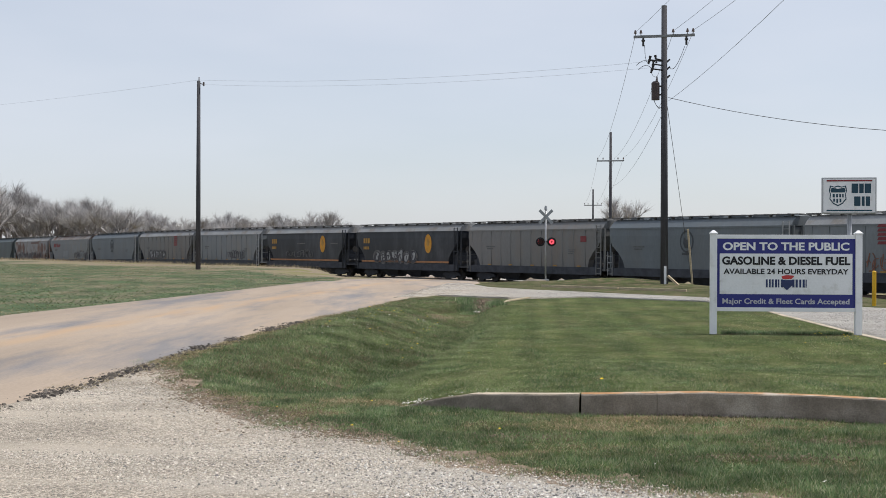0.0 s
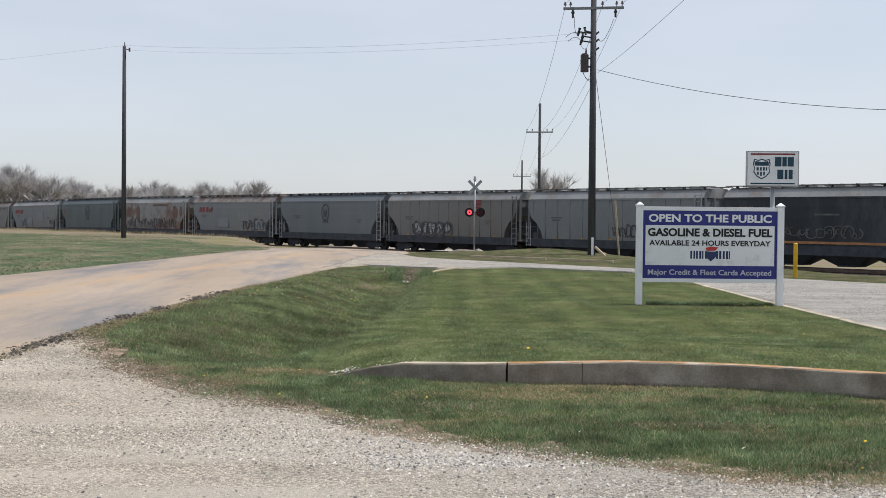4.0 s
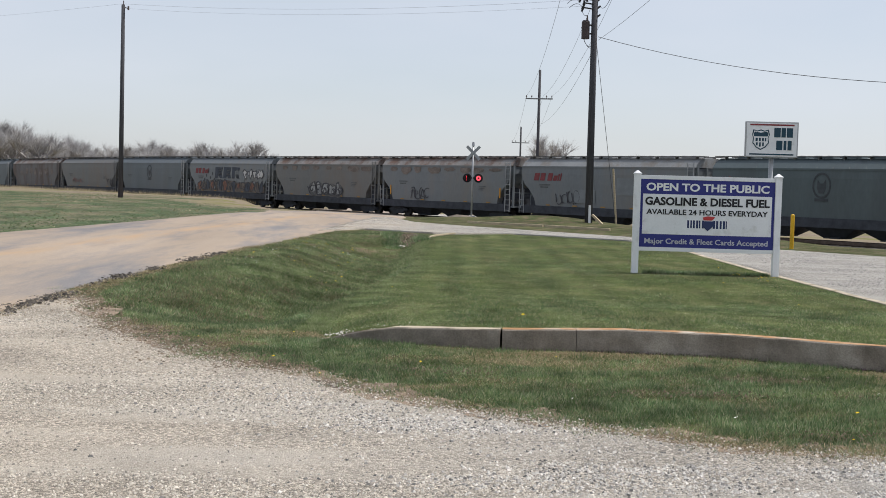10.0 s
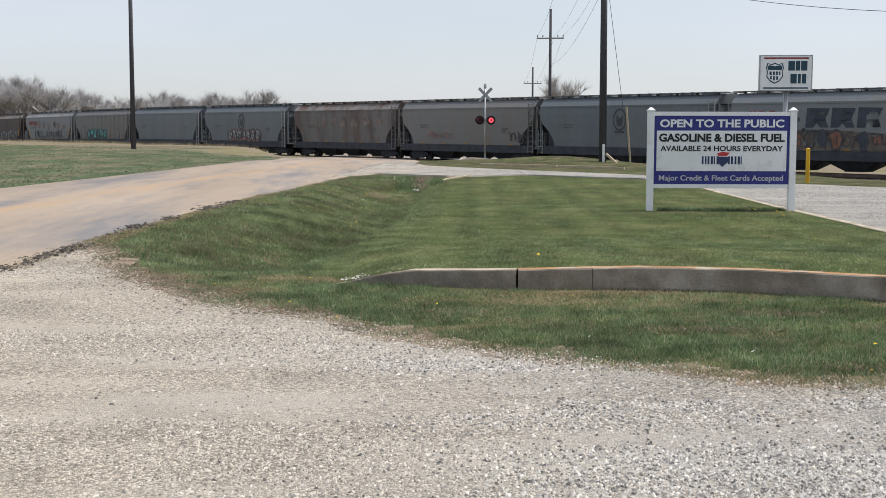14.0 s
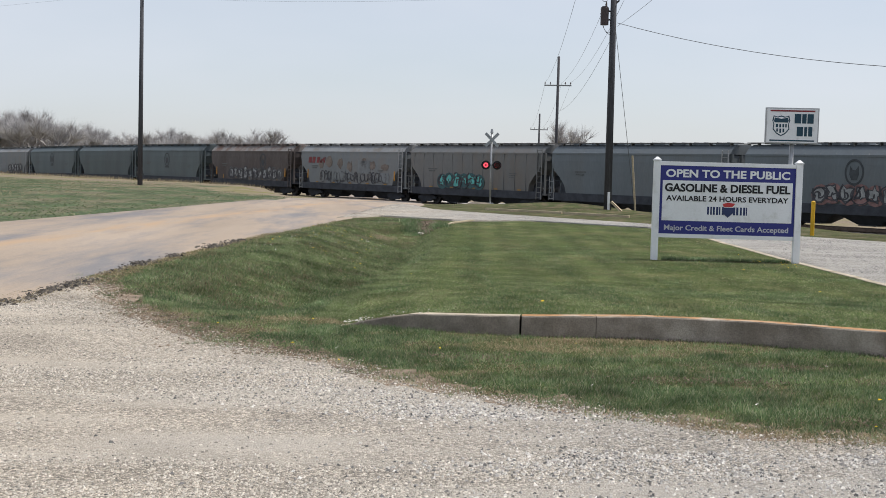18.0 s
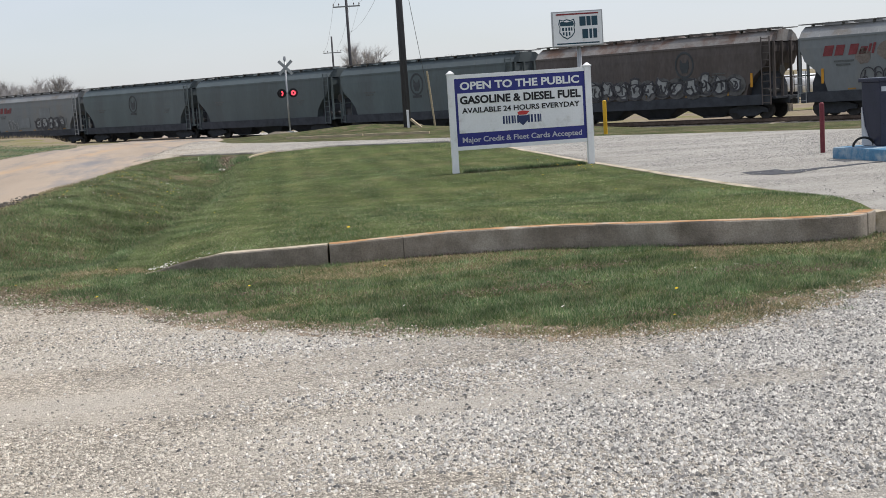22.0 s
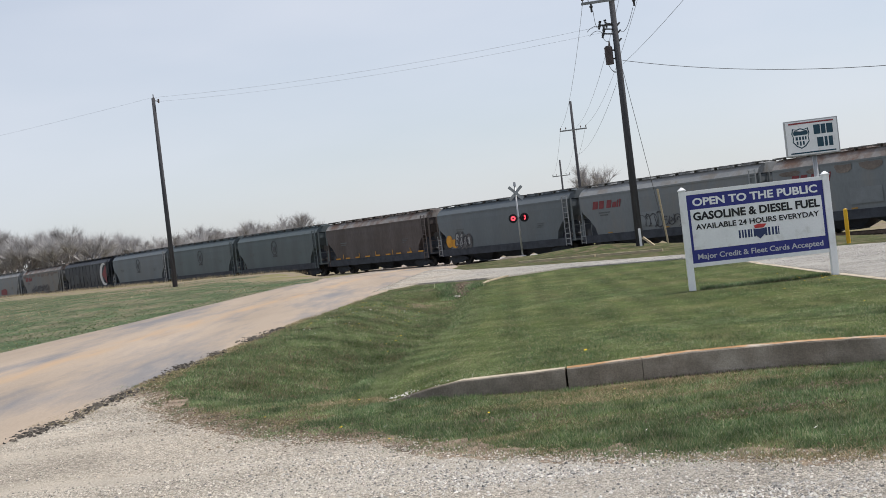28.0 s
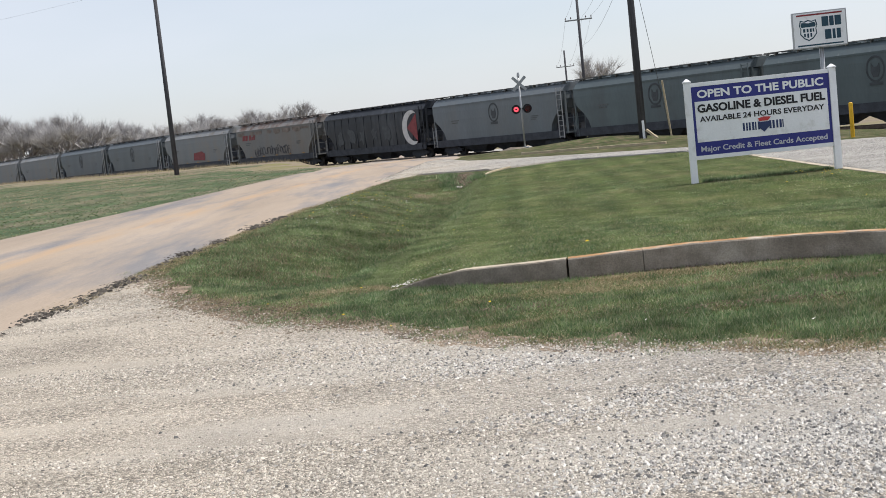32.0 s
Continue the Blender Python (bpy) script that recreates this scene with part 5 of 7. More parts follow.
def pole(name, x, y, z, h, r, label, lean=0.0):
    c = empty(name, pose(x, y, z, 0, lean, 0), label, "utility pole", "utility poles")
    bm = B()
    tube(bm, (0, 0, -0.5), (0, 0, h), r, r * 0.68, seg=16)
    part("shaft", bm, M["pole"], c, smooth=True)
    return c


MAIN = (10.42, 59.1)
MZ = -0.10
ARM_RZ = -12.0
ARM_C, ARM_S = math.cos(radians(ARM_RZ)), math.sin(radians(ARM_RZ))
main_pole = pole("utility_pole", *MAIN, MZ, 13.2, 0.19, "tall dark wooden utility pole with crossarm and transformer", -0.2)
crossarm(main_pole, 11.75, 1.42, ARM_RZ, M["arm"], (-1.34, -1.08, 0.42, 1.08, 1.34))
bm = B()
tube(bm, (-0.42, -0.05, 8.75), (-0.42, -0.05, 9.55), 0.19, seg=18)
tube(bm, (-0.42, -0.05, 9.55), (-0.42, -0.05, 9.62), 0.19, 0.12, seg=18)
tr_can = part("transformer", bm, M["transformer"], main_pole, "dark cylindrical transformer can", smooth=False)
bm = B()
tube(bm, (-0.36, -0.1, 9.6), (-0.36, -0.1, 9.85), 0.05, 0.03, seg=8)
part("bushing", bm, M["porcelain"], tr_can)
for z in (9.0, 9.4):
    bm = B()
    tube(bm, (-0.26, -0.05, z), (-0.08, 0, z), 0.04, seg=6)
    part("bracket", bm, M["darkmetal"], tr_can)
for dx, dz, tilt in ((-0.78, 10.62, 0.10), (-0.58, 10.42, 0.05), (-0.40, 10.66, -0.06), (-0.66, 10.20, 0.12)):
    bm = B()
    tube(bm, (-0.08, -0.08, dz - 0.05), (dx, -0.2, dz), 0.035, seg=6)
    bracket = part("fuse_bracket", bm, M["darkmetal"], main_pole)
    bm = B()
    for k in range(4):
        tube(bm, (dx + tilt * k * 0.25, -0.2, dz - 0.20 + 0.1 * k), (dx + tilt * (k + 1) * 0.25, -0.2, dz - 0.12 + 0.1 * k), 0.065 if k % 2 else 0.05, seg=8)
    part("fuse_cutout", bm, M["darkmetal"], bracket, "dark fuse cutout")
for z in (10.15, 10.5, 9.75):
    bm = B()
    tube(bm, (0.06, -0.05, z), (0.26, -0.05, z + 0.16), 0.055, 0.04, seg=7)
    part("arrester", bm, M["darkmetal"], main_pole, "dark surge arrester")
for x in (-1.0, 1.0):
    bm = B()
    tube(bm, (x * ARM_C, x * ARM_S - 0.14, 11.68), (x * ARM_C, x * ARM_S - 0.14, 11.30), 0.05, seg=8)
    tube(bm, (x * ARM_C, x * ARM_S - 0.14, 11.60), (x * ARM_C, x * ARM_S - 0.14, 11.52), 0.085, seg=8)
    part("hanging_cutout", bm, M["darkmetal"], main_pole, "dark cutout hanging below the crossarm")


def jumper(p0, p1, sag):
    cu = bpy.data.curves.new("jumper_wire", "CURVE")
    cu.dimensions, cu.bevel_depth, cu.bevel_resolution = "3D", 0.012, 0
    sp = cu.splines.new("POLY")
    sp.points.add(10)
    for i in range(11):
        t = i / 10
        q = Vector(p0).lerp(Vector(p1), t) - Vector((0.6 * sag * t * (1 - t), 0, 4 * sag * t * (1 - t)))
        sp.points[i].co = (*q, 1)
    cu.materials.append(M["wire"])
    ob = new("jumper_wire", cu)
    ob.parent = main_pole
    ob["label"] = "thin looped jumper wire"


jumper((-1.0 * ARM_C, -0.14 + ARM_S, 11.3), (-0.78, -0.2, 10.5), 0.25)
jumper((1.0 * ARM_C, -0.14 - ARM_S, 11.3), (0.24, -0.05, 10.3), 0.45)
jumper((-0.66, -0.2, 10.1), (-0.36, -0.1, 9.85), 0.12)
jumper((-0.62, -0.05, 9.3), (-0.02, -0.1, 8.35), 0.35)
jumper((-0.50, -0.05, 8.75), (-0.05, -0.1, 8.45), 0.18)
jumper((-1.35, -0.2, 10.35), (-0.70, -0.2, 10.5), -0.15)
jumper((-1.25, -0.2, 10.15), (-0.62, -0.2, 10.2), -0.18)
bm = B()
box(bm, -0.06, 0.05, -0.33, -0.23, -0.4, 0.92, bevel=0.02)
part("cable_guard", bm, M["white"], main_pole, "white cable guard at the foot")

left_pole = pole("utility_pole", -16.25, 83.2, 0.10, 12.6, 0.17, "slim dark wooden utility pole in the field")
bm = B()
tube(bm, (0, 0, 12.45), (0.34, -0.05, 12.35), 0.03, seg=6)
tube(bm, (0.34, -0.05, 12.25), (0.34, -0.05, 12.5), 0.06, seg=8)
tube(bm, (0.02, 0, 12.55), (0.02, 0, 12.85), 0.035, seg=6)
part("insulator_bracket", bm, M["porcelain"], left_pole)
far_poles = []
for px, py, hh, arm_z in ((15.81, 118.6, 12.71, 9.98), (21.5, 180.0, 10.25, 7.95)):
    fp = pole("utility_pole", px, py, -1.1, hh + 1.1, 0.17, "wooden utility pole with crossarm beyond the railway")
    crossarm(fp, arm_z + 1.1, 1.28, ARM_RZ, M["arm"], (-1.2, -0.7, 0.7, 1.2))
    far_poles.append(Vector((px, py, arm_z + 0.2)))


def wire(name, p0, p1, sag, r=0.009, n=14, label="thin grey overhead wire between poles"):
    cu = bpy.data.curves.new(name, "CURVE")
    cu.dimensions, cu.bevel_depth, cu.bevel_resolution = "3D", r, 0
    sp = cu.splines.new("POLY")
    sp.points.add(n)
    p0, p1 = Vector(p0), Vector(p1)
    for i in range(n + 1):
        t = i / n
        p = p0.lerp(p1, t) - Vector((0, 0, 4 * sag * t * (1 - t)))
        sp.points[i].co = (*p, 1)
    cu.materials.append(M["wire"])
    return tagged(new(name, cu), label, "wire", "overhead wires")


top = Vector((MAIN[0], MAIN[1], MZ))
ca, sa = math.cos(radians(ARM_RZ)), math.sin(radians(ARM_RZ))
far1, far2 = far_poles
for k, x in enumerate((-1.34, 0.42, 1.34)):
    a0 = top + Vector((x * ca + 0.14 * sa, x * sa - 0.14 * ca, 12.0))
    a1 = far1 + Vector((x * 0.9 * ca, x * 0.9 * sa, 0.1))
    wire("wire", a0, a1, 1.0)
    wire("wire", a1, far2 + Vector((x * 0.9 * ca, x * 0.9 * sa, 0.1)), 0.9)
    wire("wire", a0, (MAIN[0] - 1.0 + x, -6.0, 12.6), 1.0)
wire("wire", top + Vector((0.1, 0, 8.55)), far1 - Vector((0, 0, 2.6)), 0.9)
wire("wire", top + Vector((0.15, -0.1, 8.86)), (29.44, 34.1, 5.97), 1.456, 0.012, 24, label="thick black service drop wire")
wire("wire", top + Vector((0.15, -0.1, 8.7)), (6.8, -5.0, 9.6), 0.75)
wire("wire", top + Vector((-0.4, 0, 10.6)), (-16.25, 83.2, 12.75), 0.4, 0.004)
wire("wire", top + Vector((-0.4, 0, 10.3)), (-15.9, 83.2, 12.45), 0.4, 0.0035)
wire("guy_wire", top + Vector((0.1, 0.1, 8.7)), (12.75, 64.2, -0.3), 0.0, 0.012, label="steel guy wire of the utility pole")
wire("wire", (-16.25, 83.2, 12.75), (-71.0, 127.0, 14.0), 0.5, 0.004)
bm = B()
tube(bm, (0, 0, 0), (-0.28, -0.2, 2.85), 0.05, seg=8)
gm = finish("guy_marker", bm, M["timber"])
gm.location = (12.72, 64.0, -0.2)
tagged(gm, "pale leaning guy wire marker tube in the grass", "marker")


# ---------------- crossing signal ----------------
SIG = (6.83, 83.6)
signal = empty("crossing_signal", pose(*SIG, land(*SIG) - 0.02, 0, 0, 4), "grey steel railway crossing signal with crossbuck and twin red lights", "crossing signal")
SZ = -0.33 - land(*SIG)
bm = B()
tube(bm, (0, 0, -0.2), (0, 0, 4.65 + SZ), 0.06, seg=12)
part("mast", bm, M["galv"], signal, smooth=True)
bm = B()
box(bm, -0.22, 0.22, -0.22, 0.22, -0.2, 0.30, bevel=0.03)
part("base", bm, M["galv"], signal)
for sgn in (1, -1):
    bm = B()
    box(bm, -0.62, 0.62, -0.10 - 0.012 * sgn, -0.085 - 0.012 * sgn, -0.095, 0.095, m=Matrix.Translation((0, 0, 4.12 + SZ)) @ Matrix.Rotation(radians(45 * sgn), 4, "Y"))
    part("crossbuck_board", bm, M["shaded_white"], signal, "white crossbuck board, darkened for its shaded face")
bm = B()
tube(bm, (0, 0, 4.6 + SZ), (0, 0, 4.85 + SZ), 0.11, 0.07, seg=12)
part("bell", bm, M["galv"], signal)
bm = B()
box(bm, -0.36, 0.36, -0.05, 0.05, 2.42 + SZ, 2.50 + SZ)
part("light_arm", bm, M["darkmetal"], signal)
LAMPS = []
for x in (-0.38, 0.38):
    bm = B()
    tube(bm, (x, -0.17, 2.45 + SZ), (x, -0.13, 2.45 + SZ), 0.30, seg=22)
    hood = part("light_disc", bm, M["black"], signal, "black round light background")
    bm = B()
    tube(bm, (x, -0.34, 2.45 + SZ), (x, -0.15, 2.45 + SZ), 0.20, seg=18)
    bmesh.ops.delete(bm, geom=[f for f in bm.faces if f.normal.y < -0.9], context="FACES")
    part("hood", bm, M["black"], hood)
    me = bpy.data.meshes.new("lens")
    bm = B()
    for r, y, k in ((0.165, -0.012, 0), (0.06, -0.020, 1), (0.165, 0.012, 2)):
        n0 = len(bm.faces)
        tube(bm, (0, y, 0), (0, y * 0.2, 0), r, seg=18)
        bm.faces.ensure_lookup_table()
        for f in bm.faces[n0:]:
            f.material_index = k
    lens = part("lens", bm, [M["lens_on"], M["lens_core"], M["lens_off"]], signal, "red signal lens, lit face and dark back")
    lens.location = (x, -0.19, 2.45 + SZ)
    LAMPS.append(lens)


# ---------------- fuel island and bollards ----------------
def bollard(x, y, r, h, mt, label):
    bm = B()
    tube(bm, (0, 0, -0.2), (0, 0, h), r, seg=16)
    tube(bm, (0, 0, h), (0, 0, h + r * 0.4), r, r * 0.5, seg=16)
    ob = finish("bollard", bm, mt)
    ob.location = (x, y, land(x, y))
    return tagged(ob, label, "bollard")


bollard(12.54, 36.5, 0.06, 1.0, M["yellow_paint"], "yellow painted steel bollard at the gravel edge")
bollard(11.62, 21.5, 0.044, 0.93, M["red_paint"], "faded dark red bollard in the gravel")

island = empty("pump_island", pose(11.76, 18.2, land(11.76, 18.2), 0, 0, 5), "blue painted concrete fuel island on gravel", "pump island")
bm = B()
box(bm, -0.62, 0.62, -1.85, 1.85, -0.1, 0.21, bevel=0.04)
part("slab", bm, M["blue_paint"], island)
pump = empty("fuel_pump", pose(11.88, 19.55, land(11.76, 18.2) + 0.21, 0, 0, 5), "dark and grey fuel pump on a blue island", "fuel pump")
bm = B()
box(bm, -0.42, 0.42, -0.26, 0.26, 0, 1.08, bevel=0.02)
part("cabinet", bm, M["pump_dark"], pump)
bm = B()
prism(bm, [(0.26, 0.01), (-0.12, 0.01), (0.06, 0.12), (0.18, 0.34), (0.24, 0.66), (0.26, 0.66)], 0.424, 0.436)
bmesh.ops.rotate(bm, verts=bm.verts[:], cent=(0, 0, 0), matrix=Matrix.Rotation(radians(90), 3, "Z"))
part("side_panel", bm, M["pump_light"], pump, "pale grey slanted panel")
bm = B()
box(bm, -0.46, 0.46, -0.30, 0.30, 1.08, 1.15, bevel=0.02)
part("cap", bm, M["pump_dark"], pump)
bm = B()
box(bm, -0.40, -0.14, -0.268, -0.258, 0.92, 1.0)
part("display", bm, M["pump_light"], pump, "pale display strip")
cu = bpy.data.curves.new("hose", "CURVE")
cu.dimensions, cu.bevel_depth = "3D", 0.02
sp = cu.splines.new("POLY")
sp.points.add(12)
for i in range(13):
    t = math.pi * i / 12
    sp.points[i].co = (-0.62 - 0.20 * math.cos(t), -0.05, 0.02 + 0.14 * math.sin(t), 1)
cu.materials.append(M["rubber"])
hose = new("hose", cu)
hose.parent = pump
hose["label"] = "black looped fuel hose"
cabinet = empty("utility_box", pose(12.0, 36.9, land(12, 36.9)), "small grey utility box beside a yellow bollard", "utility box")
bm = B()
box(bm, -0.25, 0.25, -0.2, 0.2, -0.1, 0.6, bevel=0.02)
part("housing", bm, M["galv"], cabinet)


def storage_tank(x, y, z, rz):
    g = land(x, y)
    c = empty("storage_tank", pose(x, y, g, 0, 0, rz), "white horizontal storage tank on saddles beyond the railway", "tank")
    r, hz = 0.62, z - g
    bm = B()
    tube(bm, (-2.4, 0, hz), (2.4, 0, hz), r, seg=28)
    for sx in (-1, 1):
        for k in range(4):
            a0, a1 = radians(90 * k / 4), radians(90 * (k + 1) / 4)
            tube(bm, (sx * (2.4 + 0.4 * math.sin(a0)), 0, hz), (sx * (2.4 + 0.4 * math.sin(a1)), 0, hz), r * math.cos(a0), max(0.01, r * math.cos(a1)), seg=28)
    part("vessel", bm, M["white"], c, smooth=True)
    for x0 in (-1.5, 1.5):
        bm = B()
        box(bm, x0 - 0.12, x0 + 0.12, -0.5, 0.5, -0.2, hz - r * 0.75, bevel=0.02)
        part("saddle", bm, M["concrete"], c)
    bm = B()
    tube(bm, (0, 0, hz + r - 0.02), (0, 0, hz + r + 0.18), 0.2, seg=14)
    part("dome", bm, M["white"], c)


storage_tank(41.9, 80.0, 0.55, 8.0)
# dark patch; the streak to the island paints the service wire's shadow
stain = poly_grid("oil_stain", ragged([(8.62, 18.6), (8.56, 18.1), (8.75, 17.75), (9.2, 17.75), (9.7, 18.02), (10.4, 18.32), (11.05, 18.3), (11.05, 18.48), (10.4, 18.5), (9.6, 18.25), (9.25, 18.3), (9.3, 18.75), (8.9, 18.6), (8.62, 18.6)], 5, 0.12)[:-1], 0.3, land, M["stain"], 0.021)
tagged(stain, "dark stain on the gravel, its streak the painted shadow of a wire", "stain")


# ---------------- timbers ----------------
def timber(x0, y0, x1, y1, w, h, label, z0=None, z1=None):
    l = math.hypot(x1 - x0, y1 - y0)
    bm = B()
    box(bm, 0, l, -w / 2, w / 2, 0, h, bevel=0.012)
    ob = finish("timber", bm, M["timber"])
    za, zb = (land(x0, y0) if z0 is None else z0), (land(x1, y1) if z1 is None else z1)
    ob.matrix_world = Matrix.Translation((x0, y0, za - 0.02)) @ pose(0, 0, 0, 0, -math.degrees(math.atan2(zb - za, l)), math.degrees(math.atan2(y1 - y0, x1 - x0)))
    return tagged(ob, label, "timber", "timber edging")


timber(4.3, 54.5, 7.3, 52.3, 0.14, 0.12, "weathered timber edging in the grass")
timber(7.35, 52.25, 9.9, 51.0, 0.14, 0.12, "weathered timber edging in the grass")
timber(10.50, 58.75, 11.08, 58.4, 0.16, 0.10, "pale board leaning beside the pole", 0.36, -0.22)
timber(1.60, 36.4, 2.05, 38.4, 0.10, 0.05, "weathered timber along the culvert mouth", 0.0, 0.03)
timber(2.05, 38.4, 2.75, 40.1, 0.10, 0.05, "weathered timber along the culvert mouth", 0.03, 0.05)
culvert = empty("culvert", pose(0.75, 38.6, -0.32, 0, 0, 12), "corrugated culvert pipe under the gravel drive", "culvert")
bm = B()
tube(bm, (0, -0.6, 0), (0, 5.0, 0.05), 0.26, seg=16)
bmesh.ops.delete(bm, geom=[f for f in bm.faces if abs(f.normal.y) > 0.9], context="FACES")
part("pipe", bm, M["galv"], culvert)
soil = poly_grid("soil_patch", ragged([(0.85, 36.6), (1.1, 35.7), (1.45, 36.3), (1.6, 37.8), (1.7, 39.0), (1.15, 39.3), (0.75, 38.8), (0.85, 36.6)], 5, 0.2)[:-1], 0.2, lambda x, y: land(x, y) + 0.05 * noise.noise(Vector((x * 5, y * 3, 0))), M["dark_soil"], 0.012)
tagged(soil, "bare eroded brown soil at the culvert", "soil")
bm = B()
bmesh.ops.create_icosphere(bm, subdivisions=2, radius=0.075)
for v in bm.verts:
    v.co = Vector((v.co.x * 1.5, v.co.y, v.co.z * 0.6)) * (1 + 0.3 * noise.noise(v.co * 6))
rock = finish("rock", bm, M["stone"])
rock.location = (0.95, 35.9, land(0.95, 35.9) + 0.03)
tagged(rock, "pale limestone rock at the culvert mouth", "rock")


# ---------------- bare trees ----------------
def bare_tree(seed, h, spread, twigs):
    """A trunk with limbs, and a crown of fine bare twigs."""
    rng = random.Random(seed)
    trunk = B()
    tips = []

    def grow(p, d, ln, r, lvl):
        bend = Vector((rng.uniform(-1, 1), rng.uniform(-1, 1), rng.uniform(0, 0.6))) * ln * 0.10
        mid = p + d * ln * 0.5 + bend
        q = p + d * ln + Vector((0, 0, 0.06 * ln))
        tube(trunk, p, mid, r, r * 0.8, seg=5 if lvl < 2 else 3)
        tube(trunk, mid, q, r * 0.8, r * 0.6, seg=5 if lvl < 2 else 3)
        if lvl >= 2:
            tips.append((mid, q))
        if lvl >= 3:
            return
        for _ in range(4 if lvl else 5):
            nd = (d + Vector((rng.uniform(-1, 1), rng.uniform(-1, 1), rng.uniform(-0.15, 0.55))) * spread).normalized()
            grow(p.lerp(q, rng.uniform(0.45, 1.0)), nd, ln * rng.uniform(0.50, 0.74), max(0.017, r * 0.50), lvl + 1)

    grow(Vector((0, 0, -0.3)), Vector((rng.uniform(-0.1, 0.1), 0, 1)).normalized(), h * 0.27, h * 0.021, 0)
    verts, faces = [], []
    for _ in range(twigs):
        p, q = rng.choice(tips)
        o = p.lerp(q, rng.uniform(0.2, 1.0))
        d = ((q - p).normalized() * 1.1 + Vector((rng.uniform(-1, 1), rng.uniform(-1, 1), rng.uniform(-0.3, 0.9)))).normalized()
        ln = rng.uniform(0.05, 0.13) * h
        w = d.cross(Vector((rng.uniform(-1, 1), rng.uniform(-1, 1), rng.uniform(-1, 1)))).normalized() * 0.0013 * h
        n = len(verts)
        verts += [o - w, o + w, o + d * ln]
        faces.append((n, n + 1, n + 2))
    return trunk, verts, faces


def plant_trees():
    protos = []
    for i in range(6):
        t, vs, fs = bare_tree(40 + i, 10.0, (0.75, 0.62, 0.85, 0.55, 0.70, 0.6)[i], 2900)
        mt, mc = bpy.data.meshes.new("trunk"), bpy.data.meshes.new("crown")
        t.to_mesh(mt)
        t.free()
        mc.from_pydata(vs, [], fs)
        mt.materials.append(M["bark"]), mc.materials.append(M["twig"])
        top_z = max(v.co.z for v in mc.vertices)
        protos.append((mt, mc, top_z))
    rng = random.Random(5)
    count = [0]

    def tree(u, d, v):
        """A tree whose top stands at the slope v as seen from the eye."""
        mt, mc, top_z = protos[count[0] % 6]
        count[0] += 1
        k = (v * d + 1.6 + 1.5) / top_z
        c = empty("bare_tree", pose(u * d, d, -1.5, 0, 0, rng.uniform(0, 360)) @ Matrix.Diagonal((k * rng.uniform(0.9, 1.25), k, k, 1)), "leafless grey-brown tree on the far side of the railway", "tree",
                  "bare trees on the horizon")
        for nm, me in (("trunk", mt), ("crown", mc)):
            ob = new(nm, me)
            ob.parent = c

    line = [(-0.62, 0.075), (-0.42, 0.070), (-0.375, 0.062), (-0.353, 0.057), (-0.326, 0.049), (-0.308, 0.048), (-0.263, 0.038), (-0.218, 0.029), (-0.17, 0.026), (-0.09, 0.025), (-0.066, 0.014)]
    u = -0.60
    while u < -0.072:
        v = float(np.interp(u, [a_ for a_, _ in line], [b_ for _, b_ in line]))
        d = rng.uniform(250, 300)
        tree(u, d, v * rng.uniform(0.80, 1.10))
        if u < -0.2:
            tree(u + 0.004, d + 40, v * rng.uniform(0.6, 0.95))
        u += rng.uniform(0.005, 0.011)
    for u, v in ((-0.176, 0.032), (-0.168, 0.031), (-0.160, 0.027), (-0.135, 0.032), (-0.127, 0.031), (-0.100, 0.033), (-0.092, 0.032), (-0.076, 0.026), (0.1435, 0.047)):
        tree(u, 290, v)
    for u, v in ((0.195, 0.030), (0.205, 0.031), (0.215, 0.029)):
        tree(u, 420, v)


plant_trees()


# ---------------- loose cover: grass, stones, flowers ----------------
def loose(name, verts, faces, material, label, category):
    me = bpy.data.meshes.new(name)
    n, k = len(faces), faces.shape[1]
    me.vertices.add(len(verts))
    me.vertices.foreach_set("co", verts.astype(np.float32).ravel())
    me.loops.add(n * k)
    me.loops.foreach_set("vertex_index", faces.astype(np.int32).ravel())
    me.polygons.add(n)
    me.polygons.foreach_set("loop_start", np.arange(0, n * k, k, dtype=np.int32))
    me.update(calc_edges=True)
    me.shade_flat()
    me.materials.append(material)
    return tagged(new(name, me), label, category, kind="stuff")


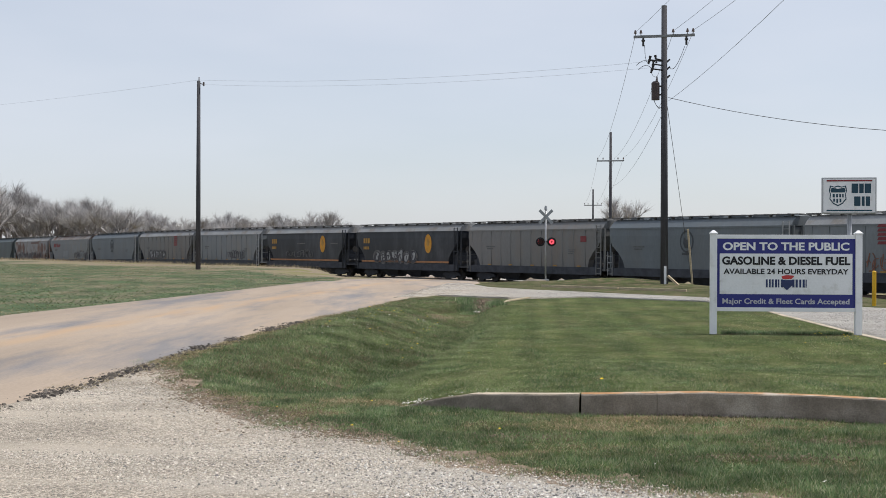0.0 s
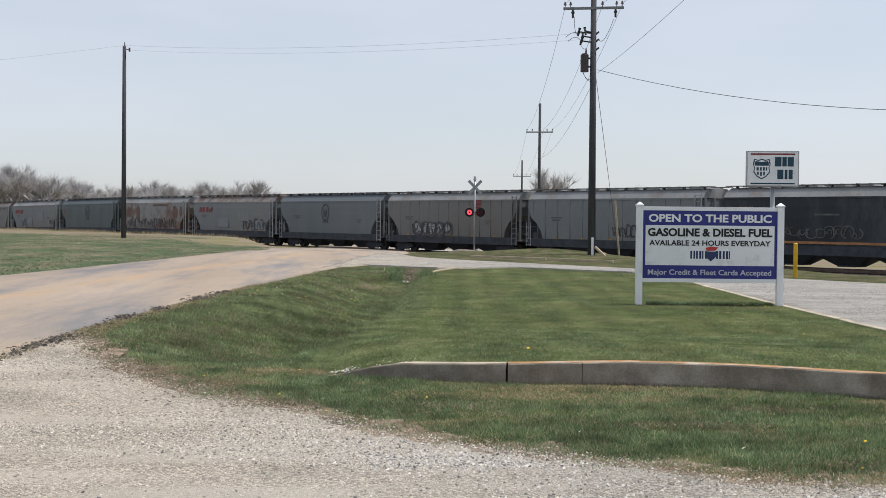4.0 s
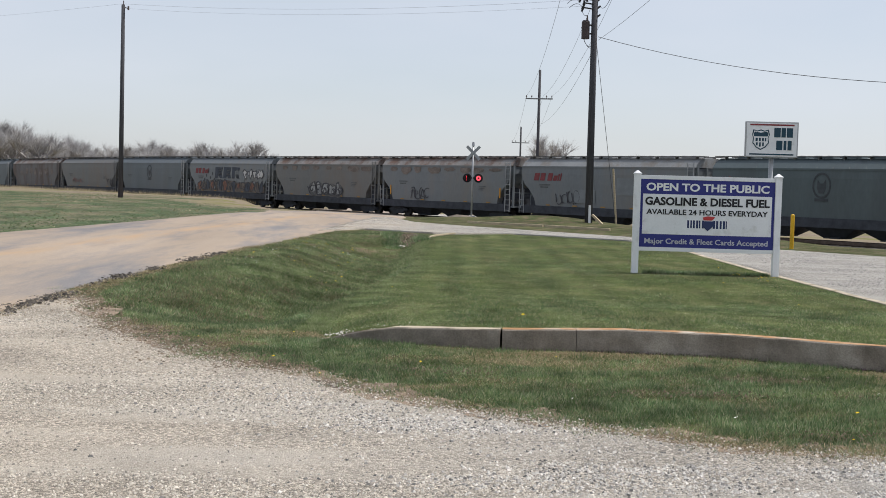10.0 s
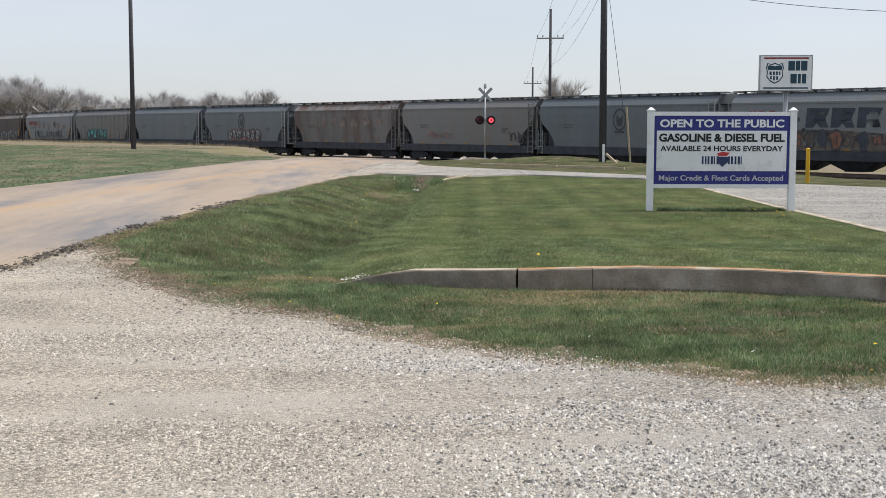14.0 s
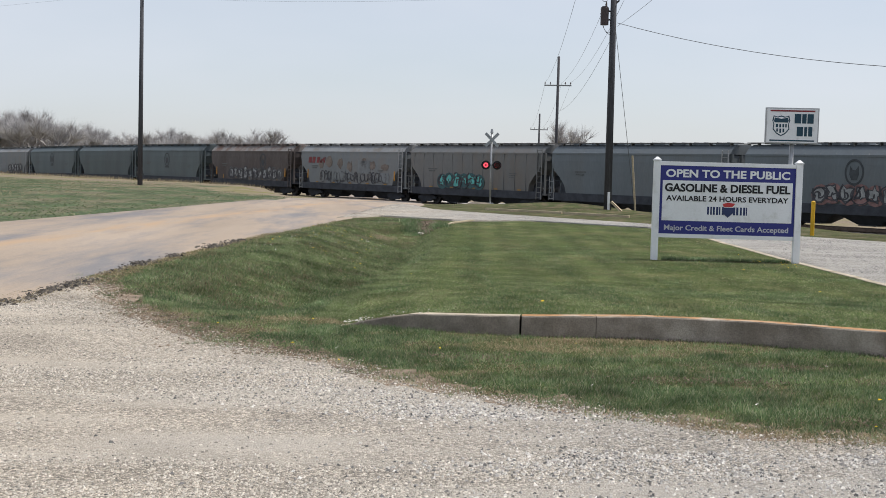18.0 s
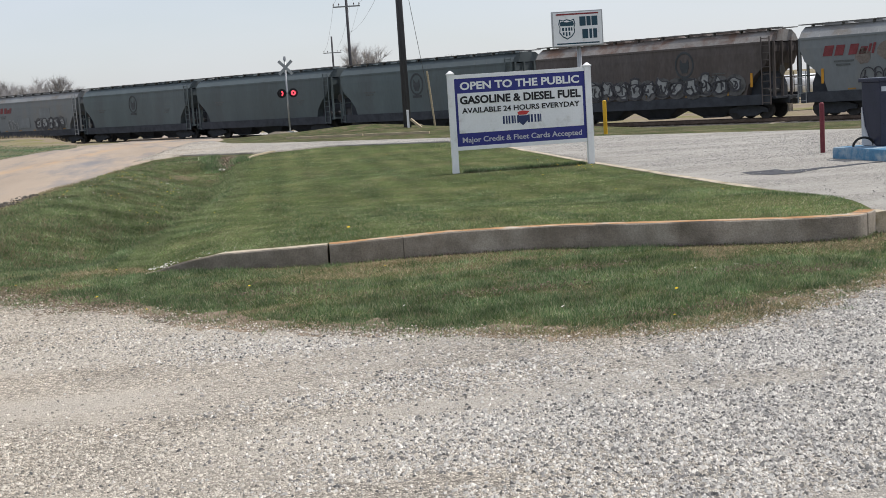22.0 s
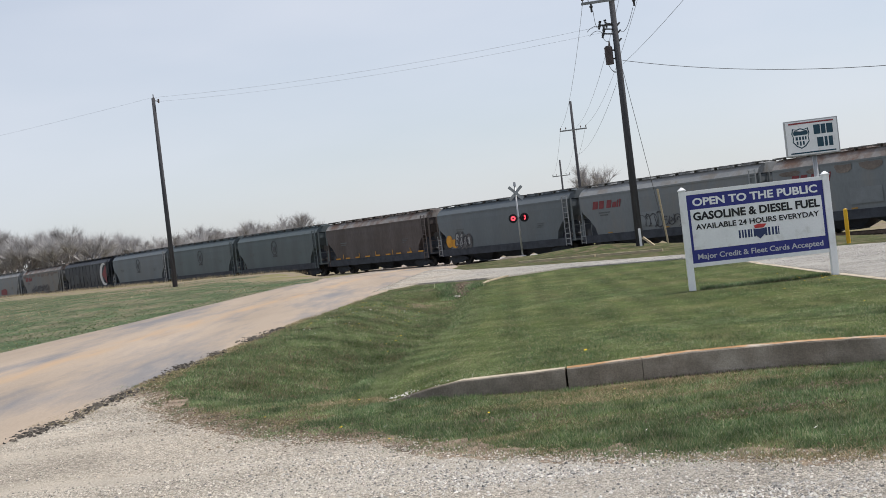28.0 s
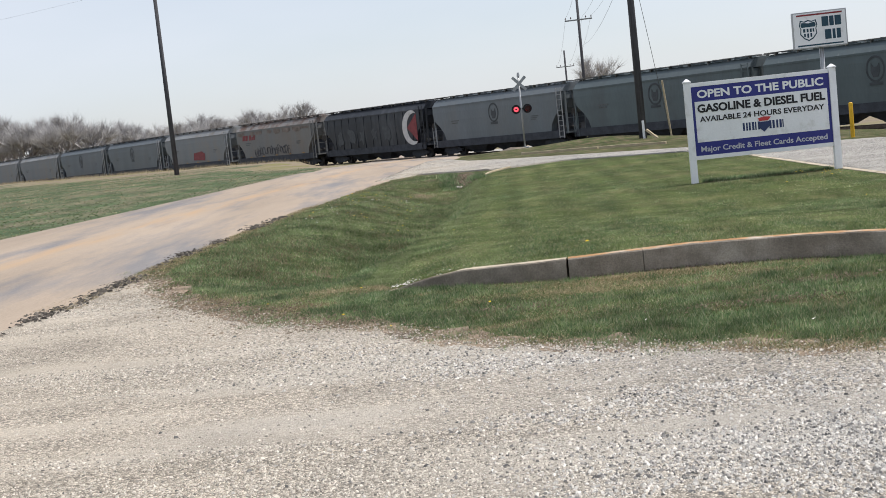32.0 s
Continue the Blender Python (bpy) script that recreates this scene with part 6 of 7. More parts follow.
def island_mat(name, cols, rough=0.85, thin=0.0, patch=0.0):
    """Each loose piece takes one of a range of colours."""
    m = bpy.data.materials.new(name)
    m.use_nodes = True
    nt = m.node_tree
    b = nt.nodes["Principled BSDF"]
    b.inputs["Roughness"].default_value, b.inputs["Specular IOR Level"].default_value = rough, 0.2
    g = nt.nodes.new("ShaderNodeNewGeometry")
    r = nt.nodes.new("ShaderNodeValToRGB")
    el = r.color_ramp.elements
    while len(el) < len(cols):
        el.new(0.5)
    for i, c in enumerate(cols):
        el[i].position = i / (len(cols) - 1)
        el[i].color = (*c, 1)
    nt.links.new(g.outputs["Random Per Island"], r.inputs["Fac"])
    col = r.outputs["Color"]
    if patch:     # broad mottling over many pieces
        tc = nt.nodes.new("ShaderNodeTexCoord")
        for k, amp in ((1.1, patch), (4.5, patch * 0.8)):
            nz, mr, sc = nt.nodes.new("ShaderNodeTexNoise"), nt.nodes.new("ShaderNodeMapRange"), nt.nodes.new("ShaderNodeVectorMath")
            nz.inputs["Scale"].default_value, nz.inputs["Detail"].default_value = k, 3.0
            mr.inputs["From Min"].default_value, mr.inputs["From Max"].default_value = 0.32, 0.68
            mr.inputs["To Min"].default_value, mr.inputs["To Max"].default_value = 1 - amp, 1 + amp
            sc.operation = "SCALE"
            nt.links.new(tc.outputs["Object"], nz.inputs["Vector"])
            nt.links.new(nz.outputs["Fac"], mr.inputs["Value"])
            nt.links.new(col, sc.inputs[0])
            nt.links.new(mr.outputs[0], sc.inputs["Scale"])
            col = sc.outputs[0]
    nt.links.new(col, b.inputs["Base Color"])
    if thin:     # light passes through leaves
        tl = nt.nodes.new("ShaderNodeBsdfTranslucent")
        mx = nt.nodes.new("ShaderNodeMixShader")
        mx.inputs[0].default_value = thin
        nt.links.new(col, tl.inputs["Color"])
        nt.links.new(b.outputs[0], mx.inputs[1])
        nt.links.new(tl.outputs[0], mx.inputs[2])
        nt.links.new(mx.outputs[0], nt.nodes["Material Output"].inputs["Surface"])
    return m


M["lush_blades"] = island_mat("lush_grass_blades", [(0.064, 0.112, 0.050), (0.108, 0.176, 0.078), (0.150, 0.222, 0.104), (0.21, 0.262, 0.14), (0.40, 0.39, 0.27)], thin=0.5, patch=0.42)
M["lawn_blades"] = island_mat("mown_grass_blades", [(0.078, 0.124, 0.044), (0.128, 0.190, 0.068), (0.176, 0.236, 0.096), (0.26, 0.29, 0.15), (0.50, 0.46, 0.33)], thin=0.5, patch=0.36)
M["field_lush"] = island_mat("lush_field_blades", [(0.085, 0.135, 0.065), (0.120, 0.172, 0.082), (0.155, 0.200, 0.10), (0.24, 0.25, 0.16)], thin=0.4, patch=0.3)
M["crumbs"] = island_mat("soil_crumbs", [(0.10, 0.075, 0.052), (0.19, 0.145, 0.105), (0.30, 0.24, 0.18)])
M["dark_stones"] = island_mat("dark_gravel_lumps", [(0.09, 0.088, 0.088), (0.16, 0.155, 0.15), (0.30, 0.28, 0.26)])
M["pale_blades"] = island_mat("pale_grass_blades", [(0.12, 0.175, 0.065), (0.18, 0.24, 0.10), (0.25, 0.295, 0.15), (0.38, 0.39, 0.24)], thin=0.5, patch=0.3)
M["field_blades"] = island_mat("field_blades", [(0.150, 0.168, 0.088), (0.185, 0.195, 0.105), (0.23, 0.225, 0.13), (0.30, 0.275, 0.18)], thin=0.4, patch=0.3)
M["straw"] = island_mat("dry_straw", [(0.19, 0.145, 0.085), (0.34, 0.27, 0.165), (0.50, 0.42, 0.27), (0.17, 0.165, 0.075)], thin=0.3)
M["stones"] = island_mat("gravel_stones", [(0.12, 0.118, 0.116), (0.34, 0.325, 0.305), (0.53, 0.505, 0.47), (0.63, 0.60, 0.555), (0.78, 0.745, 0.69)])
M["tall_straw"] = island_mat("tall_dry_straw", [(0.24, 0.19, 0.11), (0.40, 0.32, 0.21), (0.50, 0.42, 0.29), (0.20, 0.20, 0.09)], thin=0.3)
M["brown_straw"] = island_mat("withered_straw", [(0.10, 0.08, 0.05), (0.19, 0.145, 0.095), (0.27, 0.21, 0.14), (0.11, 0.12, 0.05)], thin=0.3)
M["warm_stones"] = island_mat("dusty_gravel_stones", [(0.18, 0.168, 0.15), (0.38, 0.35, 0.30), (0.52, 0.475, 0.41), (0.61, 0.56, 0.485), (0.75, 0.695, 0.615)])
M["lot_stones"] = island_mat("lot_gravel_stones", [(0.16, 0.157, 0.155), (0.30, 0.29, 0.28), (0.42, 0.405, 0.385), (0.56, 0.535, 0.50)])
M["weed"] = island_mat("purple_weed", [(0.06, 0.095, 0.035), (0.11, 0.13, 0.06), (0.19, 0.11, 0.14), (0.09, 0.12, 0.045)])
M["pale_bits"] = island_mat("pale_pebbles", [(0.55, 0.53, 0.48), (0.75, 0.73, 0.68)])
M["chunks"] = island_mat("asphalt_chunks", [(0.035, 0.032, 0.03), (0.08, 0.07, 0.06), (0.16, 0.14, 0.12)])
M["dandelion"] = island_mat("dandelion_heads", [(0.75, 0.50, 0.02), (0.80, 0.60, 0.05)])
rg = np.random.default_rng(11)


def lattice(x, y, seed):
    """Smooth value noise from -1 to 1 for whole arrays."""
    x0, y0 = np.floor(x), np.floor(y)
    fx, fy = x - x0, y - y0
    fx, fy = fx * fx * (3 - 2 * fx), fy * fy * (3 - 2 * fy)

    def corner(i, j):
        v = np.sin((x0 + i) * 127.1 + (y0 + j) * 311.7 + seed * 74.7) * 43758.5453
        return (v - np.floor(v)) * 2 - 1
    return (corner(0, 0) * (1 - fx) + corner(1, 0) * fx) * (1 - fy) + (corner(0, 1) * (1 - fx) + corner(1, 1) * fx) * fy


def mottle(x, y, sx, sy, seed=0):
    """Three octaves of noise with its own scale along x and y."""
    return (lattice(x * sx, y * sy, seed) + 0.6 * lattice(x * sx * 2.3, y * sy * 2.3, seed + 1) + 0.4 * lattice(x * sx * 5.1, y * sy * 5.1, seed + 2)) / 1.4


def height_map(fun, x0, x1, y0, y1, step):
    """Heights sampled once on a grid, then read for whole arrays."""
    nx, ny = int((x1 - x0) / step) + 2, int((y1 - y0) / step) + 2
    g = np.array([[fun(x0 + i * step, y0 + j * step) for i in range(nx)] for j in range(ny)])

    def read(x, y):
        u, v = np.clip((x - x0) / step, 0, nx - 1.001), np.clip((y - y0) / step, 0, ny - 1.001)
        i, j = u.astype(int), v.astype(int)
        a_, b_ = u - i, v - j
        return (g[j, i] * (1 - a_) + g[j, i + 1] * a_) * (1 - b_) + (g[j + 1, i] * (1 - a_) + g[j + 1, i + 1] * a_) * b_
    return read


ground_z = height_map(land, -14.0, 18.0, 4.0, 44.0, 0.2)
field_z = height_map(land, -100.0, 10.0, 26.0, 240.0, 1.0)
lawn_top = height_map(lambda x, y: max(land(x, y), lawn_z(x, y)) if inside(LAWN, x, y) else land(x, y), -2.0, 9.0, 10.0, 42.0, 0.14)


def within(poly, x, y):
    ok = np.zeros(len(x), bool)
    j = len(poly) - 1
    for i in range(len(poly)):
        (xi, yi), (xj, yj) = poly[i], poly[j]
        if yi != yj:
            ok ^= ((yi > y) != (yj > y)) & (x < (xj - xi) * (y - yi) / (yj - yi) + xi)
        j = i
    return ok


def scatter(poly, n, keep=None):
    xs, ys = [p[0] for p in poly], [p[1] for p in poly]
    got, total = [], 0
    for _ in range(60):
        x, y = rg.uniform(min(xs), max(xs), n), rg.uniform(min(ys), max(ys), n)
        ok = within(poly, x, y)
        x, y = x[ok], y[ok]
        if keep is not None:
            ok = keep(x, y)
            x, y = x[ok], y[ok]
        got.append(np.column_stack((x, y)))
        total += len(x)
        if total >= n:
            break
    return np.vstack(got)[:n]


def chance(p):
    return rg.random(len(p)) < p


def blades(name, pts, zfun, h0, h1, w, material, label, lean=0.6, tall=None):
    n = len(pts)
    z = zfun(pts[:, 0], pts[:, 1])
    a_ = rg.uniform(0, 2 * np.pi, n)
    h = rg.uniform(h0, h1, n)
    if tall is not None:
        h = h * tall
    base = np.column_stack((pts, z - 0.008))
    side = np.column_stack((np.cos(a_), np.sin(a_), np.zeros(n))) * (w * rg.uniform(0.6, 1.4, n))[:, None]
    b_ = rg.uniform(0, 2 * np.pi, n)
    ln = lean * rg.uniform(0.2, 1, n)
    tip = base + np.column_stack((np.cos(b_) * h * ln, np.sin(b_) * h * ln, h))
    v = np.stack((base - side, base + side, tip), 1).reshape(-1, 3)
    return loose(name, v, np.arange(3 * n).reshape(-1, 3), material, label, "grass")


def pebbles(name, pts, zfun, r0, r1, material, label, flat=0.7, skew=1.8, category="gravel"):
    """Angular stones: a five-sided foot below a short ridge."""
    n = len(pts)
    z = zfun(pts[:, 0], pts[:, 1])
    r = r0 * (r1 / r0) ** (rg.random(n) ** skew)
    t = np.arange(5) * 2 * np.pi / 5 + rg.uniform(-0.35, 0.35, (n, 5))
    k = rg.uniform(0.6, 1.3, (n, 5))
    foot = np.stack((np.cos(t) * k, np.sin(t) * k * 0.8, rg.uniform(-0.25, 0.35, (n, 5))), 2)
    ridge = np.stack((rg.uniform(0.1, 0.6, (n, 2)) * np.array([1.0, -1.0]), rg.uniform(-0.4, 0.4, (n, 2)), rg.uniform(0.75, 1.2, (n, 2))), 2)
    v = np.concatenate((foot, ridge), 1) * r[:, None, None]
    v[:, :, 2] *= flat
    a_ = rg.uniform(0, 2 * np.pi, n)
    c_, s_ = np.cos(a_)[:, None], np.sin(a_)[:, None]
    x, y = v[:, :, 0] * c_ - v[:, :, 1] * s_, v[:, :, 0] * s_ + v[:, :, 1] * c_
    v = np.stack((x + pts[:, :1], y + pts[:, 1:], v[:, :, 2] + z[:, None]), 2).reshape(-1, 3)
    tri = np.array([(0, 1, 5), (4, 0, 5), (1, 6, 5), (1, 2, 6), (2, 3, 6), (3, 4, 6), (4, 5, 6)])
    return loose(name, v, (tri[None] + 7 * np.arange(n)[:, None, None]).reshape(-1, 3), material, label, category)


def level(h):
    return lambda x, y: np.full(len(x), h)


VERGE = GRASS_EDGE[1:-1] + [(6.5, 10.6)] + KERB[::-1] + LAWN_LEFT[::-1] + [(0.2, 41.5), (-1.3, 39.5), (-2.3, 32.5), (-3.14, 25.0), (-3.6, 19.4)]
edge_line = np.array(smooth_line(GRASS_EDGE, 30))


def edge_gap(x, y):
    """Distance to the gravel's edge."""
    d = np.full(len(x), 9.0)
    for k in range(0, len(edge_line), 6):
        d = np.minimum(d, np.hypot(x - edge_line[k, 0], y - edge_line[k, 1]))
    return d


def lush(x, y):
    """Where the grass stands dense: bands and clumps, thin at the gravel."""
    return mottle(x, y, 0.55, 1.15, 3) + 0.22 - 0.6 * np.clip(1 - edge_gap(x, y) / 0.45, 0, 1) + 0.55 * mottle(x, y, 2.4, 3.2, 9)


def sod(x, y):
    """Where sod still covers the soil: it ends in ragged tongues before the gravel."""
    wide = 0.14 + 0.22 * np.clip((0.6 - x) / 2.0, 0, 1)
    return np.clip((edge_gap(x, y) - wide - 0.24 * mottle(x, y, 1.3, 1.9, 45) - 0.10 * mottle(x, y, 5.0, 5.0, 47)) / 0.10, 0.02, 1)


# bed of the verge: short, olive, thin where the ground shows
vp = scatter(VERGE, 85000, lambda x, y: (y < 15.5) & chance(sod(x, y) * (0.2 + 0.8 * np.clip(lush(x, y) * 1.3 + 0.55, 0, 1))))
blades("grass_blades", vp, ground_z, 0.010, 0.030, 0.0046, M["lawn_blades"], "short olive grass in front of the kerb", 1.7)
vp = scatter(VERGE, 62000, lambda x, y: (y < 15.5) & chance(sod(x, y) * np.clip(lush(x, y) * 1.6 + 0.12, 0, 1)))
blades("grass_clumps", vp, ground_z, 0.016, 0.052, 0.0046, M["lush_blades"], "dense dark green grass clumps before the kerb", 1.0, 0.6 + 0.7 * np.clip(lush(vp[:, 0], vp[:, 1]), 0, 1))
vp = scatter(VERGE, 20000, lambda x, y: (y < 15.5) & chance(sod(x, y) * np.clip(0.25 + mottle(x, y, 0.8, 1.6, 21), 0.02, 1)))
blades("grass_tips", vp, ground_z, 0.025, 0.055, 0.0052, M["pale_blades"], "pale sunlit grass tips in the verge", 0.9)
vp = scatter(VERGE, 34000, lambda x, y: (y < 15.5) & chance(np.clip(0.10 - lush(x, y) * 1.4 + 1.1 * np.clip(mottle(x, y, 0.7, 1.7, 49), 0, 1), 0, 1)))
blades("straw", vp, ground_z, 0.008, 0.034, 0.0045, M["straw"], "dead flattened grass in the verge", 3.2)
for px, py, rx, ry in ((4.94, 9.11, 0.22, 0.10), (4.39, 9.51, 0.26, 0.08), (3.5, 8.05, 0.55, 0.10), (2.6, 9.6, 0.4, 0.10), (3.3, 10.4, 0.35, 0.10), (0.7, 10.6, 0.3, 0.12), (-1.55, 12.2, 0.25, 0.2)):
    dp = np.column_stack((rg.normal(px, rx, 900), rg.normal(py, ry, 900)))
    blades("straw", dp, ground_z, 0.010, 0.034, 0.0055, M["brown_straw"], "dead brown patch in the verge", 2.6)
    pebbles("soil_crumbs", dp[:260], lambda x, y: ground_z(x, y) + 0.016, 0.005, 0.014, M["crumbs"], "bare soil crumbs in a dead patch", 0.8, category="soil")
# ditch and its banks: longer unmown grass; darker blades also paint the slope's shade
vp = scatter(VERGE, 52000, lambda x, y: (y > 13.4) & chance(sod(x, y) * np.clip((16.0 / y) ** 1.3, 0, 1) * np.clip(0.55 + 0.6 * mottle(x, y, 0.8, 0.7, 5), 0.1, 1)))
blades("grass_clumps", vp, ground_z, 0.020, 0.062, 0.0066, M["lush_blades"], "longer dark green grass in the ditch", 1.1)
vp = scatter(VERGE, 52000, lambda x, y: (y > 13.4) & chance(sod(x, y) * np.clip((16.0 / y) ** 1.3, 0, 1) * np.clip(0.2 + 1.2 * mottle(x, y, 0.6, 0.45, 31), 0.02, 1)))
blades("grass_blades", vp, ground_z, 0.02, 0.055, 0.006, M["lawn_blades"], "mixed olive grass on the ditch bank", 1.4)
vp = scatter(VERGE, 10000, lambda x, y: (y > 13.4) & chance(np.clip(mottle(x, y, 0.9, 0.5, 13) * 2 - 0.55, 0, 1)))
blades("straw", vp, ground_z, 0.015, 0.05, 0.007, M["brown_straw"], "withered brown patches on the ditch bank", 2.0)
# pale blades offset the steep bank's shade with lighter colour
vp = scatter(VERGE, 24000, lambda x, y: (y > 13.4) & chance(sod(x, y) * np.clip((16.0 / y) ** 1.0, 0, 1) * np.clip(0.5 + 0.8 * mottle(x, y, 0.5, 0.3, 33), 0.1, 1)))
blades("grass_tips", vp, ground_z, 0.02, 0.055, 0.0075, M["pale_blades"], "pale grass mixed in to brighten the ditch bank", 1.7)
wd = np.column_stack((rg.normal(-2.75, 0.40, 5000), rg.normal(18.6, 1.4, 5000)))
blades("straw", wd, ground_z, 0.012, 0.045, 0.006, M["brown_straw"], "brown withered grass near the road", 2.2)
# lawn, with stripes where the mower laid the grass over
def stripe(x, y):
    return 0.5 + 0.5 * np.sin(2 * np.pi * (x - 0.03 * y) / 1.35 + 0.9 * lattice(x * 0.5, y * 0.25, 7))


vp = scatter(LAWN, 165000, lambda x, y: chance(np.minimum(1.0, (13.0 / y) ** 2)))
blades("grass_blades", vp, lawn_top, 0.010, 0.030, 0.0045, M["lawn_blades"], "short mown grass of the lawn", 1.5)
vp = scatter(LAWN, 40000, lambda x, y: chance(np.minimum(1.0, (13.0 / y) ** 1.4) * np.clip(mottle(x, y, 0.8, 0.55, 17) * 1.4 + 0.5 - 0.8 * stripe(x, y), 0, 1)))
blades("grass_clumps", vp, lawn_top, 0.018, 0.045, 0.005, M["lush_blades"], "darker clumps of grass in the lawn", 1.2)
vp = scatter(LAWN, 45000, lambda x, y: chance(np.minimum(1.0, (13.0 / y) ** 1.3) * np.clip(mottle(x, y, 0.45, 0.9, 23) * 1.3 - 0.35 + 0.9 * stripe(x, y), 0, 1)))
blades("grass_tips", vp, lawn_top, 0.012, 0.034, 0.0045, M["pale_blades"], "paler dry-tipped swaths in the lawn", 1.8)
vp = scatter(LAWN, 9000, lambda x, y: chance(np.clip(mottle(x, y, 0.5, 0.8, 29) * 2.0 - 0.5, 0, 1)))
blades("straw", vp, lawn_top, 0.006, 0.022, 0.005, M["straw"], "thin dry patches in the lawn", 2.4)
# bright swath where the mower turned along the ditch's edge
sw = np.array(smooth_line(LAWN_LEFT[::-1], 60))
sw = sw[(len(sw) * 0.8 * rg.random(17000) ** 1.4).astype(int)] + np.column_stack((0.14 + rg.normal(0, 0.15, 17000), rg.normal(0, 0.2, 17000)))
blades("grass_tips", sw, lawn_top, 0.015, 0.045, 0.0052, M["pale_blades"], "pale mown grass along the ditch's edge", 1.5)
# bare and matted margin at the gravel
mg = edge_line[rg.integers(0, len(edge_line), 30000)] + np.column_stack((rg.normal(0.05, 0.14, 30000), 0.07 + rg.normal(0.02, 0.16, 30000)))
mg = mg[mottle(mg[:, 0], mg[:, 1], 1.6, 2.4, 41) > rg.uniform(-0.6, 0.5, len(mg))]
blades("straw", mg, lambda x, y: ground_z(x, y) + 0.018, 0.003, 0.014, 0.0050, M["straw"], "flattened straw at the gravel's edge", 4.0)
rs = edge_line[edge_line[:, 0] > 1.5]
rs = rs[rg.integers(0, len(rs), 15000)] + np.column_stack((rg.normal(0.0, 0.10, 15000), 0.12 + rg.normal(0, 0.10, 15000)))
rs = rs[mottle(rs[:, 0], rs[:, 1], 1.1, 1.1, 43) > rg.uniform(-0.7, 0.4, len(rs))]
blades("straw", rs, lambda x, y: ground_z(x, y) + 0.016, 0.010, 0.030, 0.0060, M["straw"], "bleached straw along the gravel", 2.6)
cr = edge_line[rg.integers(0, len(edge_line), 9500)] + np.column_stack((0.06 + rg.normal(0, 0.16, 9500), 0.08 + rg.normal(0.02, 0.15, 9500)))
pebbles("soil_crumbs", cr, lambda x, y: ground_z(x, y) + 0.014, 0.003, 0.010, M["crumbs"], "brown soil crumbs along the gravel's edge", 0.8, category="soil")
tuft_c = edge_line[rg.integers(0, len(edge_line), 420)] + np.column_stack((0.04 + rg.normal(0, 0.14, 420), 0.10 + rg.normal(0.06, 0.15, 420)))
tuft = np.repeat(tuft_c, 60, axis=0) + rg.normal(0, 0.05, (len(tuft_c) * 60, 2)) * np.repeat(rg.uniform(0.5, 1.7, (len(tuft_c), 1)), 60, axis=0)
blades("grass_tufts", tuft, ground_z, 0.015, 0.055, 0.0042, M["lush_blades"], "loose green tufts at the gravel's edge", 1.3)
tc = scatter(VERGE, 190, lambda x, y: (y < 15.5) & (lush(x, y) > 0.0))
tuft = np.repeat(tc, 50, axis=0) + rg.normal(0, 0.045, (len(tc) * 50, 2))
blades("grass_tufts", tuft, ground_z, 0.025, 0.068, 0.0040, M["lush_blades"], "taller tufts of green grass in the verge", 0.9)
road_edge = 14.0 + 24.0 * rg.random(9000) ** 1.6
rb = np.column_stack((np.interp(road_edge, [p[1] for p in ROAD], [p[0] for p in ROAD]) + 3.5 + np.abs(rg.normal(0, 0.24, 9000)), road_edge))
blades("straw", rb, lambda x, y: ground_z(x, y) + 0.02, 0.006, 0.03, 0.006, M["straw"], "dry matted grass beside the road", 3.0)
# worn bare patch before the kerb's joint
wp = np.column_stack((rg.normal(1.75, 0.45, 6000), rg.normal(11.82, 0.08, 6000)))
wp = wp[wp[:, 1] < np.interp(wp[:, 0], [p[0] for p in KERB], [p[1] for p in KERB]) - 0.02]
blades("straw", wp, ground_z, 0.012, 0.03, 0.007, M["straw"], "worn straw-coloured patch before the kerb", 3.5)
lt = scatter(VERGE, 18, lambda x, y: y < 13)
blades("straw_litter", lt, lambda x, y: ground_z(x, y) + 0.04, 0.004, 0.01, 0.006, M["pale_bits"], "pale broken stalks lying in the grass", 14.0)
# weeds along the kerb's foot
kl = np.array([p for p in smooth_line(KERB, 30) if p[0] > 0.2])
kw = kl[rg.integers(0, len(kl), 5200)] + np.column_stack((rg.normal(0, 0.05, 5200), -np.abs(rg.normal(0.03, 0.03, 5200))))
kw = kw[lattice(kw[:, 0] * 2.6, kw[:, 1] * 0, 5) > rg.uniform(-0.6, 0.8, len(kw))]
blades("kerb_weeds", kw, ground_z, 0.012, 0.05, 0.006, M["weed"], "small purple-tipped weeds at the kerb's foot", 1.0)
kq = -0.42 + np.abs(rg.normal(0, 0.42, 110))
kt = np.column_stack((kq, 12.74 - 0.42 * np.clip(kq + 0.3, 0, 2) + 0.25 * np.clip(kq + 0.3, -2, 0) + 0.06 + rg.normal(0, 0.035, 110)))
pebbles("pale_pebbles", kt, lambda x, y: lawn_top(x, y) + 0.03, 0.006, 0.015, M["pale_bits"], "pale pebbles scattered at the kerb's tip")
margin = ragged(GRASS_EDGE, 26, 0.10)
bm = B()
prev = None
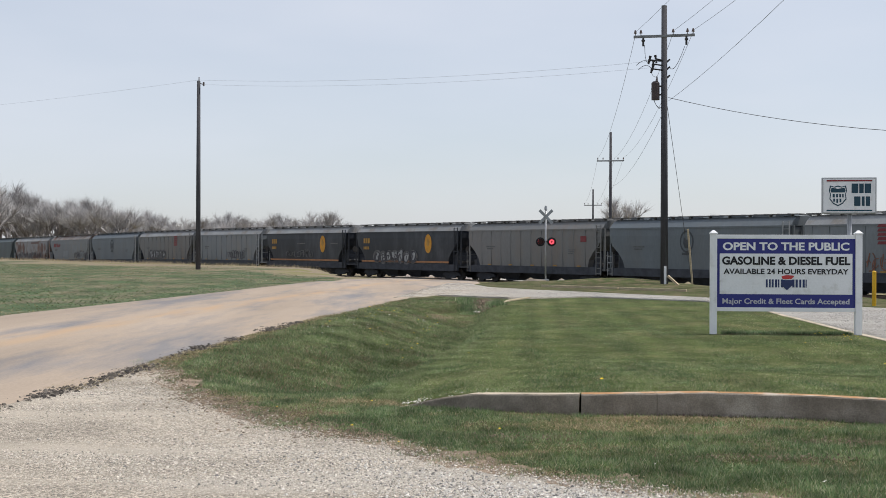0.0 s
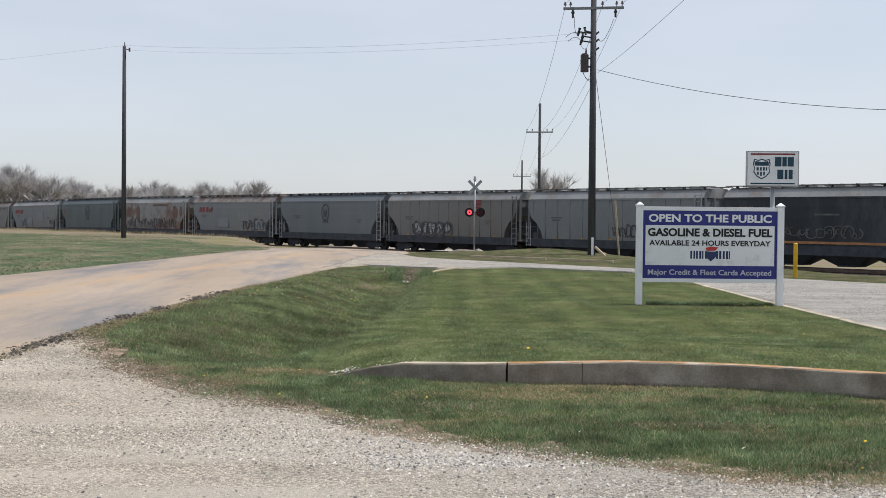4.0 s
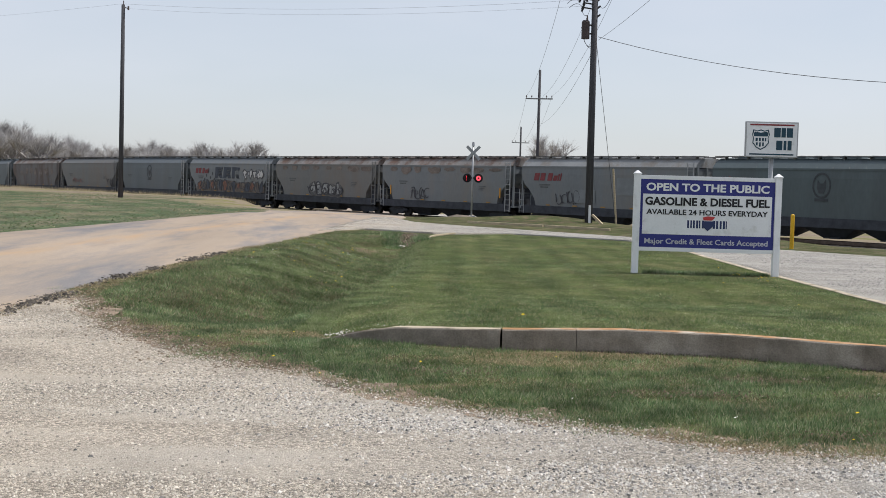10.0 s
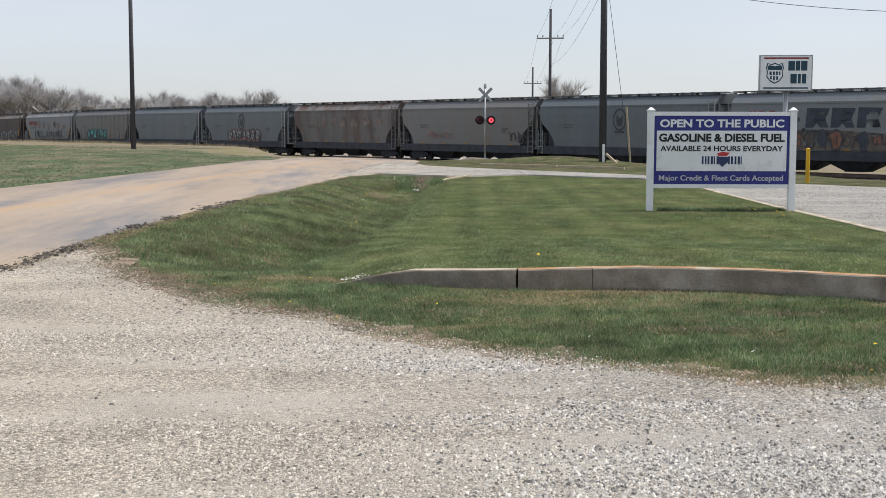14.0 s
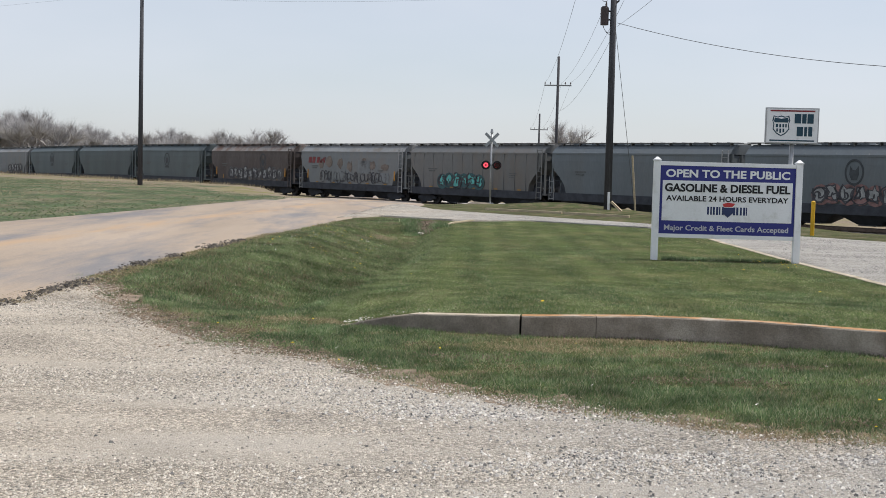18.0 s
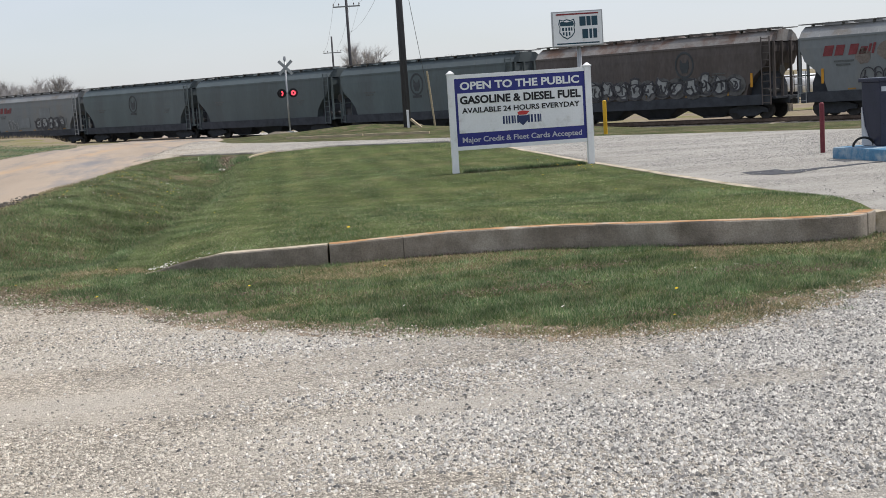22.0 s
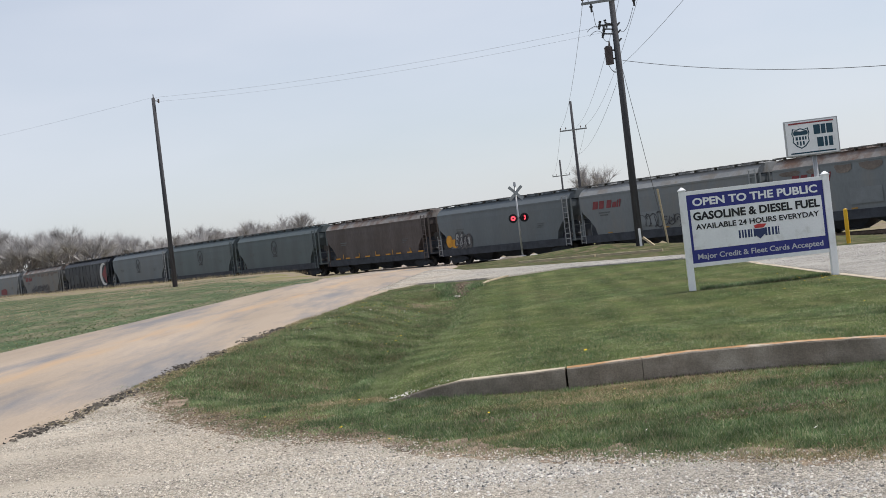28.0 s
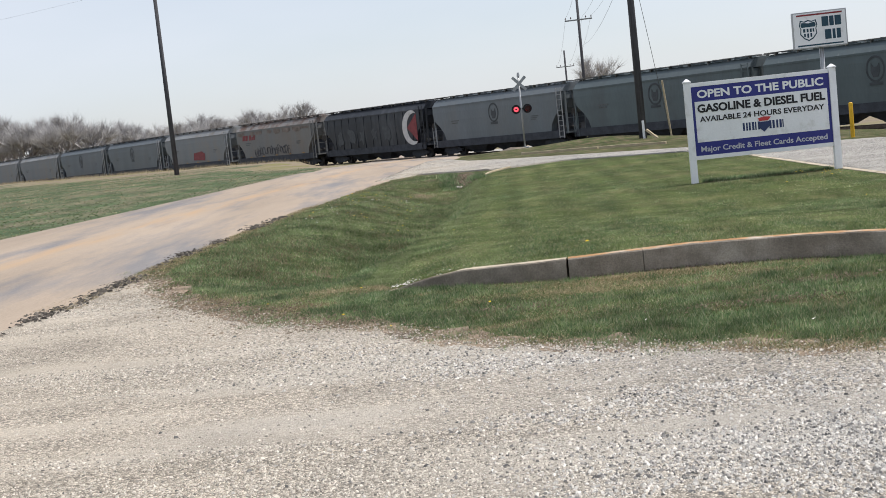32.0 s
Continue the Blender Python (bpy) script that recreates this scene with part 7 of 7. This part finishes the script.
for (x0, y0), (x1, y1) in zip(offset_line(margin, 0.24), offset_line(margin, -0.08)):
    w = 0.26 * noise.noise(Vector((x0 * 1.3, y0 * 1.3, 7.0))) + 0.20 * noise.noise(Vector((x0 * 4.0, y0 * 4.0, 2.0))) + 0.16 * noise.noise(Vector((x0 * 13.0, y0 * 13.0, 4.0)))
    row = [bm.verts.new((x0 + w * 0.5, y0 + w, land(x0, y0) + 0.013)), bm.verts.new((x1 - 0.2 * w, y1 - 0.5 * w, land(x1, y1) + 0.017))]
    if prev:
        bm.faces.new((prev[0], prev[1], row[1], row[0]))
    prev = row
bmesh.ops.recalc_face_normals(bm, faces=bm.faces)
tagged(finish("dry_margin", bm, M["margin"]), "brown soil and matted dead grass along the gravel", "dry grass", kind="stuff")
sp_ = edge_line[rg.integers(0, len(edge_line), 9000)] + np.column_stack((rg.normal(0, 0.16, 9000), rg.normal(-0.02, 0.13, 9000)))
pebbles("gravel_stones", sp_, lambda x, y: ground_z(x, y) + 0.017, 0.004, 0.013, M["warm_stones"], "stones strayed into the grass margin", 0.8)
far = np.array([p for p in smooth_line(GRASS_EDGE, 30) if p[0] < -0.8])
fs = far[rg.integers(0, len(far), 9000)] + np.column_stack((0.16 + rg.normal(0, 0.24, 9000), rg.normal(0.05, 0.20, 9000)))
fs = fs[mottle(fs[:, 0], fs[:, 1], 1.4, 1.2, 59) > rg.uniform(-0.6, 0.5, len(fs))]
pebbles("soil_crumbs", fs[:4200], lambda x, y: ground_z(x, y) + 0.016, 0.006, 0.020, M["crumbs"], "brown soil churned up beside the gravel", 0.6, category="soil")
blades("straw", fs[4200:], lambda x, y: ground_z(x, y) + 0.018, 0.006, 0.022, 0.006, M["brown_straw"], "withered straw on the churned soil", 3.2)
# sod over the lot's edging
le = np.array(smooth_line(LOT_EDGE, 30))
le = le[(len(le) * rg.random(2600) ** 1.2).astype(int)] + np.column_stack((-0.13 + rg.normal(0, 0.06, 2600), rg.normal(0, 0.1, 2600)))
le = le[lattice(le[:, 0] * 0.0, le[:, 1] * 1.3, 3) > rg.uniform(-0.7, 0.6, len(le))]
blades("grass_clumps", le, lambda x, y: lawn_top(x, y) + 0.012, 0.008, 0.026, 0.005, M["lush_blades"], "grass creeping over the lot's edging", 1.3)
# row of taller dark green grass between the sign's posts
sx_ = 6.40 + rg.uniform(-1.15, 1.25, 2600)
us = np.column_stack((sx_, 23.61 - 0.07 * (sx_ - 6.44) + rg.normal(0, 0.05, 2600)))
blades("grass_tufts", us, lawn_top, 0.03, 0.10, 0.008, M["lush_blades"], "row of taller dark green grass between the sign's posts", 0.8)
blades("straw", us[:500] + np.array([0.0, -0.10]), lawn_top, 0.02, 0.04, 0.009, M["brown_straw"], "thin row of brown straw below the sign", 2.5)
# tall dry grass on the bank before the railway
bs, bq = rg.uniform(-150, 26, 30000), 6.5 + np.abs(rg.normal(0, 6.5, 30000))
bank = np.column_stack((TRACK0.x + TRACK_D.x * bs + TRACK_N.x * bq, TRACK0.y + TRACK_D.y * bs + TRACK_N.y * bq))
roadside = np.interp(bank[:, 1], [p[1] for p in ROAD], [p[0] for p in ROAD])
bank = bank[(bank[:, 0] < roadside - 4.3) & chance(np.clip(0.35 + 0.9 * mottle(bank[:, 0], bank[:, 1], 0.25, 0.1, 51), 0.03, 1))]
blades("tall_dry_grass", bank, field_z, 0.06, 0.36, 0.011, M["tall_straw"], "tall dry grass on the railway bank", 0.8)
fx, fy = rg.uniform(-50, -4, 110000), 26 + 80 * rg.random(110000)
sel = (fx < np.interp(fy, [p[1] for p in ROAD], [p[0] for p in ROAD]) - 3.85) & ((fx - TRACK0.x) * TRACK_N.x + (fy - TRACK0.y) * TRACK_N.y > 22 + 6 * mottle(fx, fy, 0.12, 0.12, 57)) & (np.abs(fx) < fy * 0.42 + 2) & chance((30.0 / fy) ** 0.7)
fld = np.column_stack((fx, fy))[sel]
fm = mottle(fld[:, 0], fld[:, 1], 0.35, 0.13, 61) + 0.5 * mottle(fld[:, 0], fld[:, 1], 1.4, 0.5, 67) + rg.normal(0, 0.18, len(fld))
blades("field_grass", fld[fm > 0.05], field_z, 0.02, 0.055, 0.032, M["field_lush"], "green field grass beside the road", 4.0)
blades("field_grass", fld[(fm <= 0.05) & (fm > -0.55)], field_z, 0.02, 0.05, 0.032, M["field_blades"], "rough olive field grass beside the road", 4.0)
blades("field_grass", fld[fm <= -0.62], field_z, 0.02, 0.07, 0.024, M["tall_straw"], "dry straw among the field grass", 3.0)
# gravel yard: stones lie thick in bands and thin in the dusty wheel tracks
YARD = [(-6.3, 11.8), (-5.4, 13.6), (-4.6, 15.5), (-3.9, 15.9)] + GRASS_EDGE[2:-3] + [(5.0, 8.25), (6.7, 9.3), (6.4, 9.0), (2.8, 4.2), (-1.9, 4.2)]


def bands(x, y):
    u, v = x + 0.25 * (y - 6), y + 0.07 * x - 0.012 * x * x
    return mottle(u, v, 0.28, 0.95, 71) + 0.45 * mottle(u, v, 1.1, 2.6, 77) + 0.13 * (x - 0.5)


yp = scatter(YARD, 155000, lambda x, y: chance(np.clip(0.46 + 1.25 * bands(x, y), 0.09, 1) * np.clip((7.5 / y) ** 1.1, 0, 1) * np.clip(0.12 + (edge_gap(x, y) - 0.1) / 0.5, 0.12, 1)))
dusty = yp[:, 0] + 0.8 * mottle(yp[:, 0], yp[:, 1], 0.3, 0.8, 81) + rg.normal(0, 0.9, len(yp)) < 0.9
pebbles("gravel_stones", yp[dusty], level(0.012), 0.0046, 0.0150, M["warm_stones"], "dusty cream limestone gravel on the yard", 0.8, 1.8)
pebbles("gravel_stones", yp[~dusty], level(0.013), 0.0054, 0.0170, M["stones"], "washed grey limestone gravel on the yard", 0.85, 1.4)
big = scatter(YARD, 380, lambda x, y: chance(np.clip(0.3 + bands(x, y), 0.08, 1)))
pebbles("gravel_lumps", big, level(0.014), 0.010, 0.021, M["dark_stones"], "larger dark stones lying on the gravel", 0.7)
LOT = [(7.9, 13.0), (8.1, 18.7), (8.4, 30.0), (8.9, 32.5), (11.4, 35.3), (15.6, 29.0), (14.0, 13.5)]
pebbles("gravel_stones", scatter(LOT, 22000, lambda x, y: chance(np.clip(0.5 + mottle(x, y, 0.5, 0.5, 91), 0.1, 1))), lambda x, y: ground_z(x, y) + 0.012, 0.008, 0.024, M["lot_stones"], "loose crushed limestone on the lot")
pebbles("gravel_stones", scatter(DRIVE, 6000, lambda x, y: chance(np.clip(0.4 + mottle(x, y, 0.6, 0.6, 95), 0.05, 1))), lambda x, y: height_map(land, -3.0, 13.0, 32.0, 62.0, 0.5)(x, y) + 0.045, 0.007, 0.020, M["lot_stones"], "coarse pale stones on the gravel drive")
sc_ = np.column_stack((rg.normal(1.2, 0.22, 700), rg.normal(37.6, 1.0, 700)))
pebbles("soil_crumbs", sc_, lambda x, y: ground_z(x, y) + 0.02, 0.012, 0.05, M["crumbs"], "lumps of bare soil at the culvert", 0.8, category="soil")
sg = np.column_stack((np.concatenate((rg.normal(0.75, 0.14, 1600), rg.normal(1.5, 0.12, 1200))), np.concatenate((rg.uniform(35.6, 39.6, 1600), rg.uniform(35.4, 37.4, 1200)))))
blades("grass_tufts", sg, ground_z, 0.05, 0.16, 0.012, M["lush_blades"], "long grass hanging over the culvert's mouth", 1.2)
# broken road edge
ey = rg.uniform(11.5, 27.0, 4200)
ey = ey[lattice(ey * 0 + 3.0, ey * 1.1, 7) > rg.uniform(-0.75, 0.35, len(ey)) + 0.25 * np.clip((ey - 18) / 4, 0, 1)]
ex = np.array([road_c(v) + 3.72 - 0.25 * sm(15, 19, v) + 0.12 * noise.noise(Vector((0, v * 1.7, 0))) for v in ey]) + rg.normal(0.05, 0.10, len(ey))
pebbles("asphalt_rubble", np.column_stack((ex, ey)), level(0.02), 0.010, 0.045, M["chunks"], "crumbled dark asphalt along the road edge", 0.6)
# dandelions on the bank and lawn
dn = np.vstack((scatter([(-2.9, 22), (-2.0, 34), (0.0, 34), (-0.7, 22)], 75, lambda x, y: mottle(x, y, 0.6, 0.3, 99) > -0.1), scatter(VERGE, 9, lambda x, y: y < 13), scatter(LAWN, 14),
                np.column_stack((rg.normal(6.85, 0.16, 40), rg.normal(10.75, 0.22, 40))), np.column_stack((rg.normal(7.2, 0.25, 16), rg.normal(22.6, 0.5, 16)))))
pebbles("dandelions", dn, lambda x, y: lawn_top(x, y) + 0.045, 0.012, 0.024, M["dandelion"], "yellow dandelion heads in the grass", 0.4, category="flowers")
wf = scatter([(-2.8, 23), (-2.2, 33), (0.1, 33), (-0.5, 23)], 60, lambda x, y: mottle(x, y, 0.6, 0.3, 103) > 0.0)
pebbles("white_flowers", wf, lambda x, y: ground_z(x, y) + 0.05, 0.014, 0.026, M["pale_bits"], "small white flower heads on the ditch bank", 0.4, category="flowers")
# heap of bare soil beside the crossing signal
bm = B()
bmesh.ops.create_icosphere(bm, subdivisions=3, radius=1.0)
for v in bm.verts:
    v.co = Vector((v.co.x * 1.15, v.co.y * 1.1, v.co.z * 0.40)) * (1 + 0.18 * noise.noise(v.co * 2.2))
heap = finish("dirt_mound", bm, M["dirt"], smooth=True)
heap.location = (5.9, 81.0, land(5.9, 81.0) - 0.02)
tagged(heap, "small heap of bare grey-brown soil by the crossing", "soil heap")


# ---------------- what moves ----------------
def motions():
    for car, s0 in TRAIN:
        rows = []
        for k in range(0, 33):
            s = s0 + SPEED * k
            x, y = track_pt(s)
            tilt = math.degrees(math.atan2(rail_z(s + 6) - rail_z(s - 6), 12.0))
            rows.append((float(k), pose(x, y, rail_z(s), 0, 0, TRACK_RZ) @ pose(0, 0, 0, 0, -tilt, 0)))
        walk(car, rows)
    # the two lights take turns: each lens shows its lit face, then its dark back
    period, start = 1.088, 4.65 - 5 * 1.088
    for lens, shift in zip(LAMPS, (0.0, 0.5)):
        p = lens.location.copy()
        rows = [(0.0, 180.0 if shift == 0 else 0.0)]
        k = -1
        while True:
            on = start + (k + shift) * period - 0.05     # each glows a little past its half
            if on > 32.0:
                break
            off = on + period * 0.5 + 0.10
            turn = 360.0 * (k + 1)
            for t, ang in ((on - 0.067, -180), (on - 0.033, -120), (on, -60), (on + 0.033, 0), (off - 0.067, 0), (off - 0.033, 60), (off, 120), (off + 0.033, 180)):
                rows.append((t, turn + ang))
            k += 1
        rows = [r for r in rows[1:] if 0.0 < r[0] < 31.95]
        rows = [(0.0, rows[0][1])] + rows + [(32.0, rows[-1][1])]
        clean = []
        for t, ang in rows:
            if not clean or frame(t) > frame(clean[-1][0]):
                clean.append((t, ang))
        walk(lens, [(t, pose(p.x, p.y, p.z, 0, 0, ang)) for t, ang in clean])

motions()
